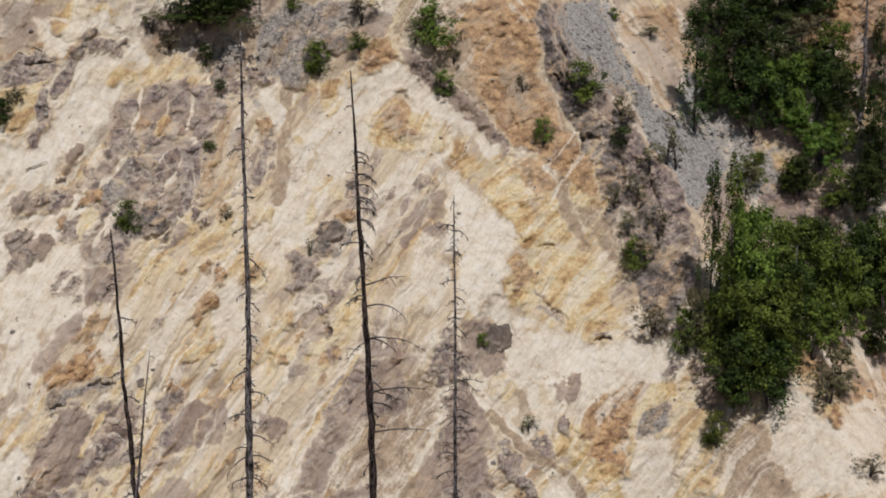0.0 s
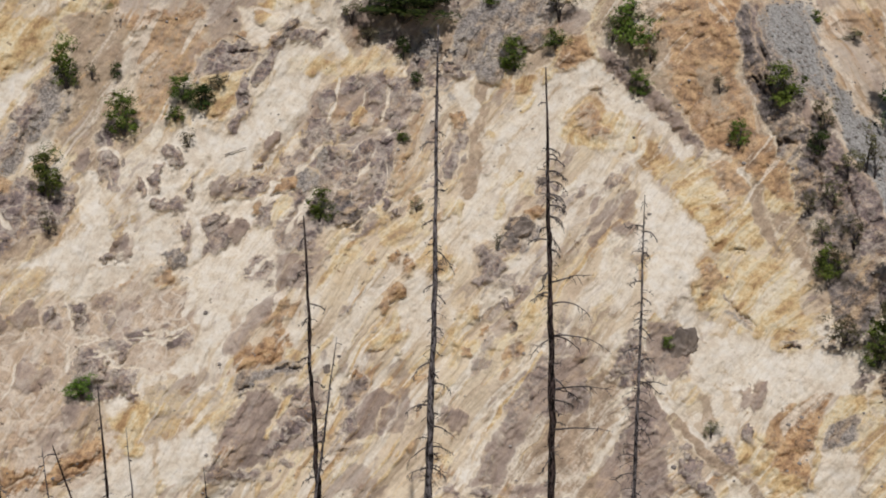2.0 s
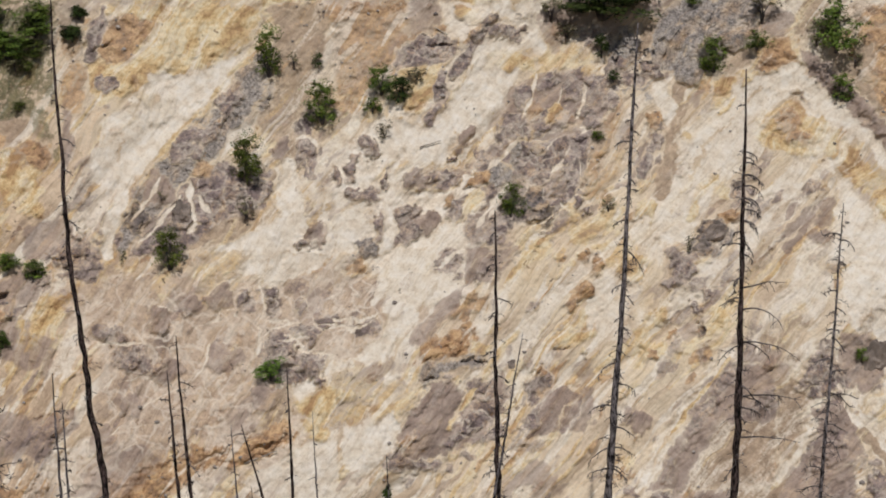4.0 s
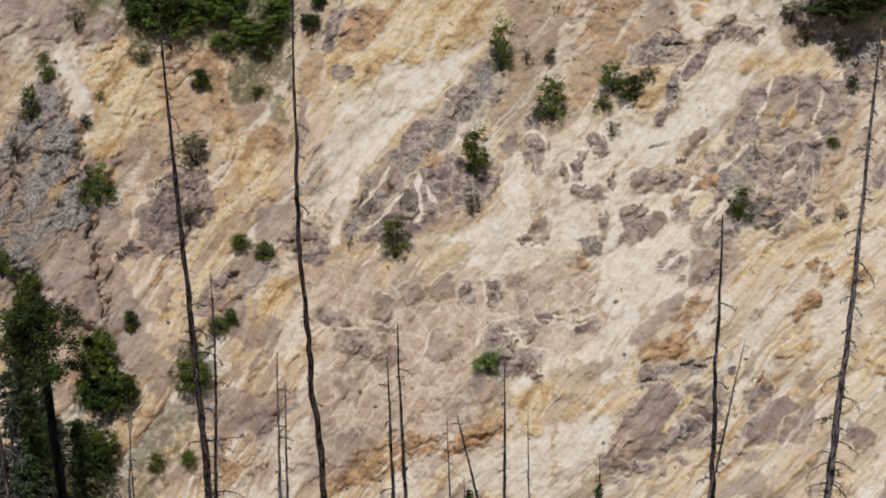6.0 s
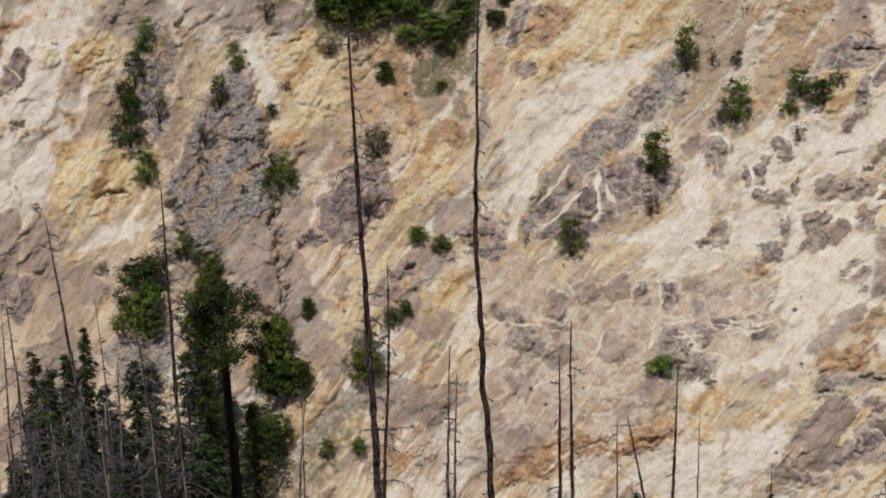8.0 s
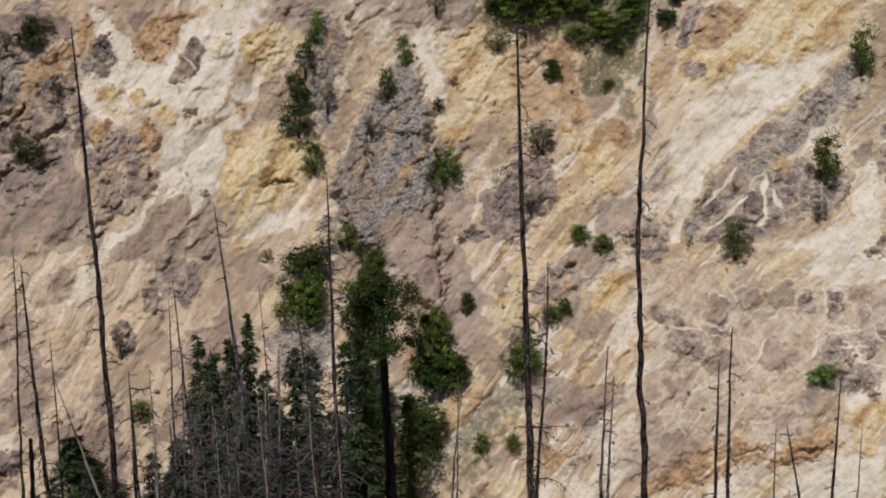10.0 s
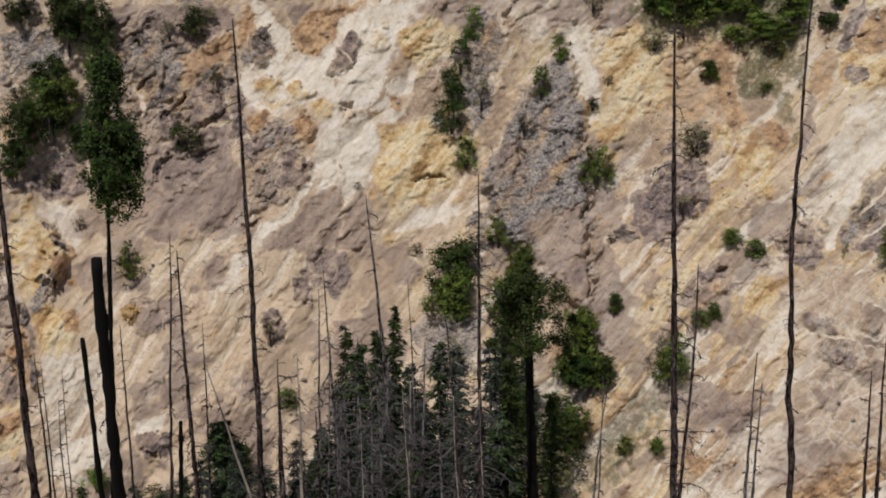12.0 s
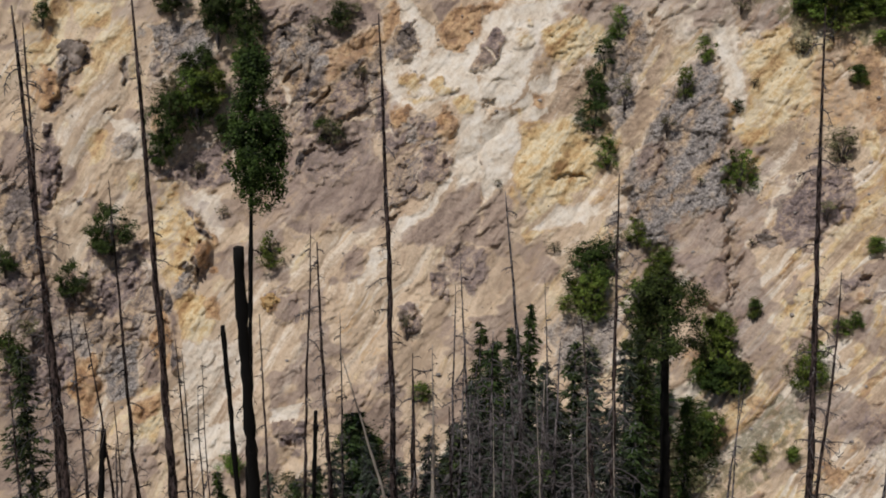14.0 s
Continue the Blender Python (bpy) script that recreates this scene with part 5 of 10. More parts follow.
patch("cream", 0.8, (35.82, 19.09), (35.17, 19.50), (35.16, 22.78), (35.83, 23.60), (35.93, 21.56))
patch("ochre", 0.9, (33.64, 20.31), (32.78, 20.09), (32.77, 20.71), (33.42, 20.82))
patch("ochre", 0.9, (29.99, 19.82), (29.13, 19.79), (29.53, 20.62), (30.37, 21.26))
patch("mauve", 0.8, (32.13, 19.88), (30.66, 18.82), (30.01, 19.01), (31.05, 20.06), (31.90, 20.48))
band("crack", 31.49, 19.76, 31.07, 19.55, 0.06)
band("crack", 34.74, 18.89, 34.31, 18.68, 0.06)
patch("cream", 0.7, (32.08, 22.32), (29.10, 20.60), (29.22, 23.04), (30.93, 24.32), (32.02, 24.76))
patch("rust", 0.6, (32.44, 26.18), (30.43, 25.91), (30.18, 26.70), (31.96, 27.37))
patch("grass", 0.5, (35.38, 25.23), (34.26, 23.99), (33.14, 24.38), (33.79, 26.01), (35.14, 27.85), (36.98, 28.05), (36.51, 26.44))
patch("clay", 0.9, (63.76, 18.82), (62.59, 19.35), (61.21, 19.89), (58.41, 19.13), (57.65, 20.20), (57.64, 22.64), (59.04, 23.72), (60.53, 23.57), (62.26, 23.78), (64.33, 23.52))
patch("clay", 0.6, (64.33, 23.52), (62.26, 23.78), (60.53, 23.57), (61.13, 27.09), (64.73, 26.62))
patch("clay", 0.7, (63.19, 13.91), (62.45, 14.37), (61.12, 15.08), (61.44, 16.25), (62.27, 16.38), (63.43, 16.07))
patch("dust", 0.6, (63.64, 17.84), (61.53, 17.05), (61.04, 18.30), (61.82, 19.83), (63.80, 19.21))
patch("ochre", 0.9, (61.74, 11.46), (60.96, 11.52), (60.94, 13.30), (61.55, 13.45), (61.89, 12.83))
patch("rust", 0.8, (61.30, 11.89), (60.82, 12.12), (61.02, 13.09), (61.44, 13.26))
patch("cream", 0.7, (60.96, 13.50), (58.98, 11.64), (58.35, 13.68), (59.40, 16.22), (61.04, 16.29))
patch("ochre", 0.6, (60.20, 13.95), (59.42, 14.21), (59.53, 15.40), (60.34, 15.34))
patch("grey", 0.7, (59.03, 14.44), (58.51, 14.27), (58.51, 15.48), (59.12, 15.43))
patch("ochre", 0.8, (58.93, 15.65), (58.44, 15.89), (58.60, 16.48), (58.90, 16.46))
patch("grey", 0.8, (60.95, 11.42), (60.34, 11.26), (60.41, 11.95), (60.80, 11.92))
band("crack", 60.18, 11.17, 59.95, 11.68, 0.17)
band("crack", 60.62, 12.03, 61.03, 13.19, 0.13)
band("crack", 58.59, 11.76, 58.46, 12.57, 0.11)
band("crack", 59.56, 13.60, 59.13, 13.33, 0.06)
band("crack", 61.46, 13.86, 61.45, 14.35, 0.11)
band("crack", 61.24, 15.27, 61.22, 16.07, 0.09)
patch("mauve", 0.95, (63.43, 16.07), (62.27, 16.38), (62.01, 17.80), (63.15, 18.89), (63.69, 18.23))
patch("rust", 0.5, (57.93, 13.50), (57.34, 13.74), (57.61, 14.53), (57.96, 14.31))
patch("grey", 1, (57.29, 15.76), (56.20, 15.02), (55.15, 14.98), (54.98, 15.50), (56.24, 15.63), (56.92, 16.40))
patch("rust", 0.5, (56.28, 16.23), (55.45, 16.28), (55.49, 16.89), (56.23, 16.85))
patch("ochre", 0.9, (57.94, 16.12), (57.08, 15.78), (57.04, 17.81), (57.05, 20.66), (57.46, 20.42), (57.90, 18.15))
patch("white", 0.7, (56.94, 16.60), (55.28, 16.90), (55.83, 18.70), (56.41, 17.85))
patch("rust", 1, (57.00, 17.30), (56.39, 17.65), (56.15, 18.68), (56.54, 19.68), (56.83, 19.25))
patch("proud", 1, (57.00, 17.30), (56.38, 17.55), (56.26, 18.68), (56.55, 19.78), (57.04, 19.23))
patch("grey", 0.6, (57.39, 19.61), (56.56, 19.88), (56.71, 20.48), (57.34, 20.23))
patch("rust", 0.7, (56.84, 20.67), (55.75, 20.54), (55.92, 21.35), (56.67, 21.29))
patch("ochre", 1, (57.31, 21.24), (56.65, 21.09), (56.72, 21.90), (57.38, 22.05))
patch("white", 0.8, (57.16, 22.07), (54.77, 22.04), (55.05, 26.07), (57.30, 26.29), (57.53, 23.86))
patch("clay", 1, (61.21, 19.89), (59.66, 19.02), (58.77, 18.49), (58.43, 19.33), (58.99, 20.90), (59.91, 21.62), (61.17, 21.50))
patch("mauve", 0.9, (62.93, 20.51), (61.45, 20.26), (61.55, 23.06), (63.05, 23.29))
patch("grey", 0.8, (60.16, 22.00), (59.14, 22.50), (59.26, 23.70), (60.11, 23.62))
patch("rust", 0.9, (61.48, 22.47), (60.62, 22.36), (60.51, 23.37), (61.17, 23.50))
patch("ochre", 1, (59.29, 24.10), (58.61, 23.76), (58.47, 24.58), (59.26, 24.91))
patch("clay", 0.7, (58.71, 20.12), (57.44, 20.22), (57.66, 22.84), (58.68, 22.14))
patch("grey", 1, (53.25, 10.93), (51.60, 10.78), (50.82, 12.02), (51.73, 13.61), (52.93, 12.75))
patch("mauve", 1, (51.65, 11.99), (49.96, 11.24), (49.18, 12.67), (49.23, 14.30), (50.96, 15.27), (52.42, 15.01), (52.14, 13.59))
patch("dust", 0.7, (50.41, 12.03), (49.35, 11.45), (50.01, 12.65))
patch("dust", 0.8, (53.56, 16.38), (51.83, 15.85), (50.11, 15.30), (49.26, 15.12), (49.09, 16.76), (51.06, 17.72), (52.80, 18.06), (54.07, 17.79))
band("crack", 52.11, 15.12, 52.49, 16.23, 0.13)
band("crack", 51.85, 13.91, 51.40, 13.42, 0.09)
band("crack", 50.97, 15.47, 50.10, 15.09, 0.06)
band("crack", 48.92, 18.04, 48.66, 17.96, 0.11)
patch("mauve", 1, (53.16, 20.70), (52.73, 20.72), (52.75, 21.17), (53.14, 21.15))
patch("mauve", 1, (54.03, 20.65), (53.70, 20.67), (53.76, 20.97), (54.00, 20.96))
patch("mauve", 0.9, (53.89, 25.55), (52.98, 25.20), (52.79, 25.81), (53.69, 25.86))
band("crack", 53.91, 25.87, 53.34, 25.94, 0.06)
patch("dust", 0.7, (1.76, 10.06), (-0.50, 10.10), (-0.07, 11.30), (0.36, 11.90), (1.19, 11.68), (1.59, 11.27))
patch("rust", 0.6, (-0.50, 10.10), (-3.80, 10.14), (-3.59, 11.35), (-2.14, 11.53), (-1.10, 11.32))
patch("dust", 0.6, (4.55, 12.60), (3.27, 11.63), (2.87, 12.04), (3.74, 13.03))
patch("dust", 0.6, (28.32, 10.97), (27.05, 10.23), (27.15, 11.63), (27.86, 13.00), (28.27, 12.98))
patch("rust", 0.45, (33.39, 11.85), (30.61, 11.84), (31.02, 14.21), (32.88, 14.67), (34.42, 14.14))
patch("ochre", 0.7, (31.11, 10.82), (30.39, 11.65), (30.88, 12.62), (32.45, 12.31))
patch("rust", 0.5, (28.32, 10.97), (26.86, 10.44), (27.20, 12.43), (28.21, 15.00), (28.59, 14.57))
patch("mauve", 1, (63.41, 15.87), (62.24, 16.18), (61.73, 18.03), (62.59, 19.35), (63.76, 18.82))
patch("grey", 0.9, (61.00, 11.51), (60.32, 11.04), (59.92, 11.43), (60.41, 11.95), (60.86, 12.08))
patch("rust", 0.7, (61.80, 12.05), (60.91, 12.01), (60.95, 13.00), (61.55, 13.39), (61.94, 12.93))
patch("mauve", 0.9, (61.68, 13.74), (61.35, 13.77), (61.38, 14.66), (61.72, 15.03))
patch("grey", 0.6, (58.79, 11.65), (58.42, 11.58), (58.41, 12.47), (58.79, 12.85))
patch("mauve", 1, (57.73, 10.52), (56.25, 10.20), (55.30, 11.04), (55.16, 12.05), (55.63, 12.83), (57.05, 12.75), (57.61, 12.12))
patch("grey", 0.8, (57.16, 11.55), (56.14, 11.40), (55.77, 12.02), (56.44, 12.79), (57.24, 12.54))
patch("rust", 0.5, (56.10, 10.90), (55.39, 10.94), (55.33, 12.04), (55.92, 11.81))
patch("mauve", 1, (53.27, 11.33), (51.60, 10.78), (50.37, 11.02), (49.98, 11.74), (50.85, 12.62), (51.72, 13.41), (52.60, 14.29), (52.87, 13.56))
patch("mauve", 1, (51.08, 13.23), (50.01, 12.65), (48.96, 12.48), (48.98, 14.41), (50.10, 14.89), (51.61, 15.65), (52.90, 16.01), (52.95, 14.98), (51.98, 14.62))
patch("grey", 0.8, (51.79, 15.03), (50.73, 14.87), (49.67, 14.80), (50.76, 15.58), (52.25, 15.83))
patch("dust", 0.9, (51.84, 13.81), (49.99, 11.94), (48.92, 11.16), (48.93, 11.57), (50.01, 12.45), (51.43, 13.92))
patch("clay", 0.8, (50.36, 10.82), (48.90, 10.46), (48.92, 11.06), (49.98, 11.64))
band("white", 48.35, 10.07, 47.52, 11.70, 0.31)
patch("mauve", 1, (48.72, 11.31), (48.21, 10.98), (48.11, 11.89), (48.64, 12.02))
patch("clay", 0.8, (47.45, 10.09), (46.42, 10.11), (46.64, 11.31), (47.27, 11.50))
patch("white", 1, (49.09, 12.47), (48.75, 12.48), (48.67, 13.91), (49.01, 14.00))
patch("ochre", 0.8, (48.55, 12.69), (47.50, 12.71), (46.89, 13.54), (47.95, 13.92), (48.58, 13.60))
patch("rust", 0.6, (48.51, 12.79), (48.03, 12.80), (47.98, 13.21), (48.44, 13.20))
patch("mauve", 1, (45.61, 11.63), (44.98, 11.13), (44.74, 11.94), (45.24, 12.08))
patch("mauve", 0.9, (46.24, 12.23), (44.99, 12.14), (44.89, 12.55), (46.04, 12.70))
patch("mauve", 1, (47.76, 14.74), (47.22, 14.24), (47.08, 14.86), (47.73, 15.15))
patch("mauve", 1, (47.90, 15.97), (46.93, 15.54), (46.72, 16.09), (47.38, 16.64), (48.46, 17.12), (48.91, 17.83), (48.92, 16.76))
patch("clay", 0.8, (48.89, 15.54), (47.77, 15.15), (48.00, 15.86), (48.86, 16.15))
patch("rust", 0.6, (48.79, 13.80), (48.37, 13.81), (48.34, 14.22), (48.70, 14.21))
patch("rust", 0.5, (46.90, 14.25), (46.44, 14.26), (46.46, 15.59), (46.82, 15.37))
patch("white", 1, (46.38, 14.87), (45.21, 14.33), (44.47, 13.46), (44.44, 16.84), (45.24, 17.04), (46.11, 17.89), (46.74, 16.81))
patch("white", 1, (44.56, 10.53), (42.71, 10.55), (43.22, 12.15), (44.57, 12.85), (44.99, 12.34))
patch("ochre", 0.9, (43.74, 10.74), (42.09, 11.35), (41.66, 12.16), (42.49, 12.36), (43.43, 11.65))
patch("ochre", 0.8, (44.37, 14.28), (41.84, 14.43), (41.36, 16.01), (41.60, 16.83), (44.06, 17.14))
patch("white", 0.8, (42.48, 14.29), (41.84, 14.39), (41.84, 15.00), (42.47, 15.00))
patch("dust", 1, (43.21, 14.28), (42.07, 12.40), (41.49, 12.36), (42.06, 14.28))
patch("clay", 0.8, (45.24, 17.69), (44.59, 17.04), (44.47, 18.27), (44.60, 19.09), (46.23, 19.08))
patch("rust", 0.7, (43.74, 13.37), (43.32, 13.47), (43.27, 14.08), (43.63, 13.98))
band("crack", 60.20, 11.17, 59.95, 11.68, 0.26)
band("crack", 60.51, 11.70, 60.70, 12.09, 0.21)
band("crack", 60.94, 12.86, 61.45, 13.36, 0.15)
band("crack", 58.59, 11.76, 58.46, 12.57, 0.13)
band("crack", 51.06, 15.30, 49.88, 14.89, 0.09)
band("crack", 38.88, 15.77, 38.96, 16.69, 0.09)
band("crack", 42.46, 16.22, 41.61, 16.54, 0.09)
band("crack", 42.88, 16.43, 42.25, 16.22, 0.06)
patch("grass", 1, (34.30, 9.45), (32.57, 9.55), (32.78, 10.71), (33.61, 11.15), (34.46, 10.89))
patch("grass", 1, (32.51, 10.93), (31.40, 9.62), (28.43, 9.77), (28.58, 11.76), (28.96, 13.44), (30.17, 13.76), (30.81, 13.22), (30.69, 11.83), (32.00, 11.79))
patch("clay", 0.8, (30.70, 13.53), (29.49, 13.41), (29.82, 14.49), (30.61, 14.56))
patch("mauve", 0.9, (27.40, 11.72), (26.62, 10.45), (26.10, 11.28), (26.45, 11.86), (27.07, 11.93))
patch("rust", 0.8, (26.85, 11.74), (25.31, 11.71), (25.66, 12.50), (26.27, 12.27))
patch("mauve", 0.8, (26.73, 12.15), (26.05, 12.08), (26.03, 12.69), (26.65, 12.78))
patch("clay", 0.8, (28.34, 13.37), (27.86, 13.60), (28.21, 15.00), (28.65, 15.78))
patch("mauve", 1, (33.81, 15.79), (32.21, 16.02), (32.16, 17.53), (32.62, 18.10), (34.04, 17.96))
patch("mauve", 0.8, (26.35, 18.36), (25.23, 17.61), (24.83, 18.04), (25.09, 18.84))
patch("mauve", 1, (-5.86, 14.18), (-6.94, 13.77), (-7.81, 15.27), (-8.90, 16.77), (-9.23, 19.00), (-7.92, 19.28), (-6.84, 19.06), (-6.33, 16.82))
patch("grass", 0.5, (-7.40, 15.59), (-8.48, 16.58), (-8.97, 18.60), (-7.49, 19.05), (-7.02, 17.22))
patch("clay", 0.8, (-6.68, 11.35), (-8.73, 11.53), (-8.80, 13.74), (-7.12, 12.55))
patch("mauve", 0.75, (-0.15, 12.21), (-1.08, 13.45), (-2.64, 15.44), (-1.90, 15.19), (-0.44, 13.70))
patch("mauve", 0.9, (8.23, 11.84), (6.98, 11.49), (6.42, 12.52), (7.29, 13.29), (8.09, 12.85))
patch("rust", 0.7, (-1.30, 12.33), (-3.18, 13.57), (-3.81, 15.41), (-2.54, 14.99), (-1.70, 13.96))
patch("mauve", 1, (61.16, 19.49), (59.62, 18.62), (58.38, 18.83), (57.67, 20.40), (58.68, 20.93), (59.02, 23.52), (60.12, 23.72), (60.96, 21.52), (61.70, 20.64))
patch("grey", 0.8, (61.91, 20.62), (60.90, 20.92), (59.99, 22.42), (60.00, 23.63), (61.06, 22.51), (62.00, 21.41))
patch("rust", 0.9, (61.46, 22.27), (60.62, 22.36), (60.41, 23.39), (61.04, 24.32), (61.59, 23.46))
patch("ochre", 1, (59.29, 24.10), (58.14, 23.40), (58.40, 24.99), (59.17, 25.12))
patch("mauve", 1, (63.76, 18.82), (62.32, 18.77), (62.32, 20.58), (63.23, 21.27), (64.02, 20.98))
patch("mauve", 0.9, (64.04, 21.18), (62.70, 22.13), (62.47, 23.76), (63.56, 24.02), (64.33, 23.52))
patch("mauve", 0.9, (49.01, 21.08), (48.13, 21.10), (48.05, 22.13), (48.79, 22.31))
patch("mauve", 0.9, (53.99, 25.34), (52.75, 25.21), (52.91, 26.01), (53.92, 25.95))
patch("clay", 0.7, (51.13, 19.15), (50.03, 18.99), (50.28, 19.80), (51.04, 19.77))
patch("mauve", 0.9, (54.12, 20.44), (53.57, 20.27), (53.66, 20.98), (54.05, 20.96))
patch("mauve", 0.7, (53.36, 20.38), (52.82, 20.41), (52.97, 21.12), (53.40, 21.10))
band("crack", 58.04, 20.27, 57.77, 21.61, 0.15)
band("crack", 56.69, 18.85, 56.56, 19.88, 0.15)
band("crack", 56.86, 18.23, 56.59, 18.86, 0.13)
patch("rust", 0.8, (53.33, 16.45), (52.33, 15.53), (52.25, 16.24), (53.14, 16.97))
band("crack", 52.28, 15.30, 52.60, 16.21, 0.17)
band("crack", 46.87, 15.90, 46.99, 16.10, 0.17)
band("crack", 52.29, 14.14, 51.72, 13.48, 0.11)
band("crack", 45.50, 14.04, 45.18, 13.85, 0.13)
patch("clay", 0.8, (53.60, 17.03), (51.86, 15.97), (49.54, 15.33), (49.21, 16.37), (49.74, 17.75), (51.86, 18.19), (53.72, 18.22))
patch("mauve", 0.6, (51.21, 15.62), (49.71, 14.92), (49.14, 15.56), (50.67, 16.47))
patch("mauve", 0.9, (49.06, 14.56), (48.60, 13.88), (48.41, 14.60), (48.68, 14.98))
patch("mauve", 0.9, (48.52, 15.60), (47.05, 15.48), (46.90, 16.31), (48.02, 17.26), (49.10, 17.59), (49.22, 16.57))
patch("white", 0.9, (48.88, 12.15), (48.46, 11.98), (46.84, 12.26), (46.26, 12.89), (46.91, 13.26), (48.31, 12.79))
patch("ochre", 0.7, (48.72, 12.76), (47.90, 12.81), (47.95, 13.51), (48.77, 13.47))
patch("white", 1, (46.38, 14.71), (44.45, 13.98), (44.09, 15.22), (45.02, 16.81), (45.71, 17.60), (46.28, 16.54))
band("white", 45.65, 16.58, 47.22, 17.92, 0.35)
patch("white", 0.8, (44.68, 10.34), (43.44, 10.18), (42.63, 10.61), (43.51, 11.79), (44.55, 11.95))
patch("mauve", 0.9, (9.81, 11.16), (8.58, 11.02), (7.41, 11.88), (6.64, 12.72), (7.29, 13.19), (7.99, 12.86), (8.45, 12.03))
patch("mauve", 0.8, (7.31, 10.28), (6.28, 10.12), (6.13, 11.13), (6.60, 12.11), (7.39, 11.48))
patch("grey", 0.7, (6.29, 10.32), (4.44, 10.18), (3.43, 10.62), (4.08, 11.20), (5.33, 11.56), (6.13, 11.13))
patch("grey", 0.6, (5.76, 11.74), (4.92, 11.57), (5.19, 12.78), (6.03, 12.94))
patch("mauve", 0.9, (4.18, 11.20), (3.24, 10.82), (2.84, 11.24), (3.69, 11.82))
patch("clay", 0.35, (19.93, 16.84), (18.45, 14.79), (16.15, 14.37), (14.33, 12.73), (12.52, 12.30), (12.09, 12.89), (12.64, 14.11), (13.01, 15.33), (13.57, 16.76), (14.58, 18.21), (14.12, 19.21), (16.25, 19.67), (18.41, 19.50), (20.15, 19.91), (21.68, 19.70), (21.02, 18.68), (19.93, 18.27))
patch("white", 1, (20.46, 16.02), (19.93, 16.02), (19.82, 17.25), (20.04, 18.27), (21.68, 19.70), (22.55, 19.69), (21.66, 18.47), (20.58, 17.66))
patch("mauve", 0.9, (19.93, 14.89), (19.51, 14.69), (19.19, 15.41), (19.19, 16.12), (19.51, 16.12), (19.61, 15.41))
patch("mauve", 0.9, (17.71, 15.61), (17.19, 14.99), (16.66, 14.89), (16.76, 15.60), (17.28, 16.11), (17.70, 16.12))
patch("ochre", 0.5, (18.77, 14.59), (17.61, 14.49), (17.82, 15.00), (18.66, 15.10))
patch("mauve", 0.9, (18.01, 16.83), (17.16, 16.62), (16.73, 16.92), (16.83, 17.23), (17.79, 17.28))
patch("mauve", 0.8, (16.01, 16.20), (15.70, 15.89), (15.06, 16.18), (14.73, 16.79), (15.67, 17.01), (15.99, 16.81))
patch("clay", 0.8, (15.06, 16.18), (14.22, 16.17), (13.59, 16.35), (13.99, 16.87), (14.93, 16.89))
patch("mauve", 1, (16.58, 16.00), (16.39, 16.00), (16.38, 16.71), (16.57, 16.72))
patch("mauve", 1, (16.29, 17.84), (16.08, 17.53), (15.24, 17.45), (15.02, 17.61), (15.65, 17.93), (15.42, 18.43), (15.84, 18.85), (16.28, 18.45))
patch("ochre", 0.7, (15.87, 17.73), (15.02, 17.61), (14.90, 18.21), (15.64, 18.44))
patch("mauve", 1, (17.10, 17.64), (16.72, 17.54), (16.59, 18.66), (16.87, 18.66))
patch("mauve", 0.9, (14.19, 17.28), (13.67, 16.96), (13.44, 17.46), (13.75, 17.78), (14.17, 17.69))
patch("rust", 0.6, (14.17, 17.59), (13.54, 17.67), (13.74, 18.08), (14.16, 18.09))
patch("mauve", 0.9, (18.09, 19.09), (17.13, 18.77), (16.80, 19.27), (16.89, 19.89), (17.54, 19.90))
patch("rust", 0.6, (18.09, 19.29), (17.55, 19.18), (17.33, 19.90), (18.08, 19.91))
patch("mauve", 0.8, (19.72, 17.97), (19.07, 17.86), (19.07, 18.58), (19.61, 18.68))
patch("mauve", 0.9, (20.04, 18.48), (19.61, 18.48), (19.67, 18.79), (19.98, 18.79))
patch("mauve", 0.8, (13.11, 15.33), (12.35, 16.11), (12.05, 18.12), (13.09, 18.36), (14.15, 18.20), (13.35, 17.16))
patch("mauve", 0.8, (14.97, 19.24), (14.13, 19.01), (13.26, 19.39), (14.09, 20.02), (14.95, 19.85))
patch("rust", 0.4, (13.92, 18.80), (12.87, 18.56), (13.25, 19.59), (14.09, 20.02))
patch("mauve", 1, (10.98, 12.86), (10.48, 12.75), (10.16, 13.14), (10.54, 13.45))
patch("mauve", 1, (10.04, 13.43), (9.49, 12.62), (8.70, 12.59), (8.45, 13.37), (9.01, 13.99), (8.77, 14.58), (9.37, 14.60), (9.82, 13.82))
patch("mauve", 0.9, (12.21, 14.70), (11.60, 14.48), (11.18, 14.87), (11.99, 14.99))
patch("ochre", 0.6, (12.05, 13.69), (10.82, 13.86), (11.20, 14.47), (11.81, 14.39))
patch("rust", 0.6, (9.27, 19.40), (8.88, 19.07), (8.85, 19.57), (9.21, 19.70))
band("white", 16.73, 17.03, 16.58, 19.48, 0.35)
band("white", 16.62, 17.43, 14.40, 17.08, 0.28)
band("white", 14.40, 17.08, 13.36, 16.75, 0.10, 0.72)
band("white", 14.03, 15.55, 13.37, 16.55, 0.10, 0.72)
band("white", 10.30, 16.04, 9.55, 15.01, 0.12, 0.72)
band("white", 10.20, 16.03, 10.45, 16.95, 0.08, 0.72)
band("white", 10.18, 18.04, 11.38, 19.11, 0.10, 0.72)
band("white", 14.95, 19.85, 13.49, 18.99, 0.08, 0.72)
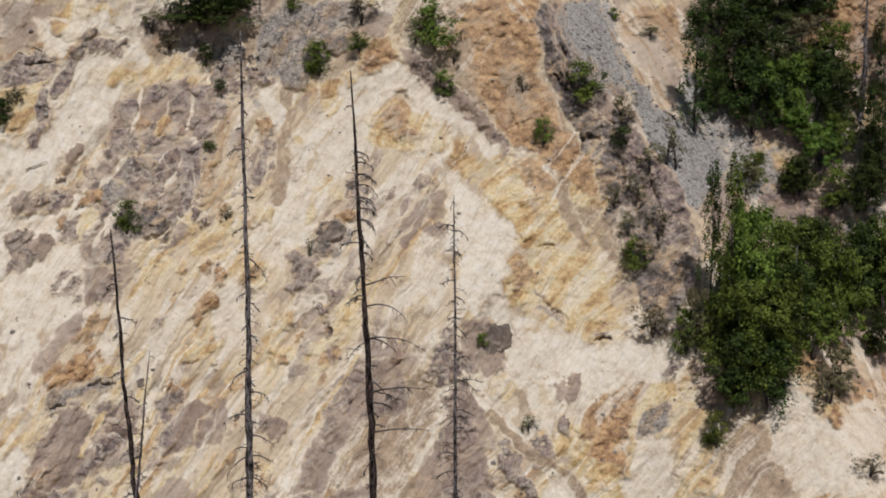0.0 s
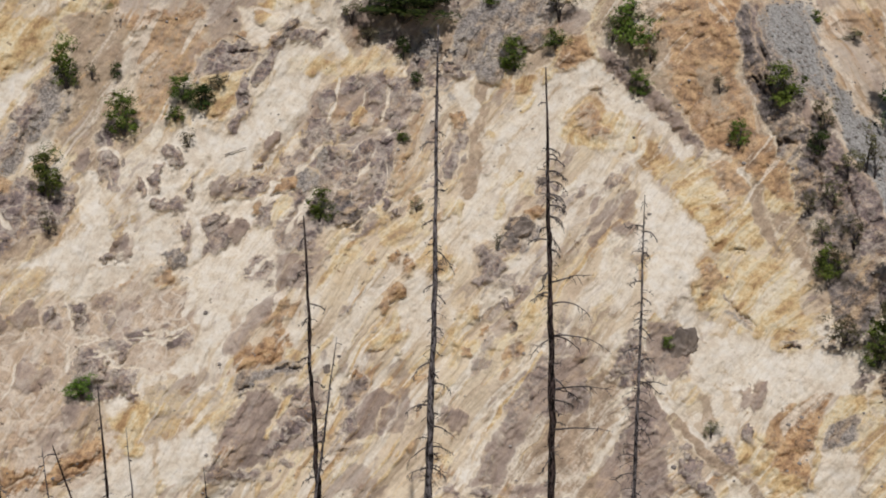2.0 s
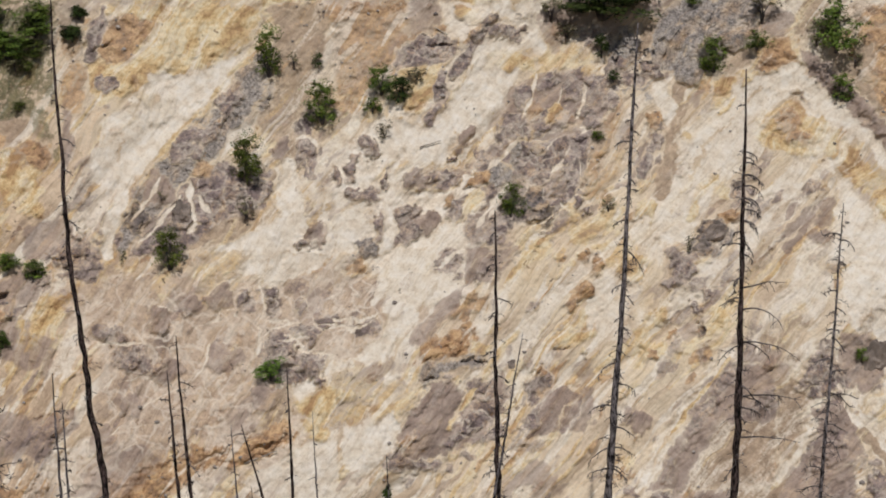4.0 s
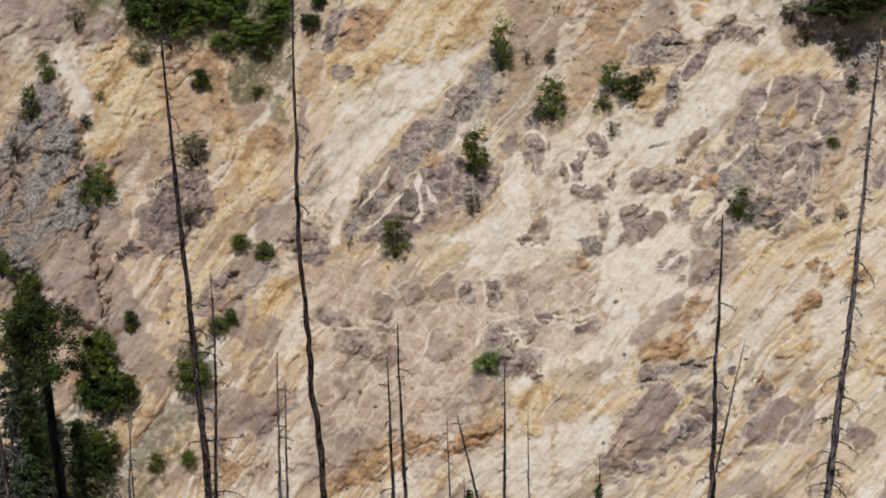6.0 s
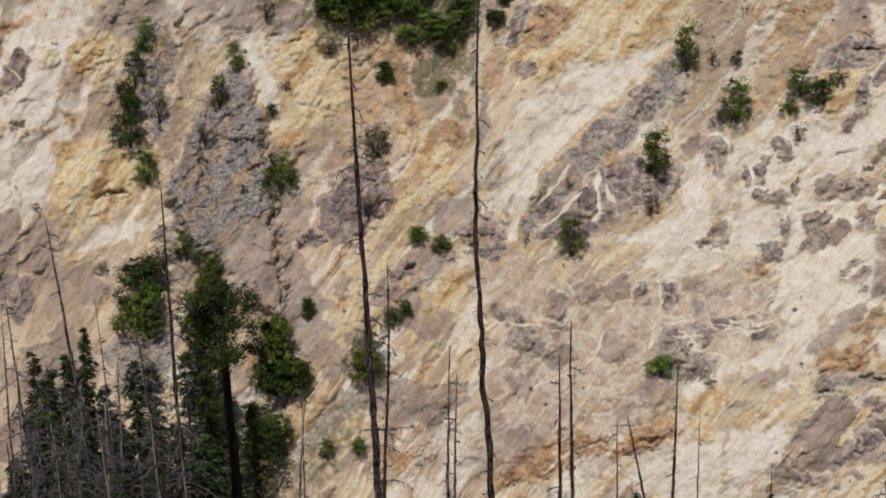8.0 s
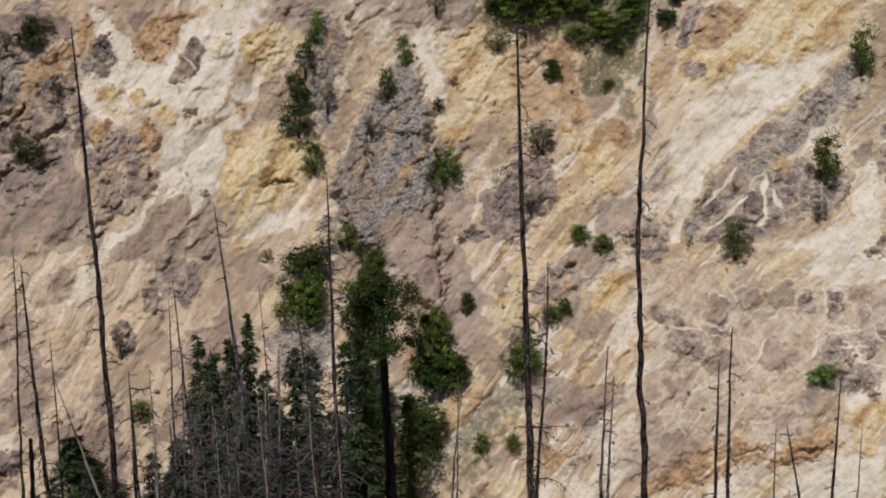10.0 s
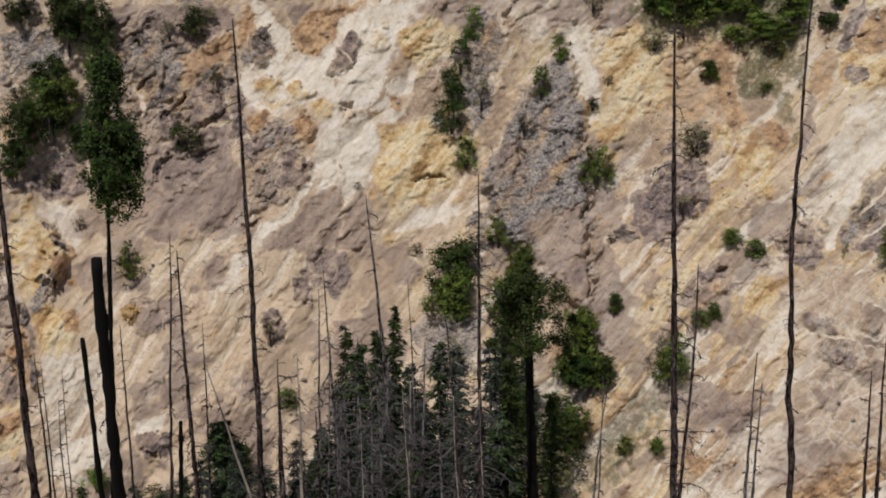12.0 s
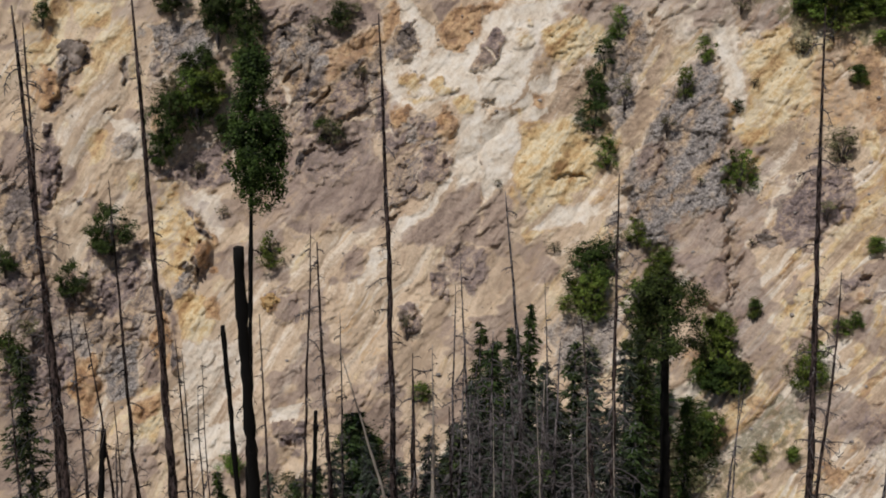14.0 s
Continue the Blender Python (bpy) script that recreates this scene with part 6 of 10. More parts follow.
patch("grey", 0.8, (39.94, 18.27), (36.28, 17.96), (36.16, 18.87), (36.47, 19.70), (37.99, 19.50), (39.29, 19.09))
patch("clay", 1, (38.86, 19.30), (36.26, 19.08), (36.13, 20.72), (37.44, 20.42))
band("crack", 36.36, 16.83, 36.27, 18.26, 0.11)
band("crack", 36.27, 18.26, 36.13, 19.49, 0.11)
band("crack", 36.13, 19.49, 36.24, 20.92, 0.11)
patch("white", 1, (14.32, 13.14), (12.51, 12.40), (12.19, 12.89), (12.75, 14.11), (13.12, 15.13), (13.94, 15.35), (14.39, 14.35))
patch("white", 0.9, (17.55, 19.08), (16.49, 18.25), (14.57, 18.41), (14.13, 19.01), (15.18, 19.65), (16.44, 21.11), (17.10, 20.71))
patch("mauve", 0.6, (13.96, 14.74), (13.35, 14.43), (13.22, 15.23), (13.73, 15.45))
patch("mauve", 0.7, (14.73, 13.14), (14.23, 12.93), (14.19, 14.14), (14.59, 14.45))
patch("ochre", 0.5, (14.31, 13.34), (13.71, 13.13), (13.58, 13.83), (14.19, 14.04))
patch("clay", 0.5, (19.29, 16.22), (18.03, 15.00), (17.70, 16.22), (18.22, 17.04), (19.29, 16.84))
band("white", 14.68, 14.76, 16.31, 16.82, 0.28)
band("white", 13.22, 15.13, 13.91, 16.16, 0.24)
band("white", 16.31, 16.82, 17.79, 17.65, 0.24)
band("white", 16.58, 19.48, 16.44, 21.11, 0.31)
band("white", 20.25, 16.22, 20.47, 18.27, 0.31)
patch("mauve", 0.9, (-11.93, 16.98), (-13.45, 16.61), (-14.89, 16.84), (-15.21, 18.51), (-12.55, 18.86))
patch("grey", 0.6, (-12.06, 17.48), (-14.14, 17.78), (-14.97, 17.93), (-13.15, 18.43))
patch("clay", 0.6, (15.57, 9.45), (13.45, 9.58), (13.95, 10.72), (14.99, 11.24), (15.76, 11.18))
patch("clay", 0.5, (11.09, 10.89), (9.20, 11.19), (9.87, 11.96), (11.06, 11.69))
patch("clay", 0.6, (2.79, 10.03), (1.58, 10.66), (2.01, 11.46), (2.84, 11.44))
band("proud", 1.77, 11.63, -0.45, 13.44, 0.31, 0.22)
band("proud", -0.45, 13.44, -2.64, 15.44, 0.31, 0.22)
band("proud", 1.81, 11.67, 2.87, 12.24, 0.28, 0.2)
patch("white", 1, (1.62, 12.28), (1.10, 12.33), (-2.11, 15.30), (-1.69, 15.43), (0.41, 14.34), (1.65, 13.09))
patch("ochre", 0.9, (2.90, 13.06), (2.45, 11.95), (1.81, 11.46), (1.36, 11.78), (1.84, 12.48), (2.48, 12.86))
patch("dust", 0.9, (1.29, 11.48), (0.56, 11.49), (-1.08, 13.14), (-2.65, 15.20), (-2.12, 15.09), (-0.24, 13.13))
patch("rust", 0.5, (-0.48, 11.31), (-1.93, 12.54), (-3.39, 14.79), (-2.96, 15.00), (-1.50, 13.15))
patch("white", 0.8, (2.92, 13.46), (1.85, 12.88), (2.96, 14.68), (4.08, 16.08), (4.26, 15.25))
band("ochre", 1.90, 14.41, 0.41, 14.24, 0.28, 0.8)
patch("ochre", 0.7, (4.75, 16.66), (3.86, 15.88), (4.12, 16.89), (4.80, 17.69))
patch("white", 1, (-0.82, 16.82), (-1.67, 17.03), (-2.63, 18.27), (-2.30, 19.71), (-1.41, 21.14), (-0.65, 20.31), (-0.58, 18.25))
patch("mauve", 0.8, (1.28, 16.57), (0.78, 16.17), (0.15, 16.80), (0.90, 16.89))
patch("clay", 0.6, (1.01, 17.09), (-0.17, 16.81), (-0.15, 17.83), (0.93, 18.22), (1.81, 18.61))
patch("ochre", 0.6, (5.61, 22.10), (4.27, 21.93), (4.51, 22.54), (5.62, 22.61))
patch("mauve", 0.9, (9.61, 20.71), (8.94, 20.33), (8.84, 20.64), (9.52, 21.12))
patch("ochre", 0.7, (7.25, 21.84), (6.59, 21.86), (6.62, 22.48), (7.17, 22.46))
patch("mauve", 0.8, (11.45, 23.86), (10.55, 23.51), (10.14, 24.15), (11.30, 24.88))
patch("rust", 0.5, (11.03, 24.09), (10.13, 23.94), (9.73, 24.78), (10.86, 24.91))
patch("cream", 0.7, (10.29, 19.44), (8.57, 19.53), (8.75, 23.00), (10.48, 22.50))
patch("cream", 0.7, (6.83, 19.60), (4.22, 19.88), (5.17, 22.32), (6.75, 23.09))
patch("slate_shade", 0.8, (-4.65, 13.98), (-5.90, 13.61), (-6.74, 13.97), (-7.39, 15.18), (-8.26, 16.38), (-9.02, 17.18), (-9.22, 18.59), (-9.19, 20.63), (-8.87, 22.10), (-8.00, 22.09), (-7.30, 20.28), (-6.73, 18.86), (-6.48, 17.02), (-5.98, 16.01), (-5.29, 15.61))
patch("slate_shade", 0.6, (-3.49, 10.14), (-4.31, 10.15), (-4.32, 11.75), (-4.75, 13.17), (-4.33, 13.17), (-3.70, 11.75))
patch("slate_shade", 0.9, (4.82, 18.10), (3.94, 17.82), (3.71, 18.35), (4.32, 19.04), (4.97, 19.11))
patch("slate_shade", 0.6, (5.91, 20.50), (5.55, 19.70), (4.55, 19.24), (4.91, 19.94))
patch("slate_shade", 0.8, (-1.30, 21.59), (-2.40, 21.55), (-2.50, 23.19), (-1.38, 23.39))
patch("slate_shade", 0.75, (52.95, 10.72), (50.78, 10.85), (49.42, 11.33), (49.35, 12.93), (49.66, 14.32), (51.17, 15.22), (52.61, 15.31), (52.83, 13.50), (53.28, 12.08))
patch("slate_shade", 0.7, (48.70, 11.16), (48.27, 10.79), (48.12, 11.59), (48.36, 12.02))
patch("slate_shade", 0.6, (45.55, 11.31), (44.92, 11.13), (44.77, 12.15), (45.19, 12.33))
patch("slate_shade", 0.6, (47.62, 14.64), (47.08, 14.27), (47.01, 14.78), (47.44, 15.06))
patch("slate_shade", 0.45, (48.52, 15.60), (47.05, 15.48), (46.90, 16.31), (48.02, 17.26), (49.10, 17.59), (49.22, 16.57))
patch("slate_shade", 0.5, (61.16, 19.49), (59.62, 18.62), (58.38, 18.83), (57.67, 20.40), (58.68, 20.93), (59.02, 23.52), (60.12, 23.72), (60.96, 21.52))
patch("slate_shade", 0.7, (63.41, 15.87), (62.24, 16.18), (61.73, 18.03), (62.59, 19.35), (63.76, 18.82))
patch("slate_shade", 0.5, (57.73, 10.52), (56.25, 10.20), (55.30, 11.04), (55.16, 12.05), (55.63, 12.83), (57.05, 12.75), (57.61, 12.12))
patch("slate_shade", 0.6, (63.80, 19.21), (62.64, 19.74), (62.80, 21.12), (64.04, 21.18))
patch("slate_shade", 0.4, (21.39, 12.25), (20.36, 12.68), (20.60, 13.69), (21.67, 14.07), (22.54, 14.66), (23.41, 15.24), (25.35, 15.97), (25.99, 16.14), (23.58, 14.41), (22.48, 13.23))
patch("slate_shade", 0.6, (33.81, 15.79), (32.21, 16.02), (32.16, 17.53), (32.62, 18.10), (34.04, 17.96))
band("dust", 52.45, 13.72, 49.44, 11.52, 0.24, 0.8)
band("ochre", 50.94, 12.63, 49.09, 10.95, 0.17, 0.6)
band("dust", 51.95, 14.76, 50.21, 13.48, 0.17, 0.7)
band("rust", 52.57, 12.92, 51.59, 11.99, 0.17, 0.6)
patch("rust", 0.5, (50.04, 11.49), (49.42, 11.33), (49.64, 12.11), (50.10, 12.28))
band("crack", 52.99, 12.95, 52.07, 12.18, 0.09)
band("crack", 51.74, 13.81, 51.07, 13.02, 0.09)
band("crack", 50.92, 14.45, 49.85, 13.87, 0.09)
band("dust", 59.44, 20.05, 58.64, 19.31, 0.17, 0.8)
band("rust", 60.88, 20.73, 59.96, 20.01, 0.17, 0.6)
band("white", 13.26, 14.12, 14.67, 15.36, 0.38)
band("white", 14.67, 15.36, 15.90, 16.20, 0.28)
band("white", 18.44, 16.22, 19.29, 18.27, 0.31)
band("white", 19.29, 18.27, 20.59, 19.30, 0.48)
band("white", 17.15, 17.44, 18.64, 18.07, 0.28)
band("white", 18.64, 18.07, 19.93, 19.71, 0.31)
band("white", 15.62, 19.05, 17.10, 20.71, 0.35)
band("white", 14.14, 18.60, 15.83, 19.05, 0.35)
band("white", 13.57, 16.76, 14.58, 18.21, 0.28)
patch("white", 0.8, (21.68, 19.70), (19.93, 18.48), (19.28, 18.89), (19.93, 19.92), (21.25, 20.32))
patch("white", 0.8, (16.49, 18.45), (14.58, 18.21), (13.93, 18.60), (15.19, 19.24), (16.26, 19.06))
band("white", 16.36, 14.58, 17.59, 16.22, 0.28)
patch("mauve", 0.8, (-2.85, 18.48), (-3.61, 18.58), (-4.36, 18.89), (-4.26, 19.19), (-3.17, 18.99))
patch("grey", 0.6, (-3.17, 20.63), (-4.05, 21.14), (-5.04, 21.75), (-4.71, 21.96), (-3.61, 21.35))
band("ochre", 23.96, 26.24, 20.32, 25.78, 0.21, 0.7)
patch("grass", 0.6, (34.42, 10.60), (33.29, 10.88), (33.56, 11.64), (34.53, 11.57))
patch("dust", 0.6, (34.79, 13.91), (33.66, 14.40), (33.23, 16.04), (34.27, 16.34), (35.02, 15.87))
patch("rust", 0.8, (9.98, 21.12), (9.49, 20.70), (9.27, 20.83), (9.71, 21.27))
patch("rust", 0.7, (9.27, 20.68), (8.91, 20.40), (8.79, 20.66), (9.14, 20.92))
patch("ochre", 0.9, (8.85, 19.49), (8.45, 19.17), (8.28, 19.57), (8.63, 19.78))
patch("ochre", 0.9, (10.47, 22.44), (9.67, 22.16), (8.71, 22.11), (8.80, 22.41), (10.29, 22.75))
patch("rust", 0.6, (7.47, 19.92), (6.87, 19.59), (6.63, 19.97), (7.24, 20.31))
patch("ochre", 1, (6.50, 22.52), (5.89, 22.32), (5.76, 22.91), (6.32, 22.99))
patch("ochre", 0.6, (9.40, 19.11), (8.88, 18.89), (8.95, 19.70), (9.25, 19.92))
patch("mauve", 0.8, (6.13, 18.34), (5.55, 17.91), (5.30, 18.49), (5.88, 18.92))
band("crack", 10.40, 22.72, 9.65, 22.52, 0.05, 0.5)
patch("white", 0.7, (8.71, 20.09), (7.71, 19.43), (7.81, 21.25), (8.82, 22.11), (9.07, 21.32))
patch("white", 0.6, (11.42, 21.43), (10.37, 20.98), (10.94, 22.62), (12.00, 23.48))
patch("grass", 0.5, (-11.22, 17.31), (-12.07, 17.68), (-11.92, 18.69), (-11.07, 18.53))
# the main fields, knobs of rock and salt runs
patch("grass", 0.7, (33.27, 9.51), (28.50, 9.77), (28.60, 10.97), (29.05, 13.23), (30.36, 14.10), (30.84, 13.39), (30.99, 12.04), (32.11, 11.17), (33.17, 11.10), wild=0.7)
patch("dust", 0.7, (30.73, 13.67), (29.49, 13.61), (29.84, 14.54), (30.66, 14.42), wild=0.7)
patch("rust", 0.5, (33.31, 11.22), (32.13, 11.30), (31.15, 12.30), (30.77, 14.07), (30.33, 15.32), (30.15, 16.42), (30.86, 16.64), (30.99, 15.00), (31.85, 13.99), (32.15, 12.90), wild=0.7)
patch("ochre", 0.8, (30.83, 14.74), (29.87, 14.81), (29.83, 16.03), (30.31, 16.68), (30.84, 16.37), wild=0.7)
patch("ochre", 0.85, (27.48, 10.62), (26.34, 9.87), (20.83, 10.05), (20.99, 10.58), (22.29, 11.77), (24.01, 12.66), (25.84, 13.00), (27.12, 13.34), (27.32, 12.25), wild=0.7)
patch("rust", 0.7, (26.64, 10.26), (25.26, 10.18), (24.74, 10.74), (25.92, 11.91), (26.87, 11.73), wild=0.7)
streak("mauve", 0.34, 0.8, (26.48, 9.99), (26.95, 10.91), (27.28, 11.71))
knob("mauve", 26.50, 12.42, 1.28, 1.19, 0)
patch("white", 1.0, (24.54, 12.23), (23.72, 12.54), (21.58, 11.65), (22.62, 13.12), (23.80, 14.18), (25.43, 15.48), (26.33, 16.25), (26.73, 15.82), (26.52, 14.87), (25.74, 13.55), (25.12, 12.48), wild=0.7)
knob("ochre", 24.89, 13.45, 2.13, 2.13, 20, amount=0.5)
streak("white", 0.21, 1.0, (26.47, 16.25), (26.98, 17.45), (27.28, 18.74))
patch("dust", 0.6, (20.69, 10.05), (18.56, 10.10), (18.60, 12.54), (19.83, 14.16), (20.58, 15.52), (20.96, 14.13), (20.62, 12.09), wild=0.7)
patch("grey", 0.8, (21.60, 12.06), (20.92, 12.76), (21.53, 13.98), (22.71, 15.18), (23.46, 15.98), (24.51, 16.76), (25.70, 17.52), (26.64, 18.71), (26.98, 18.55), (26.53, 17.20), (25.60, 15.88), (24.13, 14.99), (22.78, 13.53), wild=0.7)
patch("mauve", 0.9, (24.51, 16.76), (23.46, 15.98), (22.44, 15.46), (21.62, 16.46), (20.90, 16.62), (21.08, 17.44), (22.24, 17.68), (24.03, 18.71), (24.62, 18.89), (26.35, 18.80), (26.02, 18.06), wild=0.7)
patch("rust", 0.6, (23.58, 15.42), (22.88, 15.72), (23.19, 16.26), (23.90, 16.10), wild=0.7)
patch("dust", 0.8, (22.82, 17.66), (21.08, 17.44), (21.67, 17.84), (24.03, 18.71), (24.32, 18.70), wild=0.7)
patch("white", 1.0, (22.40, 14.50), (21.24, 13.99), (21.55, 14.53), (22.72, 15.45), wild=0.7)
streak("rust", 0.17, 0.7, (22.36, 13.54), (23.26, 14.75), (24.45, 15.66))
knob("mauve", 22.35, 13.41, 1.28, 2.13, 35)
knob("mauve", 23.84, 15.00, 1.49, 2.13, 35)
knob("clay", 25.05, 16.32, 1.70, 1.42, 35)
knob("slate_shade", 25.97, 17.23, 1.06, 1.66, 30)
knob("mauve", 23.11, 14.48, 1.06, 1.42, 30)
streak("ochre", 0.13, 0.6, (21.45, 11.93), (22.32, 12.59), (23.07, 13.52), (24.24, 14.43), (25.29, 15.48))
streak("white", 0.17, 1.0, (23.91, 16.23), (23.95, 17.06), (23.84, 17.75), (24.15, 18.15))
streak("white", 0.11, 0.80, (24.36, 16.76), (25.44, 17.95), (26.18, 18.32))
streak("white", 0.11, 0.72, (23.65, 16.80), (23.24, 17.43))
streak("white", 0.11, 0.64, (25.04, 16.04), (25.50, 16.71), (26.27, 17.49))
knob("slate_shade", 24.56, 17.79, 1.28, 1.90, 10)
knob("grey", 21.62, 16.39, 0.85, 1.42, 0)
knob("mauve", 21.05, 16.75, 0.64, 1.19, 0)
knob("mauve", 22.51, 17.12, 1.28, 1.19, 0)
knob("clay", 20.64, 15.24, 0.85, 1.90, 0)
streak("white", 0.38, 1.0, (20.30, 15.80), (20.19, 16.91), (19.92, 17.47))
patch("white", 1.0, (20.50, 17.73), (19.92, 17.47), (19.50, 18.31), (18.72, 18.60), (18.73, 19.09), (23.32, 18.95), (22.57, 18.50), wild=0.7)
knob("mauve", 19.57, 15.27, 1.06, 2.13, 0)
knob("clay", 19.42, 18.17, 0.85, 1.42, 0)
knob("mauve", 19.87, 18.58, 0.64, 0.71, 0)
streak("white", 0.13, 0.80, (19.92, 14.85), (19.42, 14.79), (19.14, 15.28))
knob("mauve", 32.87, 16.74, 2.77, 3.56, 0)
knob("slate_shade", 32.55, 17.58, 0.85, 0.95, 0)
knob("slate_shade", 33.79, 17.00, 0.53, 0.71, 0)
patch("clay", 0.6, (30.08, 17.24), (28.51, 17.08), (28.01, 17.94), (29.35, 18.59), (30.33, 18.52), wild=0.7)
patch("white", 0.8, (14.40, 10.14), (12.19, 10.15), (11.63, 10.82), (12.46, 10.69), (13.69, 11.63), (14.39, 10.95), wild=0.7)
knob("ochre", 13.43, 10.55, 1.70, 0.95, 0, amount=0.7)
patch("rust", 0.5, (18.57, 10.91), (17.17, 10.52), (15.23, 10.41), (15.50, 10.95), (16.06, 11.49), (16.07, 12.58), (16.92, 13.66), (18.62, 13.50), wild=0.7)
patch("mauve", 0.9, (15.92, 11.62), (14.95, 11.22), (13.83, 11.50), (14.10, 12.18), (15.08, 12.58), (15.93, 12.44), wild=0.7)
patch("ochre", 0.8, (16.07, 12.58), (14.38, 12.31), (14.52, 13.54), (15.36, 14.22), (16.21, 13.67), wild=0.7)
patch("white", 1.0, (13.19, 12.45), (11.59, 12.71), (12.40, 14.08), (12.95, 15.18), (13.94, 14.91), (14.37, 14.09), (13.82, 13.27), wild=0.7)
patch("white", 1.0, (16.50, 14.08), (15.36, 14.63), (14.37, 14.09), (13.94, 14.91), (14.36, 15.87), (15.08, 16.01), (15.94, 15.87), (16.66, 16.00), (17.82, 17.23), (18.70, 17.77), (18.67, 16.11), (17.36, 14.62), wild=0.7)
patch("white", 0.9, (16.52, 17.25), (15.22, 17.18), (12.92, 16.62), (13.78, 17.25), (14.35, 17.94), (15.07, 18.91), (15.80, 19.12), (16.53, 19.11), (16.82, 18.35), wild=0.7)
patch("white", 0.9, (18.70, 17.77), (17.83, 17.51), (17.11, 18.35), (17.26, 19.11), (18.73, 19.09), wild=0.7)
patch("ochre", 0.8, (12.71, 12.04), (11.60, 11.90), (11.18, 12.17), (11.86, 12.71), (12.84, 12.58), wild=0.7)
streak("mauve", 0.26, 0.9, (12.46, 10.69), (13.00, 11.36), (13.41, 12.04), (13.96, 12.72))
streak("mauve", 0.26, 0.8, (14.38, 12.72), (14.66, 13.95), (14.94, 14.50))
streak("white", 0.43, 1.0, (12.19, 10.42), (11.35, 11.09), (10.78, 11.76))
knob("mauve", 11.90, 11.16, 1.70, 1.19, 0)
knob("slate_shade", 12.66, 10.96, 0.43, 1.66, 30)
knob("mauve", 17.39, 17.03, 1.92, 1.19, 10)
knob("mauve", 17.08, 15.17, 1.92, 0.95, 60)
knob("mauve", 17.66, 15.85, 0.85, 1.42, 25)
knob("mauve", 16.51, 16.42, 0.38, 1.42, 0)
knob("clay", 15.36, 16.49, 1.92, 1.42, 0)
knob("mauve", 14.36, 16.53, 1.28, 1.19, 0)
knob("mauve", 15.94, 18.15, 1.70, 2.37, 25)
knob("clay", 15.00, 18.08, 1.06, 1.66, 0)
knob("mauve", 16.74, 18.14, 0.74, 1.90, 0)
knob("mauve", 13.85, 17.46, 1.28, 1.90, 20)
knob("ochre", 13.27, 17.38, 0.85, 1.42, 20)
knob("grey", 17.41, 18.90, 1.49, 0.95, 0)
knob("clay", 13.59, 15.05, 0.77, 1.19, 0)
knob("mauve", 14.15, 15.74, 0.34, 0.57, 0)
knob("mauve", 18.31, 16.12, 0.85, 1.19, 20)
streak("white", 0.26, 1.0, (15.94, 15.59), (16.37, 16.28), (16.45, 17.25), (16.53, 18.35), (16.68, 19.11))
streak("white", 0.21, 1.0, (12.92, 16.62), (13.92, 16.97), (15.22, 17.18), (16.52, 17.25))
patch("clay", 0.9, (11.99, 13.40), (10.75, 12.70), (8.56, 12.53), (7.95, 13.87), (8.89, 14.57), (10.14, 14.80), (11.96, 15.03), (12.39, 14.63), wild=0.7)
knob("mauve", 10.54, 13.04, 1.06, 1.42, 0)
knob("mauve", 9.63, 13.09, 1.28, 1.90, 10)
knob("mauve", 8.80, 13.28, 1.28, 1.66, 0)
knob("mauve", 11.68, 14.62, 1.70, 1.90, 20)
knob("mauve", 11.36, 13.53, 1.06, 1.42, 30)
knob("mauve", 9.04, 14.30, 1.70, 1.19, 0)
knob("mauve", 8.16, 13.74, 0.64, 0.95, 0)
knob("mauve", 10.71, 14.47, 1.28, 1.19, 0)
knob("rust", 11.14, 14.07, 0.94, 1.33, 0, amount=0.8)
knob("ochre", 10.30, 14.05, 0.85, 1.42, 0)
patch("mauve", 0.9, (12.65, 16.14), (11.81, 15.31), (10.13, 15.07), (8.88, 14.71), (8.84, 15.79), (9.49, 17.31), (10.60, 18.16), (11.75, 18.19), (13.47, 18.90), (13.62, 18.35), (12.91, 17.24), wild=0.7)
knob("rust", 10.08, 16.64, 1.28, 1.66, 20, amount=0.6)
knob("rust", 11.21, 16.80, 1.28, 1.42, 30, amount=0.5)
patch("dust", 0.7, (8.86, 15.25), (8.04, 14.96), (8.14, 15.91), (8.80, 16.88), (9.36, 16.90), wild=0.7)
knob("mauve", 9.68, 15.75, 1.06, 1.19, 20)
knob("grey", 11.66, 15.71, 0.64, 1.66, 10)
knob("mauve", 10.66, 16.25, 1.06, 1.42, 20)
knob("grey", 12.21, 16.34, 1.70, 1.42, -15)
knob("slate_shade", 10.83, 17.55, 2.34, 1.66, 70)
knob("mauve", 12.61, 18.20, 2.13, 2.13, 0)
knob("mauve", 9.20, 17.51, 1.06, 0.95, 60)
knob("rust", 13.07, 16.49, 0.85, 1.19, 0)
streak("white", 0.13, 0.80, (8.88, 14.71), (9.56, 15.13), (9.96, 15.82), (10.37, 16.38))
streak("white", 0.13, 0.80, (11.67, 15.24), (12.22, 15.86), (12.79, 16.14))
streak("white", 0.09, 0.72, (9.43, 14.85), (9.26, 15.80), (9.36, 16.90))
streak("white", 0.09, 0.72, (10.13, 15.07), (10.67, 15.56), (11.51, 16.12))
streak("white", 0.09, 0.72, (10.19, 17.47), (9.47, 17.86), (8.65, 17.15))
streak("white", 0.09, 0.64, (11.17, 18.31), (10.04, 17.74), (9.35, 17.31))
streak("white", 0.09, 0.64, (11.92, 16.68), (12.48, 17.51), (12.76, 17.93))
streak("dust", 0.30, 0.8, (5.67, 13.13), (5.80, 14.48), (6.06, 15.84), (6.27, 17.06))
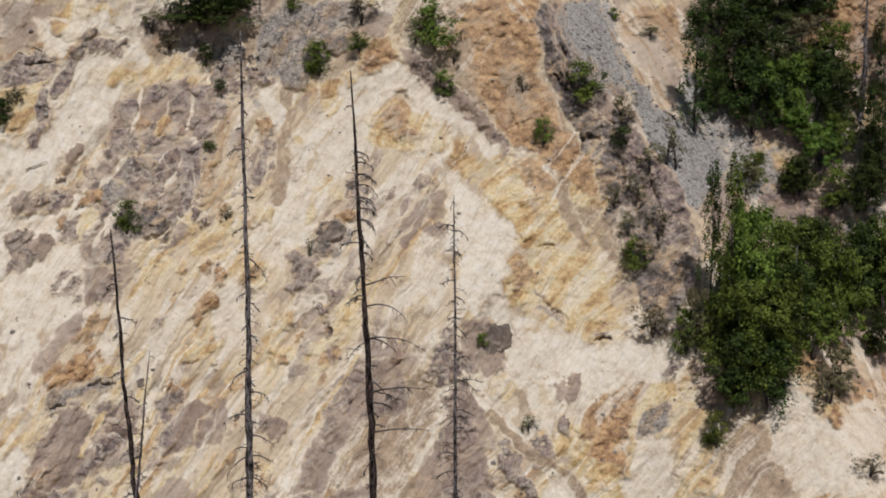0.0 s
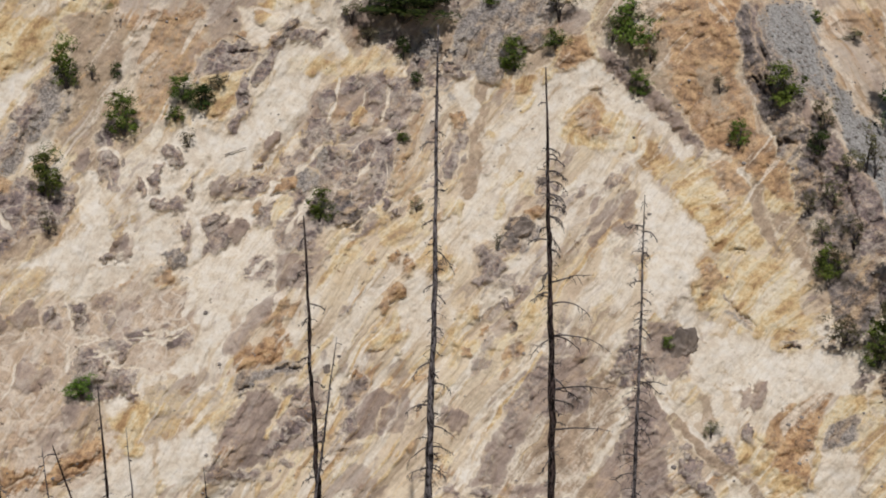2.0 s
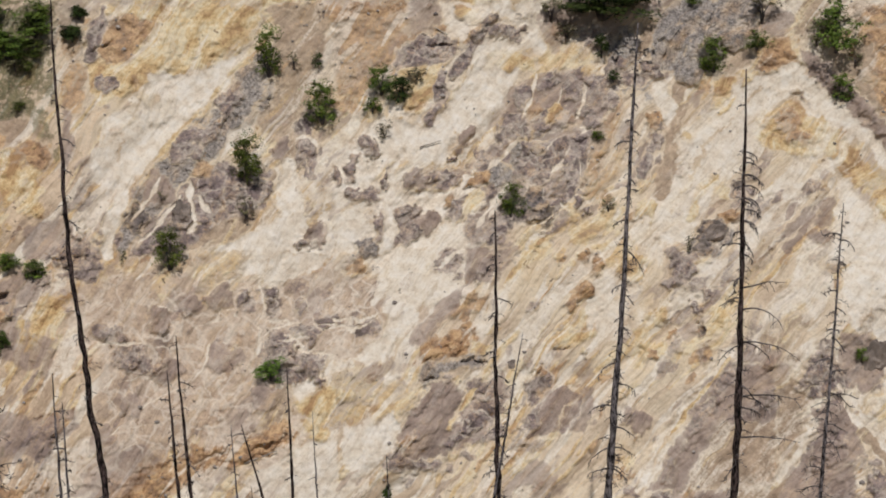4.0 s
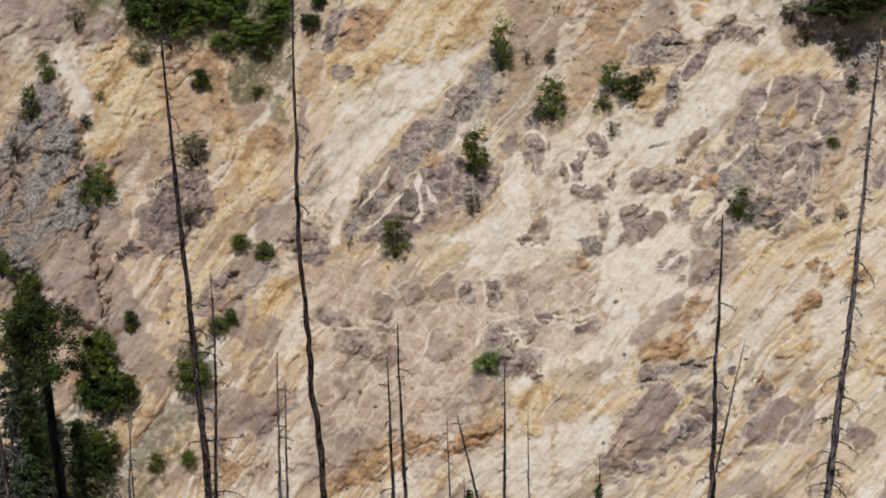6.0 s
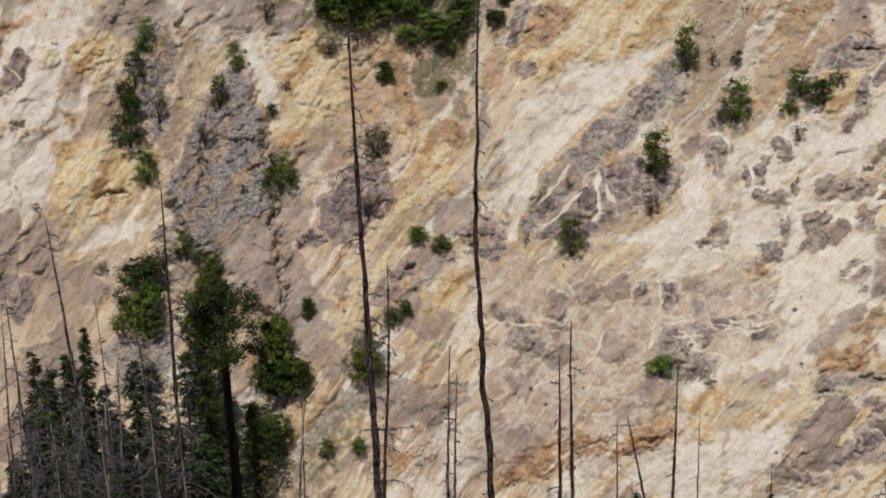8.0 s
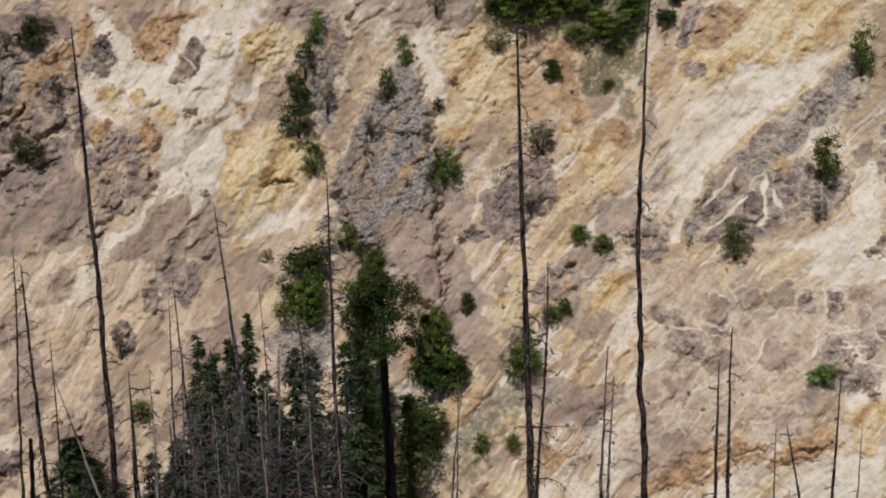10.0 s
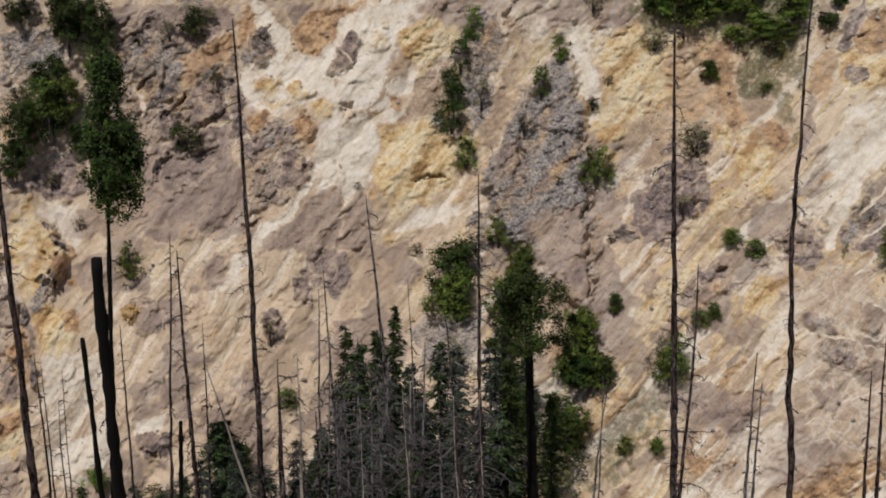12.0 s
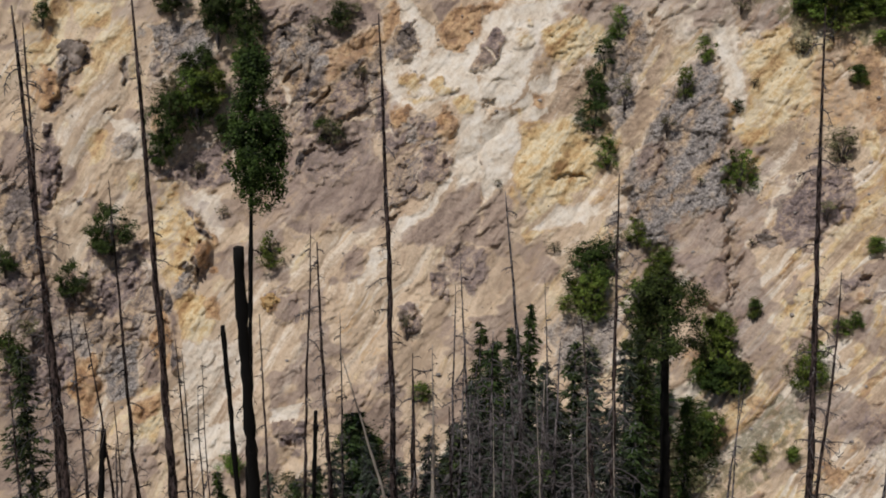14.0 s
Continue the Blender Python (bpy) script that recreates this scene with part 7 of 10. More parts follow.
knob("rust", 6.48, 14.43, 1.06, 1.42, 0)
streak("mauve", 0.30, 0.8, (6.53, 14.91), (6.76, 15.73), (7.00, 16.41))
streak("white", 0.30, 1.0, (6.47, 13.29), (6.03, 13.95), (6.06, 14.62))
patch("white", 0.8, (3.55, 12.92), (2.56, 13.01), (3.84, 14.40), (5.08, 16.20), (5.41, 17.56), (6.45, 18.90), (5.20, 18.84), (4.35, 16.97), (3.26, 15.04), wild=0.7)
patch("ochre", 0.8, (4.47, 12.96), (3.42, 12.78), (3.89, 13.73), (4.54, 14.03), wild=0.7)
streak("ochre", 0.30, 0.9, (4.38, 16.43), (4.89, 17.13), (5.12, 17.82))
knob("ochre", 6.80, 17.63, 1.06, 0.95, 0)
patch("ochre", 0.6, (9.45, 18.27), (8.62, 17.70), (7.79, 17.39), (8.04, 18.22), (9.14, 19.01), (10.00, 19.04), wild=0.7)
knob("rust", 3.75, 17.74, 1.06, 0.95, 0)
patch("grey", 0.9, (8.31, 11.86), (7.53, 11.04), (6.48, 10.62), (5.45, 10.07), (2.79, 10.00), (3.25, 11.46), (4.76, 12.70), (5.68, 13.06), (6.37, 12.75), (6.90, 12.90), (7.59, 12.65), (8.28, 12.66), wild=0.7)
patch("dust", 0.8, (7.53, 11.17), (7.15, 10.63), (6.60, 10.89), (6.77, 12.76), (7.46, 12.65), wild=0.7)
knob("grey", 7.75, 12.11, 1.70, 1.66, 0)
knob("grey", 6.27, 12.08, 1.49, 1.90, 0)
knob("grey", 4.08, 10.96, 2.13, 1.90, 0)
knob("grey", 5.14, 10.85, 1.28, 1.42, 0)
knob("grey", 7.51, 11.57, 1.28, 1.42, 20, rise=0.4)
knob("mauve", 6.78, 12.63, 1.28, 1.19, -10, rise=0.35)
knob("grey", 5.76, 11.53, 1.49, 1.42, 10, rise=0.45)
knob("grey", 4.82, 11.64, 1.28, 2.13, 20, rise=0.5)
knob("grey", 3.66, 11.34, 1.49, 1.42, -10, rise=0.45)
knob("grey", 3.32, 10.54, 1.49, 1.42, 10, rise=0.4)
knob("grey", 5.30, 12.59, 1.49, 1.19, 10, rise=0.4)
knob("mauve", 8.02, 12.39, 1.06, 1.42, 15, rise=0.35)
knob("grey", 4.62, 10.71, 1.28, 1.19, 15, rise=0.45)
streak("crack", 0.06, 0.7, (4.63, 10.58), (4.83, 11.51), (4.94, 11.91))
streak("crack", 0.06, 0.6, (5.78, 11.27), (6.15, 11.81), (6.25, 12.48))
streak("crack", 0.06, 0.6, (7.92, 11.45), (8.17, 11.99), (8.01, 12.52))
knob("ochre", 8.82, 12.67, 0.64, 0.95, 20, amount=0.7)
knob("rust", 9.87, 14.46, 1.28, 0.95, 20, amount=0.7)
knob("rust", 10.82, 15.43, 1.06, 1.19, 30, amount=0.6)
knob("ochre", 9.47, 17.72, 1.28, 0.95, 40, amount=0.7)
knob("rust", 8.69, 16.06, 1.06, 2.13, 20, amount=0.6)
knob("ochre", 11.93, 16.13, 0.85, 0.95, 30, amount=0.5)
knob("rust", 14.35, 17.25, 0.64, 1.19, 20, amount=0.7)
streak("white", 0.09, 0.8, (11.03, 12.84), (11.15, 13.66), (11.55, 14.35))
streak("white", 0.09, 0.8, (10.05, 13.24), (10.16, 14.05))
streak("white", 0.09, 0.8, (9.22, 13.09), (9.26, 13.90), (9.58, 14.59))
streak("white", 0.11, 0.8, (12.07, 16.68), (12.91, 17.79), (13.19, 18.35))
patch("white", 1.0, (20.55, 23.88), (19.02, 23.09), (18.81, 23.23), (19.80, 24.04), (20.41, 24.36), wild=0.7)
patch("ochre", 0.9, (20.57, 24.43), (18.82, 23.64), (18.85, 24.88), (19.98, 24.99), wild=0.7)
patch("rust", 0.8, (24.60, 26.30), (23.21, 25.97), (22.12, 25.33), (20.59, 25.11), (20.46, 25.80), (22.00, 26.29), (23.55, 26.63), (24.62, 26.71), wild=0.7)
patch("rust", 0.7, (28.11, 26.73), (25.99, 26.62), (25.41, 27.07), (26.05, 27.56), (27.58, 27.65), (28.17, 27.40), wild=0.7)
patch("white", 0.8, (20.16, 25.94), (18.86, 25.56), (18.92, 28.08), (21.46, 28.01), (22.97, 27.20), (22.02, 26.70), wild=0.7)
patch("ochre", 0.9, (29.96, 20.73), (29.31, 19.83), (28.90, 20.13), (29.40, 20.91), (30.17, 21.53), (30.70, 21.76), (30.42, 21.10), wild=0.7)
patch("clay", 0.6, (31.38, 19.24), (30.49, 18.77), (29.53, 19.12), (29.90, 20.05), (30.91, 20.24), wild=0.7)
knob("clay", 33.73, 20.24, 1.28, 1.19, 0)
knob("ochre", 33.27, 20.49, 0.85, 0.95, 0)
knob("mauve", 21.09, 22.21, 1.28, 1.42, 0)
knob("mauve", 19.89, 21.90, 1.70, 0.95, 0)
knob("mauve", 20.51, 22.64, 1.49, 0.95, 0)
knob("mauve", 19.63, 23.21, 1.70, 0.71, 60)
knob("mauve", 22.07, 20.65, 0.85, 1.66, 0)
knob("mauve", 21.18, 20.55, 0.85, 1.42, 0)
knob("clay", 23.10, 20.48, 1.28, 1.19, 0)
knob("clay", 24.13, 20.57, 1.28, 1.19, 0)
knob("clay", 23.05, 22.55, 2.13, 1.66, 0)
knob("mauve", 26.60, 22.49, 2.34, 1.90, 0, amount=0.8)
knob("mauve", 27.12, 21.56, 1.92, 1.19, 0, amount=0.7)
knob("clay", 25.44, 22.84, 1.70, 1.42, 0)
knob("clay", 25.62, 21.04, 1.28, 1.19, 0)
knob("mauve", 19.86, 20.86, 1.28, 0.95, 0, amount=0.7)
knob("clay", 26.71, 23.99, 1.92, 1.42, 0)
knob("clay", 27.98, 25.12, 1.70, 1.42, 0, amount=0.7)
knob("clay", 21.61, 24.12, 1.49, 1.90, 0)
streak("white", 0.09, 0.80, (21.53, 19.84), (21.66, 21.50), (21.85, 22.60))
streak("white", 0.06, 0.80, (18.78, 21.71), (20.02, 21.41), (21.23, 21.79), (21.68, 21.98))
streak("white", 0.06, 0.80, (19.74, 22.04), (20.94, 22.21))
streak("white", 0.06, 0.72, (20.35, 22.23), (19.76, 22.66), (18.81, 22.82))
streak("white", 0.06, 0.72, (23.13, 21.30), (24.17, 21.39), (24.74, 20.95), (25.60, 20.63))
streak("white", 0.06, 0.72, (27.85, 23.36), (27.38, 23.12), (25.75, 23.09))
streak("white", 0.06, 0.72, (27.36, 22.85), (27.71, 23.50), (27.32, 24.22))
streak("white", 0.06, 0.72, (26.58, 24.27), (25.81, 23.91), (24.89, 23.55))
streak("white", 0.06, 0.72, (28.18, 21.97), (27.14, 21.77), (26.27, 21.89))
streak("white", 0.06, 0.72, (25.28, 20.23), (24.73, 20.81), (24.31, 21.25))
streak("white", 0.06, 0.72, (23.62, 22.11), (23.96, 22.92), (24.58, 23.43))
streak("white", 0.06, 0.64, (27.98, 25.12), (27.21, 24.77), (26.16, 24.71))
streak("white", 0.06, 0.64, (22.68, 21.05), (22.25, 21.48), (21.67, 21.77))
streak("white", 0.06, 0.64, (26.44, 24.41), (26.64, 25.22), (27.42, 25.57))
patch("white", 0.8, (16.83, 19.11), (14.92, 19.11), (15.36, 20.36), (16.55, 21.60), (16.99, 21.32), (16.54, 20.22), wild=0.7)
patch("clay", 0.7, (13.61, 19.11), (11.73, 19.08), (12.29, 19.91), (13.75, 20.07), wild=0.7)
streak("clay", 0.38, 0.7, (12.59, 19.51), (13.89, 20.76), (15.06, 21.88), (15.81, 22.43))
patch("rust", 1.0, (15.36, 22.77), (14.17, 22.01), (13.58, 22.14), (13.65, 22.90), (14.76, 23.04), (15.44, 23.19), wild=0.7)
patch("ochre", 0.6, (13.58, 22.41), (12.54, 22.53), (12.68, 22.95), (13.57, 22.96), wild=0.7)
patch("grey", 0.7, (15.44, 23.25), (14.46, 23.11), (12.97, 23.02), (13.12, 23.30), (14.61, 23.59), (15.21, 24.08), (15.74, 23.87), wild=0.7)
patch("ochre", 0.5, (18.82, 23.64), (17.32, 23.66), (15.81, 23.81), (16.12, 24.35), (17.93, 24.62), (18.85, 24.88), wild=0.7)
knob("ochre", 18.53, 24.20, 1.49, 1.19, 0)
patch("clay", 1.0, (15.06, 23.94), (14.31, 23.80), (13.85, 24.48), (14.30, 25.16), (13.84, 25.57), (14.60, 26.60), (16.28, 26.54), (16.58, 25.86), (15.82, 24.90), wild=0.7)
knob("rust", 16.12, 25.86, 0.85, 1.19, 0)
patch("mauve", 1.0, (12.81, 24.18), (12.50, 24.59), (12.63, 25.54), (13.84, 25.98), (14.60, 26.39), (14.75, 26.12), (14.00, 25.43), wild=0.7)
streak("ochre", 0.17, 0.9, (13.26, 24.19), (14.00, 25.02), (14.60, 25.85))
patch("clay", 0.8, (11.29, 25.10), (10.57, 24.25), (9.83, 23.95), (9.08, 24.46), (9.20, 25.01), (9.78, 25.58), (11.27, 25.91), wild=0.7)
knob("mauve", 11.06, 25.09, 0.85, 1.42, 25)
streak("white", 0.09, 0.56, (10.84, 25.08), (10.41, 24.32), (9.83, 24.02), (9.24, 24.13))
streak("white", 0.09, 0.48, (10.07, 25.59), (9.81, 24.77), (9.22, 24.47))
knob("rust", 10.74, 23.44, 0.34, 0.66, 0)
knob("rust", 9.01, 20.64, 0.85, 1.19, 35)
knob("rust", 9.49, 21.14, 0.64, 0.95, 35)
knob("rust", 8.48, 19.46, 0.72, 1.19, 0)
knob("rust", 8.99, 19.14, 0.51, 0.95, 0)
patch("ochre", 1.0, (10.33, 22.33), (9.61, 22.10), (8.59, 22.06), (8.58, 22.27), (9.59, 22.51), (10.25, 22.54), wild=0.7)
knob("ochre", 8.92, 22.76, 0.64, 0.47, 0)
knob("ochre", 6.39, 22.63, 1.28, 1.19, 0)
knob("rust", 6.38, 22.76, 0.85, 0.57, 0)
knob("ochre", 7.12, 19.75, 1.49, 1.66, 0, amount=0.8)
knob("ochre", 6.17, 21.39, 1.28, 0.95, 60, amount=0.8)
knob("rust", 5.64, 22.04, 0.43, 0.71, 0)
knob("ochre", 4.05, 21.33, 1.70, 1.19, 0)
knob("slate_shade", 4.65, 21.84, 0.51, 0.62, 0)
knob("mauve", 4.95, 20.95, 0.51, 0.57, 0)
knob("mauve", 4.57, 20.48, 0.43, 0.47, 0)
knob("mauve", 5.42, 19.79, 1.49, 2.61, 25)
knob("slate_shade", 4.56, 19.00, 1.70, 0.95, 60)
knob("clay", 6.69, 25.08, 1.28, 1.19, 0)
streak("white", 0.17, 1.0, (3.26, 22.61), (4.57, 24.19), (6.04, 26.17), (6.84, 27.76))
patch("clay", 1.0, (3.23, 22.94), (1.77, 23.02), (1.40, 27.28), (6.39, 27.73), (5.60, 26.14), (4.56, 24.32), (3.90, 23.46), wild=0.7)
streak("mauve", 0.43, 0.6, (3.35, 23.29), (4.12, 24.42), (5.04, 25.83), (5.68, 27.21))
patch("dust", 0.8, (3.78, 25.19), (1.61, 24.86), (1.40, 27.28), (5.21, 27.64), wild=0.7)
streak("ochre", 0.09, 0.9, (3.38, 22.82), (4.96, 24.82), (5.90, 26.03))
patch("rust", 0.8, (2.73, 12.07), (2.15, 11.47), (1.46, 11.96), (1.33, 12.37), (2.04, 12.29), (2.60, 12.48), wild=0.7)
knob("mauve", 1.50, 13.26, 1.06, 0.95, 0)
patch("ochre", 0.9, (2.98, 14.94), (2.24, 14.27), (0.96, 14.44), (-0.03, 14.60), (-0.07, 15.56), (0.85, 15.41), (1.71, 15.52), (2.56, 15.22), wild=0.7)
knob("rust", 1.39, 14.57, 2.13, 1.19, 0, amount=0.6)
streak("clay", 0.17, 0.8, (0.80, 16.31), (1.18, 17.06), (1.63, 17.88))
streak("clay", 0.21, 0.7, (0.44, 16.52), (0.61, 17.48), (1.07, 18.44), (1.52, 18.99))
streak("mauve", 0.13, 0.7, (0.72, 16.31), (0.15, 16.66))
knob("clay", 0.48, 18.32, 1.06, 1.19, 30, amount=0.7)
patch("white", 0.9, (2.19, 12.76), (1.20, 12.65), (1.36, 13.20), (2.52, 13.99), (3.70, 15.19), (4.62, 16.53), (4.88, 15.97), (3.65, 14.09), wild=0.7)
streak("white", 0.43, 1.0, (2.19, 12.63), (1.20, 12.65), (0.65, 13.21), (-0.05, 13.77))
streak("white", 0.17, 0.8, (1.01, 16.23), (1.76, 17.18), (2.52, 18.27), (3.13, 19.01))
patch("rust", 0.8, (-0.17, 10.10), (-2.95, 10.13), (-3.36, 11.22), (-3.79, 12.86), (-4.50, 14.09), (-4.80, 15.87), (-4.08, 15.60), (-3.22, 14.63), (-2.09, 14.21), (-0.97, 12.83), (-0.14, 11.86), wild=0.7)
patch("clay", 0.8, (-0.13, 12.54), (-0.96, 13.51), (-1.94, 14.62), (-2.79, 15.32), (-2.22, 15.59), (-1.23, 14.89), (-0.10, 13.77), wild=0.7)
patch("ochre", 0.95, (-0.07, 15.29), (-0.93, 15.44), (-2.07, 16.14), (-2.93, 16.70), (-3.51, 17.81), (-4.39, 19.11), (-2.93, 19.12), (-2.21, 17.80), (-1.20, 16.68), (-0.06, 15.98), wild=0.7)
patch("white", 1.0, (-0.06, 16.11), (-0.92, 16.54), (-1.77, 17.52), (-2.64, 18.36), (-2.78, 19.12), (0.00, 19.09), wild=0.7)
streak("white", 0.43, 1.0, (-0.10, 13.77), (-0.94, 14.54), (-1.94, 15.38))
knob("mauve", -0.96, 13.65, 1.49, 0.95, -30, amount=0.8)
knob("white", -3.08, 15.39, 0.85, 0.95, 0)
knob("white", -4.37, 16.22, 0.85, 0.95, 0)
patch("ochre", 0.9, (-4.94, 16.42), (-6.35, 15.31), (-6.37, 16.41), (-5.82, 17.52), (-4.95, 17.52), (-4.81, 16.97), wild=0.7)
streak("dust", 0.38, 0.9, (-4.50, 14.09), (-4.94, 15.87), (-4.52, 16.98), (-4.96, 18.35), (-5.55, 19.10))
patch("rust", 0.5, (-6.27, 10.42), (-8.45, 10.14), (-9.02, 10.94), (-8.53, 12.83), (-9.15, 14.59), (-8.01, 13.93), (-6.86, 12.31), wild=0.7)
patch("mauve", 0.9, (-3.50, 10.68), (-4.47, 10.14), (-4.62, 11.77), (-4.91, 13.13), (-4.63, 13.54), (-3.92, 11.90), wild=0.7)
patch("grey", 1.0, (-4.47, 10.14), (-5.71, 10.15), (-6.28, 11.36), (-6.72, 12.71), (-6.88, 13.67), (-6.04, 13.67), (-5.48, 13.27), (-4.91, 13.13), (-4.48, 11.77), wild=0.7)
patch("clay", 0.9, (-4.78, 13.68), (-6.32, 13.40), (-6.34, 14.76), (-5.79, 15.45), (-5.51, 15.87), (-5.00, 14.77), wild=0.7)
patch("clay", 1.0, (-6.35, 15.31), (-7.19, 14.62), (-8.07, 15.97), (-9.09, 17.18), (-9.27, 18.27), (-9.16, 19.03), (-7.00, 19.08), (-6.53, 16.96), wild=0.7)
knob("mauve", -7.22, 16.26, 1.28, 3.08, -10)
knob("mauve", -8.26, 17.75, 1.28, 2.85, -10)
knob("mauve", -5.49, 14.22, 1.70, 2.13, 0)
patch("scree", 0.9, (-4.95, 10.15), (-6.12, 10.15), (-6.50, 11.63), (-6.87, 13.12), (-6.17, 12.72), (-5.59, 11.63), wild=0.7)
patch("scree", 1.0, (-5.71, 10.15), (-6.12, 10.15), (-6.71, 12.04), (-8.01, 13.93), (-10.28, 15.10), (-10.60, 16.04), (-9.54, 17.71), (-8.79, 16.64), (-7.77, 15.29), (-6.88, 13.39), wild=0.7)
streak("slate_shade", 0.11, 1.0, (-6.14, 10.96), (-6.72, 12.71), (-7.02, 13.39))
streak("crack", 0.06, 1.0, (-4.61, 10.42), (-4.69, 11.77), (-4.98, 12.86))
streak("crack", 0.06, 1.0, (-5.46, 11.77), (-5.75, 12.86))
streak("crack", 0.06, 1.0, (-6.32, 13.67), (-6.76, 14.62))
patch("clay", 0.9, (-12.33, 17.34), (-13.27, 16.75), (-15.10, 17.47), (-15.19, 18.74), (-12.70, 18.88), wild=0.7)
knob("mauve", -13.59, 17.55, 1.92, 1.90, 0)
knob("mauve", 0.30, 23.23, 0.85, 1.90, 0)
patch("ochre", 0.9, (-2.34, 19.94), (-3.66, 19.11), (-3.95, 20.22), (-3.66, 21.05), (-2.63, 21.33), (-2.19, 20.63), wild=0.7)
knob("rust", -3.00, 19.94, 1.92, 1.66, 0, amount=0.7)
patch("ochre", 0.8, (-4.10, 19.11), (-5.85, 19.51), (-6.46, 20.88), (-6.92, 21.83), (-5.89, 22.40), (-4.85, 21.87), (-3.81, 20.91), wild=0.7)
patch("white", 0.9, (-2.62, 21.88), (-4.41, 22.01), (-6.20, 22.67), (-7.07, 22.24), (-8.26, 22.48), (-9.45, 23.11), (-8.90, 23.95), (-7.11, 24.02), (-5.63, 24.87), (-4.42, 24.62), (-3.52, 23.25), wild=0.7)
streak("white", 0.47, 1.0, (-2.05, 19.39), (-2.04, 21.05), (-2.47, 22.57), (-3.67, 23.67), (-5.02, 24.34))
patch("clay", 0.9, (-0.69, 21.72), (-1.44, 21.53), (-2.32, 22.15), (-2.39, 23.12), (-1.56, 23.66), (-0.82, 23.24), wild=0.7)
knob("mauve", -0.07, 22.82, 1.28, 2.61, 0)
patch("clay", 1.0, (0.11, 24.47), (-0.80, 24.00), (-1.70, 24.90), (-1.84, 25.72), (-0.76, 26.80), (-0.12, 28.08), (0.19, 28.08), wild=0.7)
streak("white", 0.17, 1.0, (-0.80, 24.07), (-1.85, 25.04), (-2.45, 26.00), (-3.68, 26.81), (-4.45, 27.88))
knob("mauve", -2.37, 26.81, 0.85, 2.13, -30)
knob("mauve", -3.14, 27.69, 0.85, 1.42, -20)
knob("mauve", -3.83, 26.53, 1.28, 1.90, -30)
knob("mauve", -4.73, 25.50, 0.85, 1.19, -20)
streak("dust", 0.21, 0.9, (-1.85, 25.18), (-3.37, 26.54), (-4.90, 27.33), (-5.53, 28.06))
streak("mauve", 0.11, 0.6, (-3.37, 20.50), (-3.96, 21.19), (-4.85, 21.73))
streak("mauve", 0.11, 0.6, (-5.74, 22.27), (-6.48, 22.11))
knob("clay", -5.02, 23.93, 1.06, 1.90, 20)
patch("rust", 1.0, (-6.23, 24.86), (-7.41, 24.01), (-7.73, 24.54), (-7.46, 25.64), (-7.02, 26.20), (-7.35, 27.27), (-6.42, 26.76), (-5.66, 26.50), (-5.95, 25.55), wild=0.7)
streak("rust", 0.26, 1.0, (-7.57, 24.27), (-7.14, 25.11))
patch("ochre", 0.9, (-7.86, 24.13), (-8.89, 23.68), (-9.21, 24.48), (-8.33, 24.79), (-7.61, 25.63), (-7.50, 27.26), (-7.19, 27.14), (-7.30, 25.64), wild=0.7)
patch("white", 0.7, (-7.46, 25.91), (-8.80, 25.59), (-9.16, 27.19), (-9.04, 27.93), (-7.52, 28.00), wild=0.7)
patch("grey", 0.8, (-7.89, 24.94), (-8.77, 24.50), (-8.87, 25.31), (-8.06, 25.89), (-7.54, 25.91), wild=0.7)
patch("ochre", 0.6, (-9.06, 24.49), (-10.40, 24.70), (-10.79, 26.56), (-11.15, 27.81), (-9.64, 27.90), (-8.98, 26.39), wild=0.7)
knob("mauve", -8.87, 23.27, 0.64, 1.42, 0)
streak("clay", 0.47, 0.8, (-10.04, 23.22), (-10.68, 24.41), (-11.34, 25.73))
patch("dust", 0.9, (-11.00, 24.80), (-12.16, 24.60), (-13.47, 26.91), (-13.96, 27.60), (-11.30, 27.80), wild=0.7)
patch("white", 0.6, (-12.30, 24.59), (-13.22, 22.91), (-14.77, 24.67), (-17.06, 24.20), (-17.33, 27.28), (-13.96, 27.60), (-12.84, 26.16), wild=0.7)
knob("rust", -15.34, 24.63, 0.85, 1.42, 0)
patch("ochre", 0.8, (60.39, 9.50), (58.82, 9.60), (59.06, 10.64), (59.71, 10.60), (60.21, 10.30), wild=0.7)
patch("rust", 0.9, (61.55, 11.79), (60.93, 12.10), (60.95, 12.90), (61.46, 13.39), (61.71, 13.23), wild=0.7)
patch("grey", 1.0, (60.99, 11.44), (60.29, 11.09), (59.82, 11.65), (60.65, 11.99), (60.94, 12.23), wild=0.7)
# shadow beside and under the overhang, painted as a dark streak
streak("slate_shade", 0.17, 1.0, (60.16, 11.10), (59.89, 11.65), (60.66, 12.12), (60.89, 13.03), (61.46, 13.39))
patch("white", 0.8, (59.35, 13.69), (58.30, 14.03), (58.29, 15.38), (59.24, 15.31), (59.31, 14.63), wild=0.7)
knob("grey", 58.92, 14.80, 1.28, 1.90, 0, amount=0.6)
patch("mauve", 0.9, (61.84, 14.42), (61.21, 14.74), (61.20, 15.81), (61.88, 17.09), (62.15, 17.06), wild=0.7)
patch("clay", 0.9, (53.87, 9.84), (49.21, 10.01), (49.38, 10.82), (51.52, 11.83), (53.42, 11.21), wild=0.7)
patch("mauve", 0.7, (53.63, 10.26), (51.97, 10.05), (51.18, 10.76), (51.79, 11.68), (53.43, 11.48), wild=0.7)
patch("slate_shade", 0.9, (53.38, 10.67), (51.75, 11.01), (49.86, 12.16), (49.66, 14.08), (51.37, 14.29), (52.73, 13.55), (52.95, 12.58), (53.76, 12.27), wild=0.7)
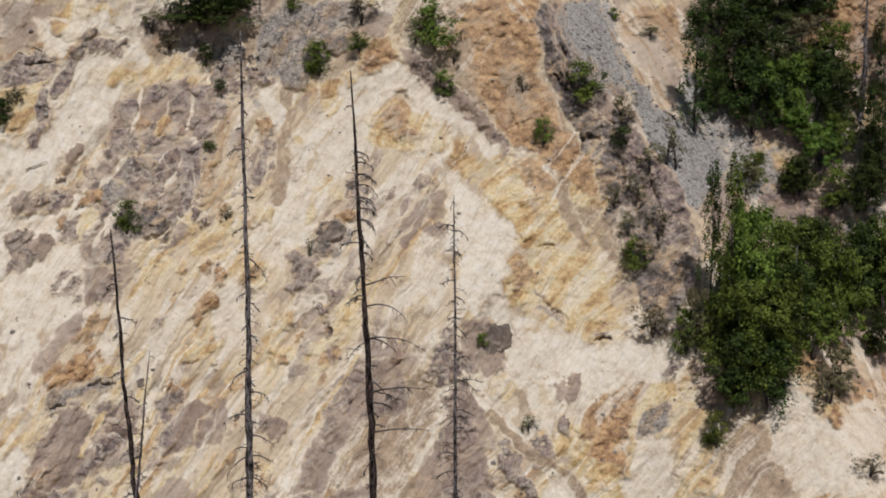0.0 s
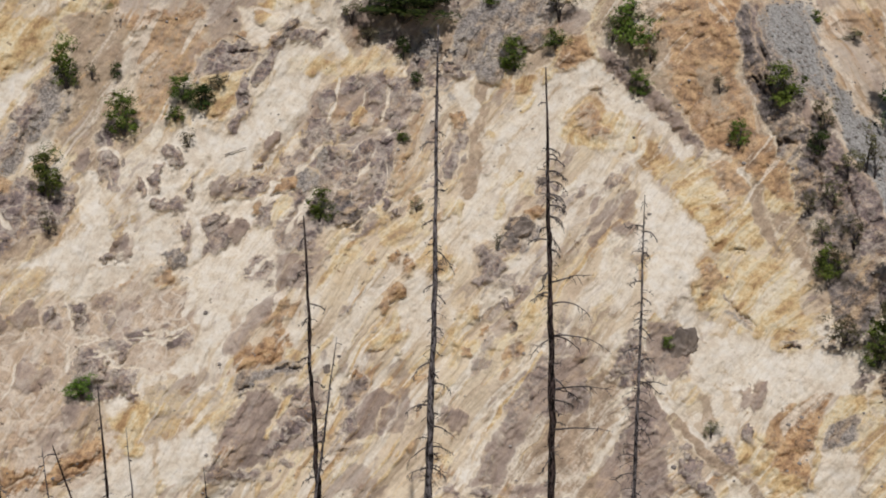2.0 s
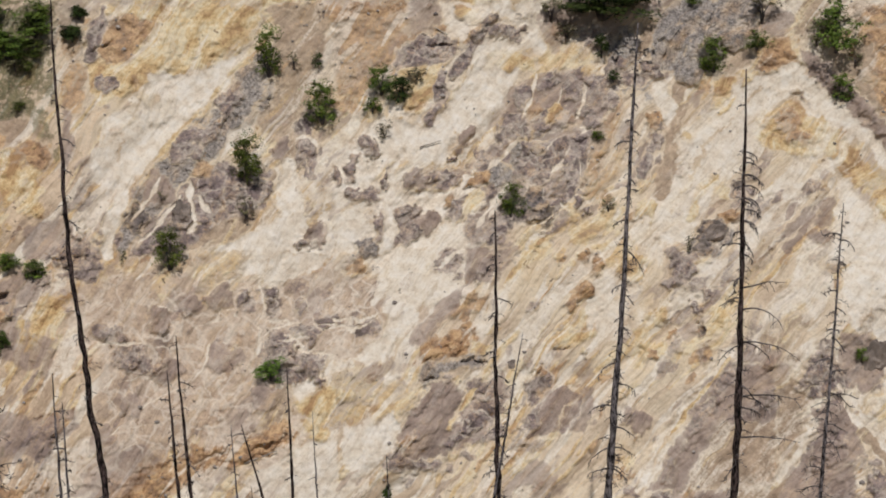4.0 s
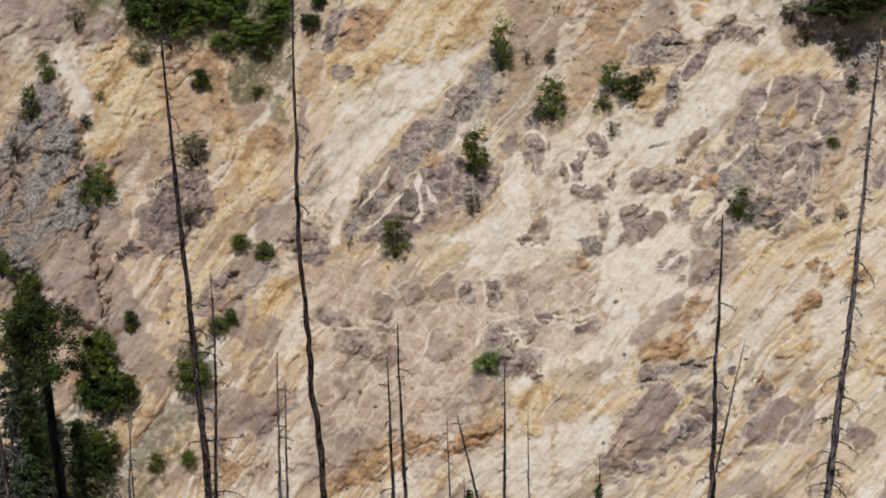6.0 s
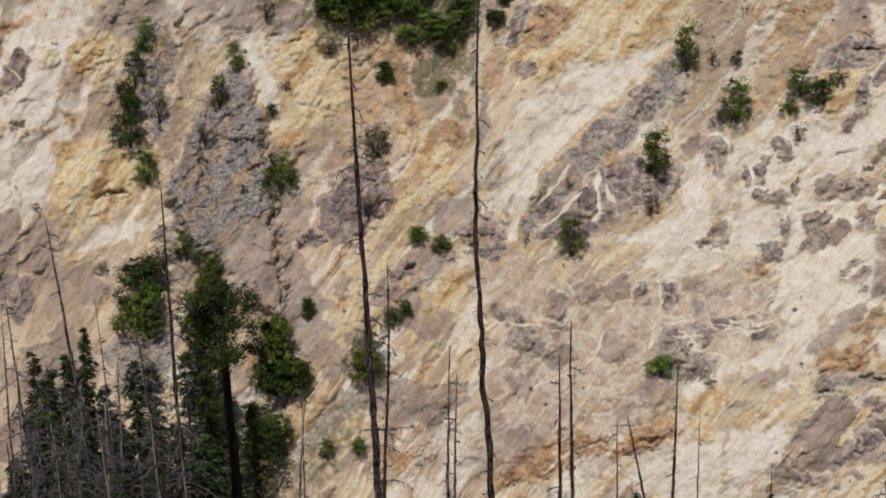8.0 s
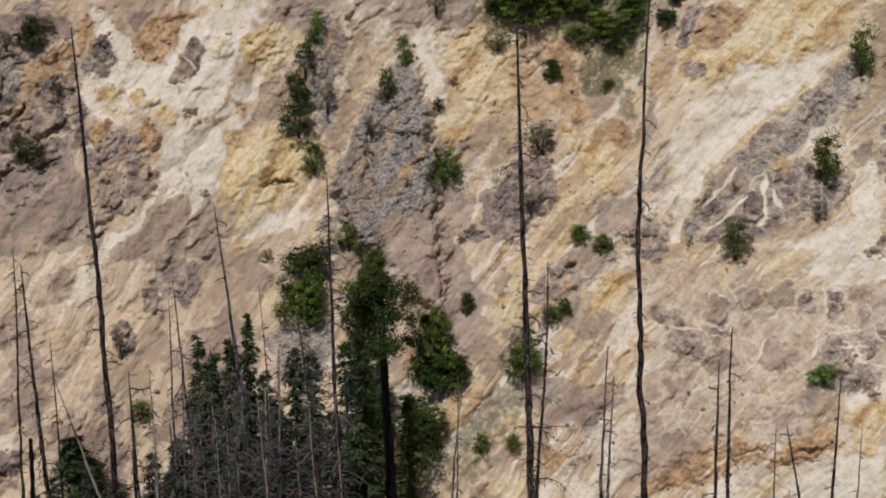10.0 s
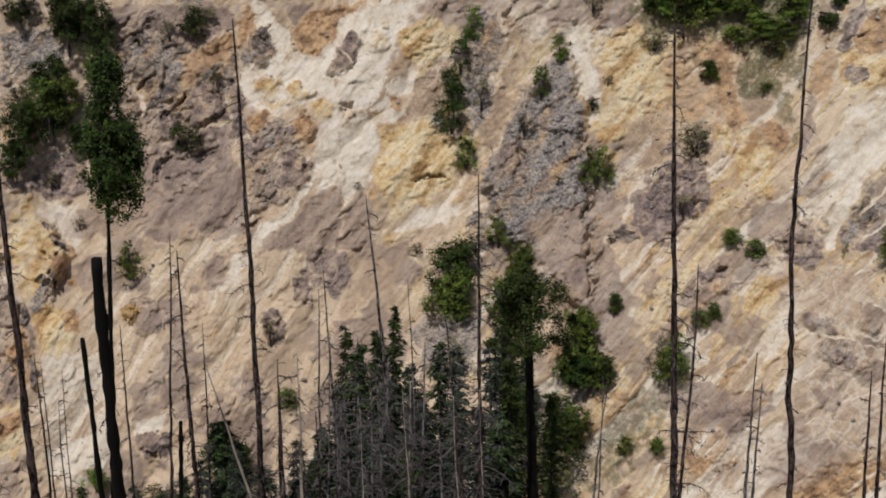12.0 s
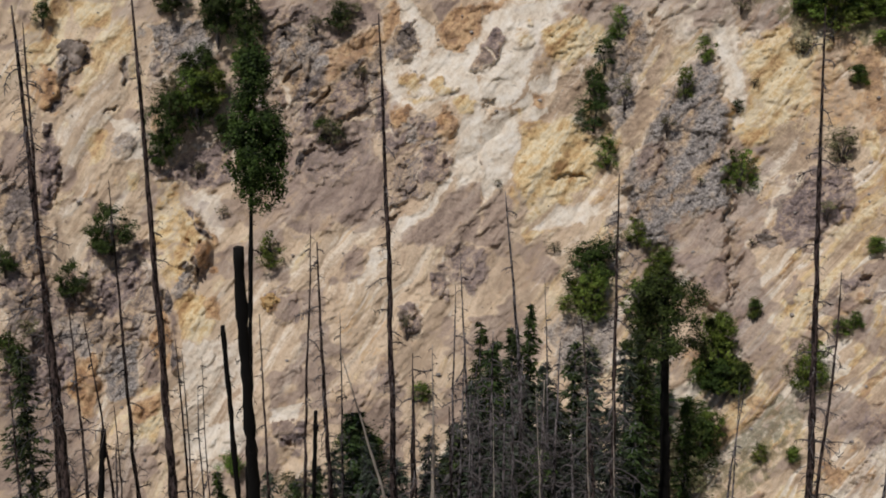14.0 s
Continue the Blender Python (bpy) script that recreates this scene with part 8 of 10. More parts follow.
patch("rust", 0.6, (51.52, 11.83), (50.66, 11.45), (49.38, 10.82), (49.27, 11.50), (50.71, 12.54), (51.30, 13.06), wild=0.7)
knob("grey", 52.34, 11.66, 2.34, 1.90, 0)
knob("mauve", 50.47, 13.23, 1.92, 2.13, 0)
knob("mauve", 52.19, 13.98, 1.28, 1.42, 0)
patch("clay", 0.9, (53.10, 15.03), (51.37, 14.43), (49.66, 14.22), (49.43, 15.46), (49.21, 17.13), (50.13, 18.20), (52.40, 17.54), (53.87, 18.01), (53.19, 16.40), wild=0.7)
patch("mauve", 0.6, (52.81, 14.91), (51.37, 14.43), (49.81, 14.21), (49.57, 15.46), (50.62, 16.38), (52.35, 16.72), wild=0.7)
# shade inside the cleft, painted as a dark streak
streak("slate_shade", 0.17, 1.0, (52.27, 15.21), (52.60, 16.02), (52.91, 16.55))
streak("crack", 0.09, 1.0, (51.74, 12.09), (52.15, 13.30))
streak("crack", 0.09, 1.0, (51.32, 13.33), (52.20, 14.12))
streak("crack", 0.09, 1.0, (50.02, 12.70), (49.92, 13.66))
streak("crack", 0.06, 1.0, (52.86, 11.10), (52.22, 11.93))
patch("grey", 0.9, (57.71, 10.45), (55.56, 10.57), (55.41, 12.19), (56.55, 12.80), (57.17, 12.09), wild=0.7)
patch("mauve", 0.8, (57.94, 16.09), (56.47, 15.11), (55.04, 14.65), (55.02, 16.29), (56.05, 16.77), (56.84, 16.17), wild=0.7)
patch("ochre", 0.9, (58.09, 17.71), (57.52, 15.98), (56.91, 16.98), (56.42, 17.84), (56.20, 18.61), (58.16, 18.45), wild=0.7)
# shadow on the right of the ochre tower, painted in dark rock colour
streak("slate_shade", 0.13, 1.0, (56.85, 17.19), (56.54, 17.69), (56.04, 18.41))
patch("white", 1.0, (49.31, 12.59), (48.49, 13.02), (47.04, 11.83), (45.57, 11.45), (45.62, 13.91), (46.52, 13.62), (48.50, 13.57), (48.94, 13.83), wild=0.7)
knob("ochre", 48.20, 12.96, 1.28, 1.19, 0)
knob("ochre", 47.08, 13.20, 1.28, 0.95, 0)
patch("rust", 0.8, (49.23, 10.55), (48.53, 10.30), (48.41, 10.84), (49.27, 11.63), wild=0.7)
patch("rust", 0.7, (47.44, 11.14), (46.44, 10.35), (45.55, 10.23), (45.57, 11.32), (46.35, 12.12), (47.04, 11.83), wild=0.7)
streak("white", 0.19, 1.0, (48.38, 10.03), (47.85, 10.86), (47.60, 11.68), (47.75, 12.22))
knob("slate_shade", 48.43, 11.45, 1.06, 1.90, 10)
patch("clay", 0.7, (48.68, 18.25), (47.79, 17.86), (46.60, 16.79), (45.67, 16.67), (45.72, 19.09), (49.00, 19.00), wild=0.7)
patch("white", 1.0, (45.63, 14.19), (46.28, 15.28), (46.58, 16.10), (45.67, 16.53), wild=0.7)
knob("mauve", 47.48, 14.70, 1.06, 1.19, 0)
knob("mauve", 47.30, 16.08, 2.34, 2.13, 30)
knob("rust", 48.74, 14.11, 1.28, 1.19, 0)
knob("rust", 46.83, 14.57, 1.28, 1.42, 0)
streak("white", 0.26, 1.0, (45.63, 14.19), (46.28, 15.55), (46.88, 16.50), (47.79, 17.73), (48.68, 18.25))
patch("white", 1.0, (45.56, 10.91), (44.44, 10.38), (42.91, 10.13), (42.77, 10.95), (43.34, 11.75), (43.91, 13.39), (44.77, 13.93), (45.62, 14.05), wild=0.7)
knob("mauve", 45.23, 11.87, 1.28, 2.37, 0)
streak("white", 0.09, 0.80, (45.44, 11.73), (44.89, 12.42))
knob("ochre", 43.75, 11.34, 1.06, 1.19, 0, amount=0.7)
patch("ochre", 1.0, (43.33, 11.21), (42.36, 10.68), (41.66, 11.50), (41.80, 12.17), (42.92, 12.44), wild=0.7)
patch("dust", 0.9, (42.78, 12.85), (41.94, 12.58), (41.79, 13.95), (42.92, 14.22), wild=0.7)
patch("white", 1.0, (45.63, 14.60), (44.20, 14.21), (44.07, 15.31), (44.52, 16.68), (45.40, 17.36), (45.68, 17.22), wild=0.7)
patch("ochre", 0.95, (44.07, 14.76), (42.36, 14.36), (41.36, 15.19), (41.06, 16.29), (41.63, 16.98), (43.80, 17.52), (44.37, 16.69), wild=0.7)
patch("white", 0.8, (43.81, 18.49), (42.79, 17.53), (40.91, 17.39), (41.63, 18.22), wild=0.7)
patch("clay", 0.6, (45.69, 17.50), (44.81, 16.96), (44.24, 17.24), (44.55, 19.11), (45.72, 19.09), wild=0.7)
streak("dust", 0.55, 0.8, (39.03, 10.96), (39.00, 12.31), (39.54, 13.54), (39.94, 14.77))
patch("grey", 1.0, (40.41, 11.23), (39.59, 10.42), (39.44, 11.50), (39.97, 12.86), (39.95, 14.08), (40.52, 14.22), (40.95, 13.40), (40.68, 12.31), wild=0.7)
patch("white", 0.9, (37.25, 10.68), (36.70, 10.94), (35.95, 12.81), (35.76, 14.03), (36.34, 13.36), (36.80, 12.15), (37.37, 11.35), wild=0.7)
patch("ochre", 0.8, (36.14, 11.33), (33.69, 11.56), (33.56, 14.10), (34.91, 14.55), (35.80, 13.08), wild=0.7)
patch("grey", 1.0, (37.76, 12.16), (37.07, 12.29), (36.60, 13.91), (36.47, 15.54), (36.36, 16.63), (36.13, 19.01), (39.30, 19.09), (40.04, 17.79), (40.34, 16.97), (39.65, 15.18), (38.70, 13.66), wild=0.7)
patch("mauve", 0.7, (39.65, 15.31), (38.67, 14.76), (38.78, 16.54), (39.91, 16.83), wild=0.7)
patch("clay", 0.7, (38.74, 18.05), (36.48, 17.45), (36.13, 19.01), (38.14, 19.07), wild=0.7)
streak("crack", 0.09, 1.0, (38.94, 15.31), (38.86, 15.99), (39.06, 16.68))
streak("crack", 0.06, 1.0, (37.25, 15.28), (37.10, 15.82))
patch("mauve", 0.9, (34.36, 17.38), (33.58, 16.40), (32.35, 16.21), (32.13, 17.55), (32.79, 18.12), (33.90, 18.31), wild=0.7)
patch("ochre", 0.8, (31.04, 15.34), (29.99, 15.02), (30.03, 16.36), (30.82, 16.67), wild=0.7)
patch("rust", 0.6, (32.07, 11.78), (31.30, 11.36), (30.77, 13.46), (30.29, 14.51), (30.92, 15.07), (31.71, 13.37), wild=0.7)
patch("mauve", 1.0, (60.37, 19.60), (58.74, 18.67), (58.40, 19.51), (59.18, 20.26), (59.96, 20.99), (60.75, 20.50), wild=0.7)
patch("grey", 0.9, (60.19, 21.78), (58.92, 21.91), (59.26, 23.77), (60.27, 23.79), wild=0.7)
patch("rust", 0.9, (59.43, 24.02), (58.23, 23.60), (58.45, 24.39), (59.23, 24.85), wild=0.7)
patch("rust", 0.7, (58.42, 21.14), (57.90, 20.24), (57.69, 22.57), (58.20, 23.34), wild=0.7)
patch("ochre", 1.0, (57.46, 18.50), (56.76, 18.56), (56.76, 20.20), (55.83, 21.09), (57.33, 21.79), (57.49, 20.41), wild=0.7)
knob("grey", 57.01, 19.77, 1.06, 2.13, 0)
patch("rust", 0.9, (56.51, 20.63), (55.91, 20.40), (55.85, 21.37), (56.41, 21.18), wild=0.7)
# the tower's shadowed right side carried on, as painted colour
streak("slate_shade", 0.19, 1.0, (56.64, 18.84), (56.51, 19.81), (56.69, 20.20))
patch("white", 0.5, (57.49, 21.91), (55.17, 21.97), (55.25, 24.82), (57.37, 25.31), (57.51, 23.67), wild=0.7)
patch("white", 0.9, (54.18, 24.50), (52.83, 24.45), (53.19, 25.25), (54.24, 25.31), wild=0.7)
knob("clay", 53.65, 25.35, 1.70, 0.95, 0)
# two dark streaks that paint the shade down in the crevice
streak("slate_shade", 0.17, 0.9, (57.75, 20.12), (57.71, 21.21), (57.86, 22.01))
streak("slate_shade", 0.13, 0.9, (57.79, 22.02), (57.73, 22.97))
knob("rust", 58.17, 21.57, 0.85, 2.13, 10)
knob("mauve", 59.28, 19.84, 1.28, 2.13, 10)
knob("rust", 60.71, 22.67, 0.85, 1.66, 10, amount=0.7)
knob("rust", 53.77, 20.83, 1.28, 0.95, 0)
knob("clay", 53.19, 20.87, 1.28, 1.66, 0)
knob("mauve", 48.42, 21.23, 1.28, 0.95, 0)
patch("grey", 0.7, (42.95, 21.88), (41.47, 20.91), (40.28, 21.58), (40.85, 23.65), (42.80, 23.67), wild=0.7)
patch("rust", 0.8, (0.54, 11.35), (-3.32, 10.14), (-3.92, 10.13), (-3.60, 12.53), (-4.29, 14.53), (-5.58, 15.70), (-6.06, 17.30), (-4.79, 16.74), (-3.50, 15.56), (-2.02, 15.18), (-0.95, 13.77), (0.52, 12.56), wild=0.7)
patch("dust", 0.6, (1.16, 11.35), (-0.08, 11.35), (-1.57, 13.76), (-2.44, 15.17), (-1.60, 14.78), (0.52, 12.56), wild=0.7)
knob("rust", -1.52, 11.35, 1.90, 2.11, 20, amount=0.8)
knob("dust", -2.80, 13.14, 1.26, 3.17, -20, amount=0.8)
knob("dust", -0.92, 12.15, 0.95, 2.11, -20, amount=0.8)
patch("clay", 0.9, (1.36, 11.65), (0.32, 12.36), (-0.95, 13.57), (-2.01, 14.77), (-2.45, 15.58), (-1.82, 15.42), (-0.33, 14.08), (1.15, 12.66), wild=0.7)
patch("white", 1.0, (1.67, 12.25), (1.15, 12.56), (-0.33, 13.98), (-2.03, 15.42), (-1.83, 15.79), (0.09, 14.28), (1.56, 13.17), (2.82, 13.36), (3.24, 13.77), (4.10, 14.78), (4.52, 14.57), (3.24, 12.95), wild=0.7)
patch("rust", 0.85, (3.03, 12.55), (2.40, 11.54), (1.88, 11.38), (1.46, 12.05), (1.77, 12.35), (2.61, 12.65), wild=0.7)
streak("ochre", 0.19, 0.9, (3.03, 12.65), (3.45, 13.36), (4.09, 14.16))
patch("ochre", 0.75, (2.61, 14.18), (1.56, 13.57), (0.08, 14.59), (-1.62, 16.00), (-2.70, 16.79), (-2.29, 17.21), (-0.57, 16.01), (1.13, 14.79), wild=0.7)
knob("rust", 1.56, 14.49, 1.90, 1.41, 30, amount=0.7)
patch("slate_shade", 0.9, (-3.55, 10.93), (-4.02, 10.13), (-4.29, 11.92), (-5.28, 13.70), (-6.35, 14.67), (-6.41, 15.87), (-5.58, 15.70), (-4.91, 14.51), (-3.91, 12.72), wild=0.7)
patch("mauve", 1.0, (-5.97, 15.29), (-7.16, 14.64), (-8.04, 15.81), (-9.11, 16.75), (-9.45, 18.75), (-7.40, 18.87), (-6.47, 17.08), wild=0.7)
knob("slate_shade", -6.45, 16.68, 1.26, 4.22, -10)
knob("slate_shade", -7.75, 17.83, 1.58, 3.87, -10)
knob("slate_shade", -5.53, 14.70, 1.58, 2.46, -10)
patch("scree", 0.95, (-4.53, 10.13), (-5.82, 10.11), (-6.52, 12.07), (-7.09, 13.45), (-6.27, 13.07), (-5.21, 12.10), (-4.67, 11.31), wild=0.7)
# dark streak along the crack below: painted shade over the real recess
streak("slate_shade", 0.19, 0.9, (-4.37, 11.32), (-5.07, 13.50))
streak("crack", 0.09, 0.8, (-4.39, 11.72), (-5.08, 13.70))
streak("crack", 0.09, 0.8, (-6.60, 15.67), (-6.88, 17.06))
streak("crack", 0.09, 0.7, (-7.87, 16.42), (-8.38, 17.99))
# end of the main fields

rock = np.clip(LAYERS["mauve"] + LAYERS["grey"] + LAYERS["slate_shade"], 0, 1)
LAYERS["turn"] = turn
LAYERS["tan"] = np.clip(0.75 * smooth(bearing + 0.6 * (dip - 19), 20, 34) + 0.6 * turn + 0.25, 0, 1)
# lesser patches and runs of every mineral all over
bare = 1 - 0.42 * np.clip(sum(LAYERS[k] for k in ("white", "ochre", "rust", "mauve", "grey", "dust", "scree")), 0, 1)
for kind, across, along, low, most, shift in (("ochre", 2.2, 6.0, 0.15, 0.5, 101.0), ("mauve", 1.1, 2.6, 0.30, 0.5, 121.0), ("rust", 0.9, 2.2, 0.42, 0.55, 141.0), ("white", 1.7, 8.0, 0.15, 0.55, 161.0), ("clay", 1.4, 3.4, 0.32, 0.5, 171.0), ("ochre", 0.7, 1.8, 0.36, 0.55, 177.0), ("white", 0.6, 3.2, 0.34, 0.6, 187.0), ("dust", 0.45, 9.0, 0.40, 0.55, 193.0), ("ochre", 0.55, 11.0, 0.26, 0.65, 197.0), ("white", 0.75, 13.0, 0.10, 0.7, 199.0)):
    LAYERS[kind] = np.maximum(LAYERS[kind], bare * most * (1 - 0.4 * smooth(bearing, 34, 48)) * smooth(runs(across, along, 4, 0.6, shift), low, low + 0.6))

# extra clay towards the brow: the upper slope's weaker light put into the colour
LAYERS["clay"] = np.maximum(LAYERS["clay"], bare * 0.5 * smooth(-dip, -13.5, -9.5) * smooth(runs(2.5, 5.0, 4, 0.6, 181.0), -0.35, 0.35))
LAYERS["clay"] = np.maximum(LAYERS["clay"], bare * 0.6 * smooth(LAYERS["tan"], 0.4, 0.9) * smooth(fbm(AX / 4.0, AY / 3.0, 4, 0.6, 191.0), 0.05, 0.6))
LAYERS["dust"] = np.maximum(LAYERS["dust"], bare * 0.5 * smooth(bearing, 50, 58) * smooth(runs(2.0, 5.0, 4, 0.6, 207.0), -0.3, 0.4))
relief = 0.7 * runs(9, 18, 3, 0.5, 5.5)
relief -= 0.35 * (1 - np.abs(runs(5.0, 26, 3, 0.5, 22.0))) ** 3
relief += 0.07 * runs(1.1, 5.0, 4, 0.6, 31.0) * (1 - 0.5 * rock)
relief += 0.035 * fbm(AX / 0.7, AY / 0.7, 3, 0.6, 71.0)
lumps = (1 - np.abs(fbm(AX / 1.5 + 0.3 * WX, AY / 1.1, 5, 0.62, 91.0))) ** 2
relief -= 0.5 * LAYERS["crack"] * np.clip(1.25 + 0.7 * WIGGLE[2], 0, 1)
relief += (0.4 * LAYERS["mauve"] + 0.6 * LAYERS["slate_shade"] + 0.25 * LAYERS["grey"]) * (0.3 * lumps - 0.08)
relief += (0.22 * LAYERS["rust"] + 0.14 * LAYERS["ochre"]) * np.abs(fbm(AX / 1.2, AY / 0.8, 4, 0.6, 47.0))
# crags: ledges with undercuts, broken up, where rock is bare
for across, span, deep, shift in ((1.5, 1.1, 0.40, 401.0), (0.8, 0.6, 0.24, 431.0), (0.45, 0.4, 0.10, 451.0)):
    rise = 0.8 * AY / across + 0.62 * AX / across + 1.0 * fbm(AX / 2.4, AY / 2.4, 4, 0.55, shift)
    tooth = 1 - (rise - np.floor(rise))
    keep = smooth(fbm(AX / span / 1.6, AY / span / 1.6, 3, 0.6, shift + 9), -0.15, 0.45)
    relief += deep * tooth * keep * np.clip(0.75 * LAYERS["mauve"] + 0.85 * LAYERS["slate_shade"] + 0.32 * LAYERS["grey"] + 0.5 * LAYERS["rust"] + 0.22 * LAYERS["ochre"] + 0.25 * LAYERS["clay"] + 0.06, 0, 0.85) * (1 - LAYERS["vein"]) * (0.45 + 0.55 * LAYERS["tan"])
relief -= 0.04 * LAYERS["white"] * (1 - rock)
relief += 0.9 * LAYERS["proud"] + KNOBS
back = 9.0 * smooth(crest_x - 1.5 - AX, 0.0, 7.0)  # the ground falls back beyond the crest
back -= 2.6 * np.clip((19.0 - dip) / 10.8, 0, 1) ** 2  # steeper towards the brow
back -= 3.0 * np.exp(-((bearing - 17.0) / 16.0) ** 2) - 3.0 * smooth(bearing, 44, 62)
FLAT = (FOOT + 45.0 / STEEP + back) / (1 + np.tan(np.radians(dip)) / STEEP) - relief


def slope_point(b, d, out=0.0):
    """A place on the slope, by bearing and dip; out: metres towards the valley."""
    i = float(np.interp(d, DIPS, np.arange(ND)))
    j = float(np.interp(b, BEARINGS, np.arange(NB)))
    i, j = min(max(i, 0), ND - 1.001), min(max(j, 0), NB - 1.001)
    i0, j0 = int(i), int(j)
    w = FLAT[i0:i0 + 2, j0:j0 + 2]
    a, c = i - i0, j - j0
    r = (w[0, 0] * (1 - c) + w[0, 1] * c) * (1 - a) + (w[1, 0] * (1 - c) + w[1, 1] * c) * a - out
    return Vector((-math.sin(radians(b)) * r, math.cos(radians(b)) * r, EYE - math.tan(radians(d)) * r))


def ground_at(b, r):
    """The height of the ground at a bearing and a level distance: the valley floor, or the slope."""
    j = int(np.interp(b, BEARINGS, np.arange(NB)))
    z = EYE - np.tan(np.radians(dip[:, j])) * FLAT[:, j]
    return max(0.0, float(np.interp(r, FLAT[::-1, j], z[::-1]))) if r > FLAT[-1, j] else 0.0


def grid_mesh(name, co, nb, nd):
    me = bpy.data.meshes.new(name)
    q = np.arange(nb * nd).reshape(nd, nb)
    f = np.stack([q[:-1, :-1], q[:-1, 1:], q[1:, 1:], q[1:, :-1]], -1).reshape(-1, 4)
    me.vertices.add(nb * nd)
    me.vertices.foreach_set("co", co.reshape(-1).astype(np.float32))
    me.loops.add(f.size)
    me.loops.foreach_set("vertex_index", f.reshape(-1).astype(np.int32))
    me.polygons.add(len(f))
    me.polygons.foreach_set("loop_start", np.arange(0, f.size, 4, dtype=np.int32))
    me.update(calc_edges=True)
    me.polygons.foreach_set("use_smooth", np.ones(len(f), dtype=bool))
    return me, f


def polar(b, d, r):
    return np.stack([-np.sin(np.radians(b)) * r, np.cos(np.radians(b)) * r, EYE - np.tan(np.radians(d)) * r], -1)


BROW = 9  # rows that carry the slope on above, up to its brow
body = polar(bearing, dip, FLAT)
steps = np.arange(BROW, 0, -1)[:, None, None] * np.ones((1, NB, 1))
far = np.concatenate([-np.sin(np.radians(bearing[:1])), np.cos(np.radians(bearing[:1])), np.full((1, NB), 0.95)])
above = body[:1] + steps * 5.0 * np.stack(list(far), -1)[None, :, :] + 0.8 * fbm(bearing[:BROW] / 1.5, steps[:, :, 0] * 2.0, 3)[:, :, None]
me, faces = grid_mesh("hillside", np.concatenate([above, body]), NB, ND + BROW)


def carried_up(field):
    return np.concatenate([np.repeat(field[:1], BROW, 0), field])


for key, field in LAYERS.items():
    at = me.attributes.new(key, "FLOAT", "POINT")
    at.data.foreach_set("value", carried_up(field).reshape(-1).astype(np.float32))
for key, uv in (("flow", FLOW_A), ("flow_beyond", FLOW_B)):
    uvs = np.stack([carried_up(k) for k in uv], -1).reshape(-1, 2)[faces.reshape(-1)]
    me.uv_layers.new(name=key).data.foreach_set("uv", uvs.reshape(-1).astype(np.float32))
me.materials.append(EARTH)
tagged(new("hillside", me), "steep eroded slope of cream, ochre and mauve volcanic earth", "hillside", kind="structure")


def hill_rest(name, b0, b1, nb, z0, z1, nz, setback):
    """Plain hill that carries the slope on, up to its brow and round the valley."""
    b = np.linspace(b0, b1, nb)[None, :] * np.ones((nz, 1))
    z = np.linspace(z1, z0, nz)[:, None] * np.ones((1, nb))
    r = FOOT + z / STEEP + setback + 2.5 * fbm(b / 9, z / 9, 4, 0.5, 8.8)
    co = np.stack([-np.sin(np.radians(b)) * r, np.cos(np.radians(b)) * r, z], -1)
    m, _ = grid_mesh(name, co, nb, nz)
    m.materials.append(EARTH)
    return tagged(new(name, m), "bare tan earth slope of the upper hill", "hillside", kind="structure")


hill_rest("hillside_east", -75, -21.5, 80, -1, 75, 60, 14)
hill_rest("hillside_west", 68.5, 125, 80, -1, 75, 60, 10)
side = np.sign(np.linspace(-1, 1, 81)) * np.abs(np.linspace(-1, 1, 81)) ** 3 * 4000
gx, gy = side[None, :] * np.ones((81, 1)), side[::-1, None] * np.ones((1, 81))
gz = -0.2 + 0.12 * fbm(gx / 14, gy / 14, 3)
m, _ = grid_mesh("ground", np.stack([gx, gy, gz], -1), 81, 81)
m.materials.append(VALLEY)
tagged(new("ground", m), "dry valley floor of brown earth and grass", "ground", kind="structure")

# ---- helpers for things ----


class Soup:
    """Collects vertices and faces of one mesh."""

    def __init__(self):
        self.v, self.f = [], []

    def tube(self, pts, radii, sides=7, rd=None):
        base = len(self.v)
        for k, (p, r) in enumerate(zip(pts, radii)):
            d = (pts[min(k + 1, len(pts) - 1)] - pts[max(k - 1, 0)]).normalized()
            a = d.orthogonal().normalized() if k == 0 else (a - d * a.dot(d)).normalized()
            c = d.cross(a)
            for s in range(sides):
                t = 2 * math.pi * s / sides
                self.v.append(p + (a * math.cos(t) + c * math.sin(t)) * r * (rd.uniform(0.8, 1.2) if rd else 1.0))
        for k in range(len(pts) - 1):
            for s in range(sides):
                i, j = base + k * sides + s, base + k * sides + (s + 1) % sides
                self.f.append((i, j, j + sides, i + sides))
        if sides > 3:
            self.f.append(tuple(range(base + sides - 1, base - 1, -1)))
            self.f.append(tuple(range(len(self.v) - sides, len(self.v))))

    def blade(self, p, d, w, size, wide):
        """One tuft of needles as a slim blade."""
        d, side, i = d.normalized() * size, w.normalized() * size * wide, len(self.v)
        self.v += [p - side, p + side, p + d]
        self.f.append((i, i + 1, i + 2))

    def leaf_out(self, p, outward, rd, size, wide=0.5, flat=1.0):
        """One small leaf blade that faces outwards, more or less."""
        n = (outward.normalized() + rand_dir(rd) * 0.5).normalized()
        along = n.cross(rand_dir(rd)).normalized()
        side, i = n.cross(along) * size * wide, len(self.v)
        along.z, side.z = along.z * flat, side.z * flat
        self.v += [p - along * size * 0.4 - side, p - along * size * 0.4 + side, p + along * size * 0.6]
        self.f.append((i, i + 1, i + 2))

    def mesh(self, name, mat, flat=False):
        me = bpy.data.meshes.new(name)
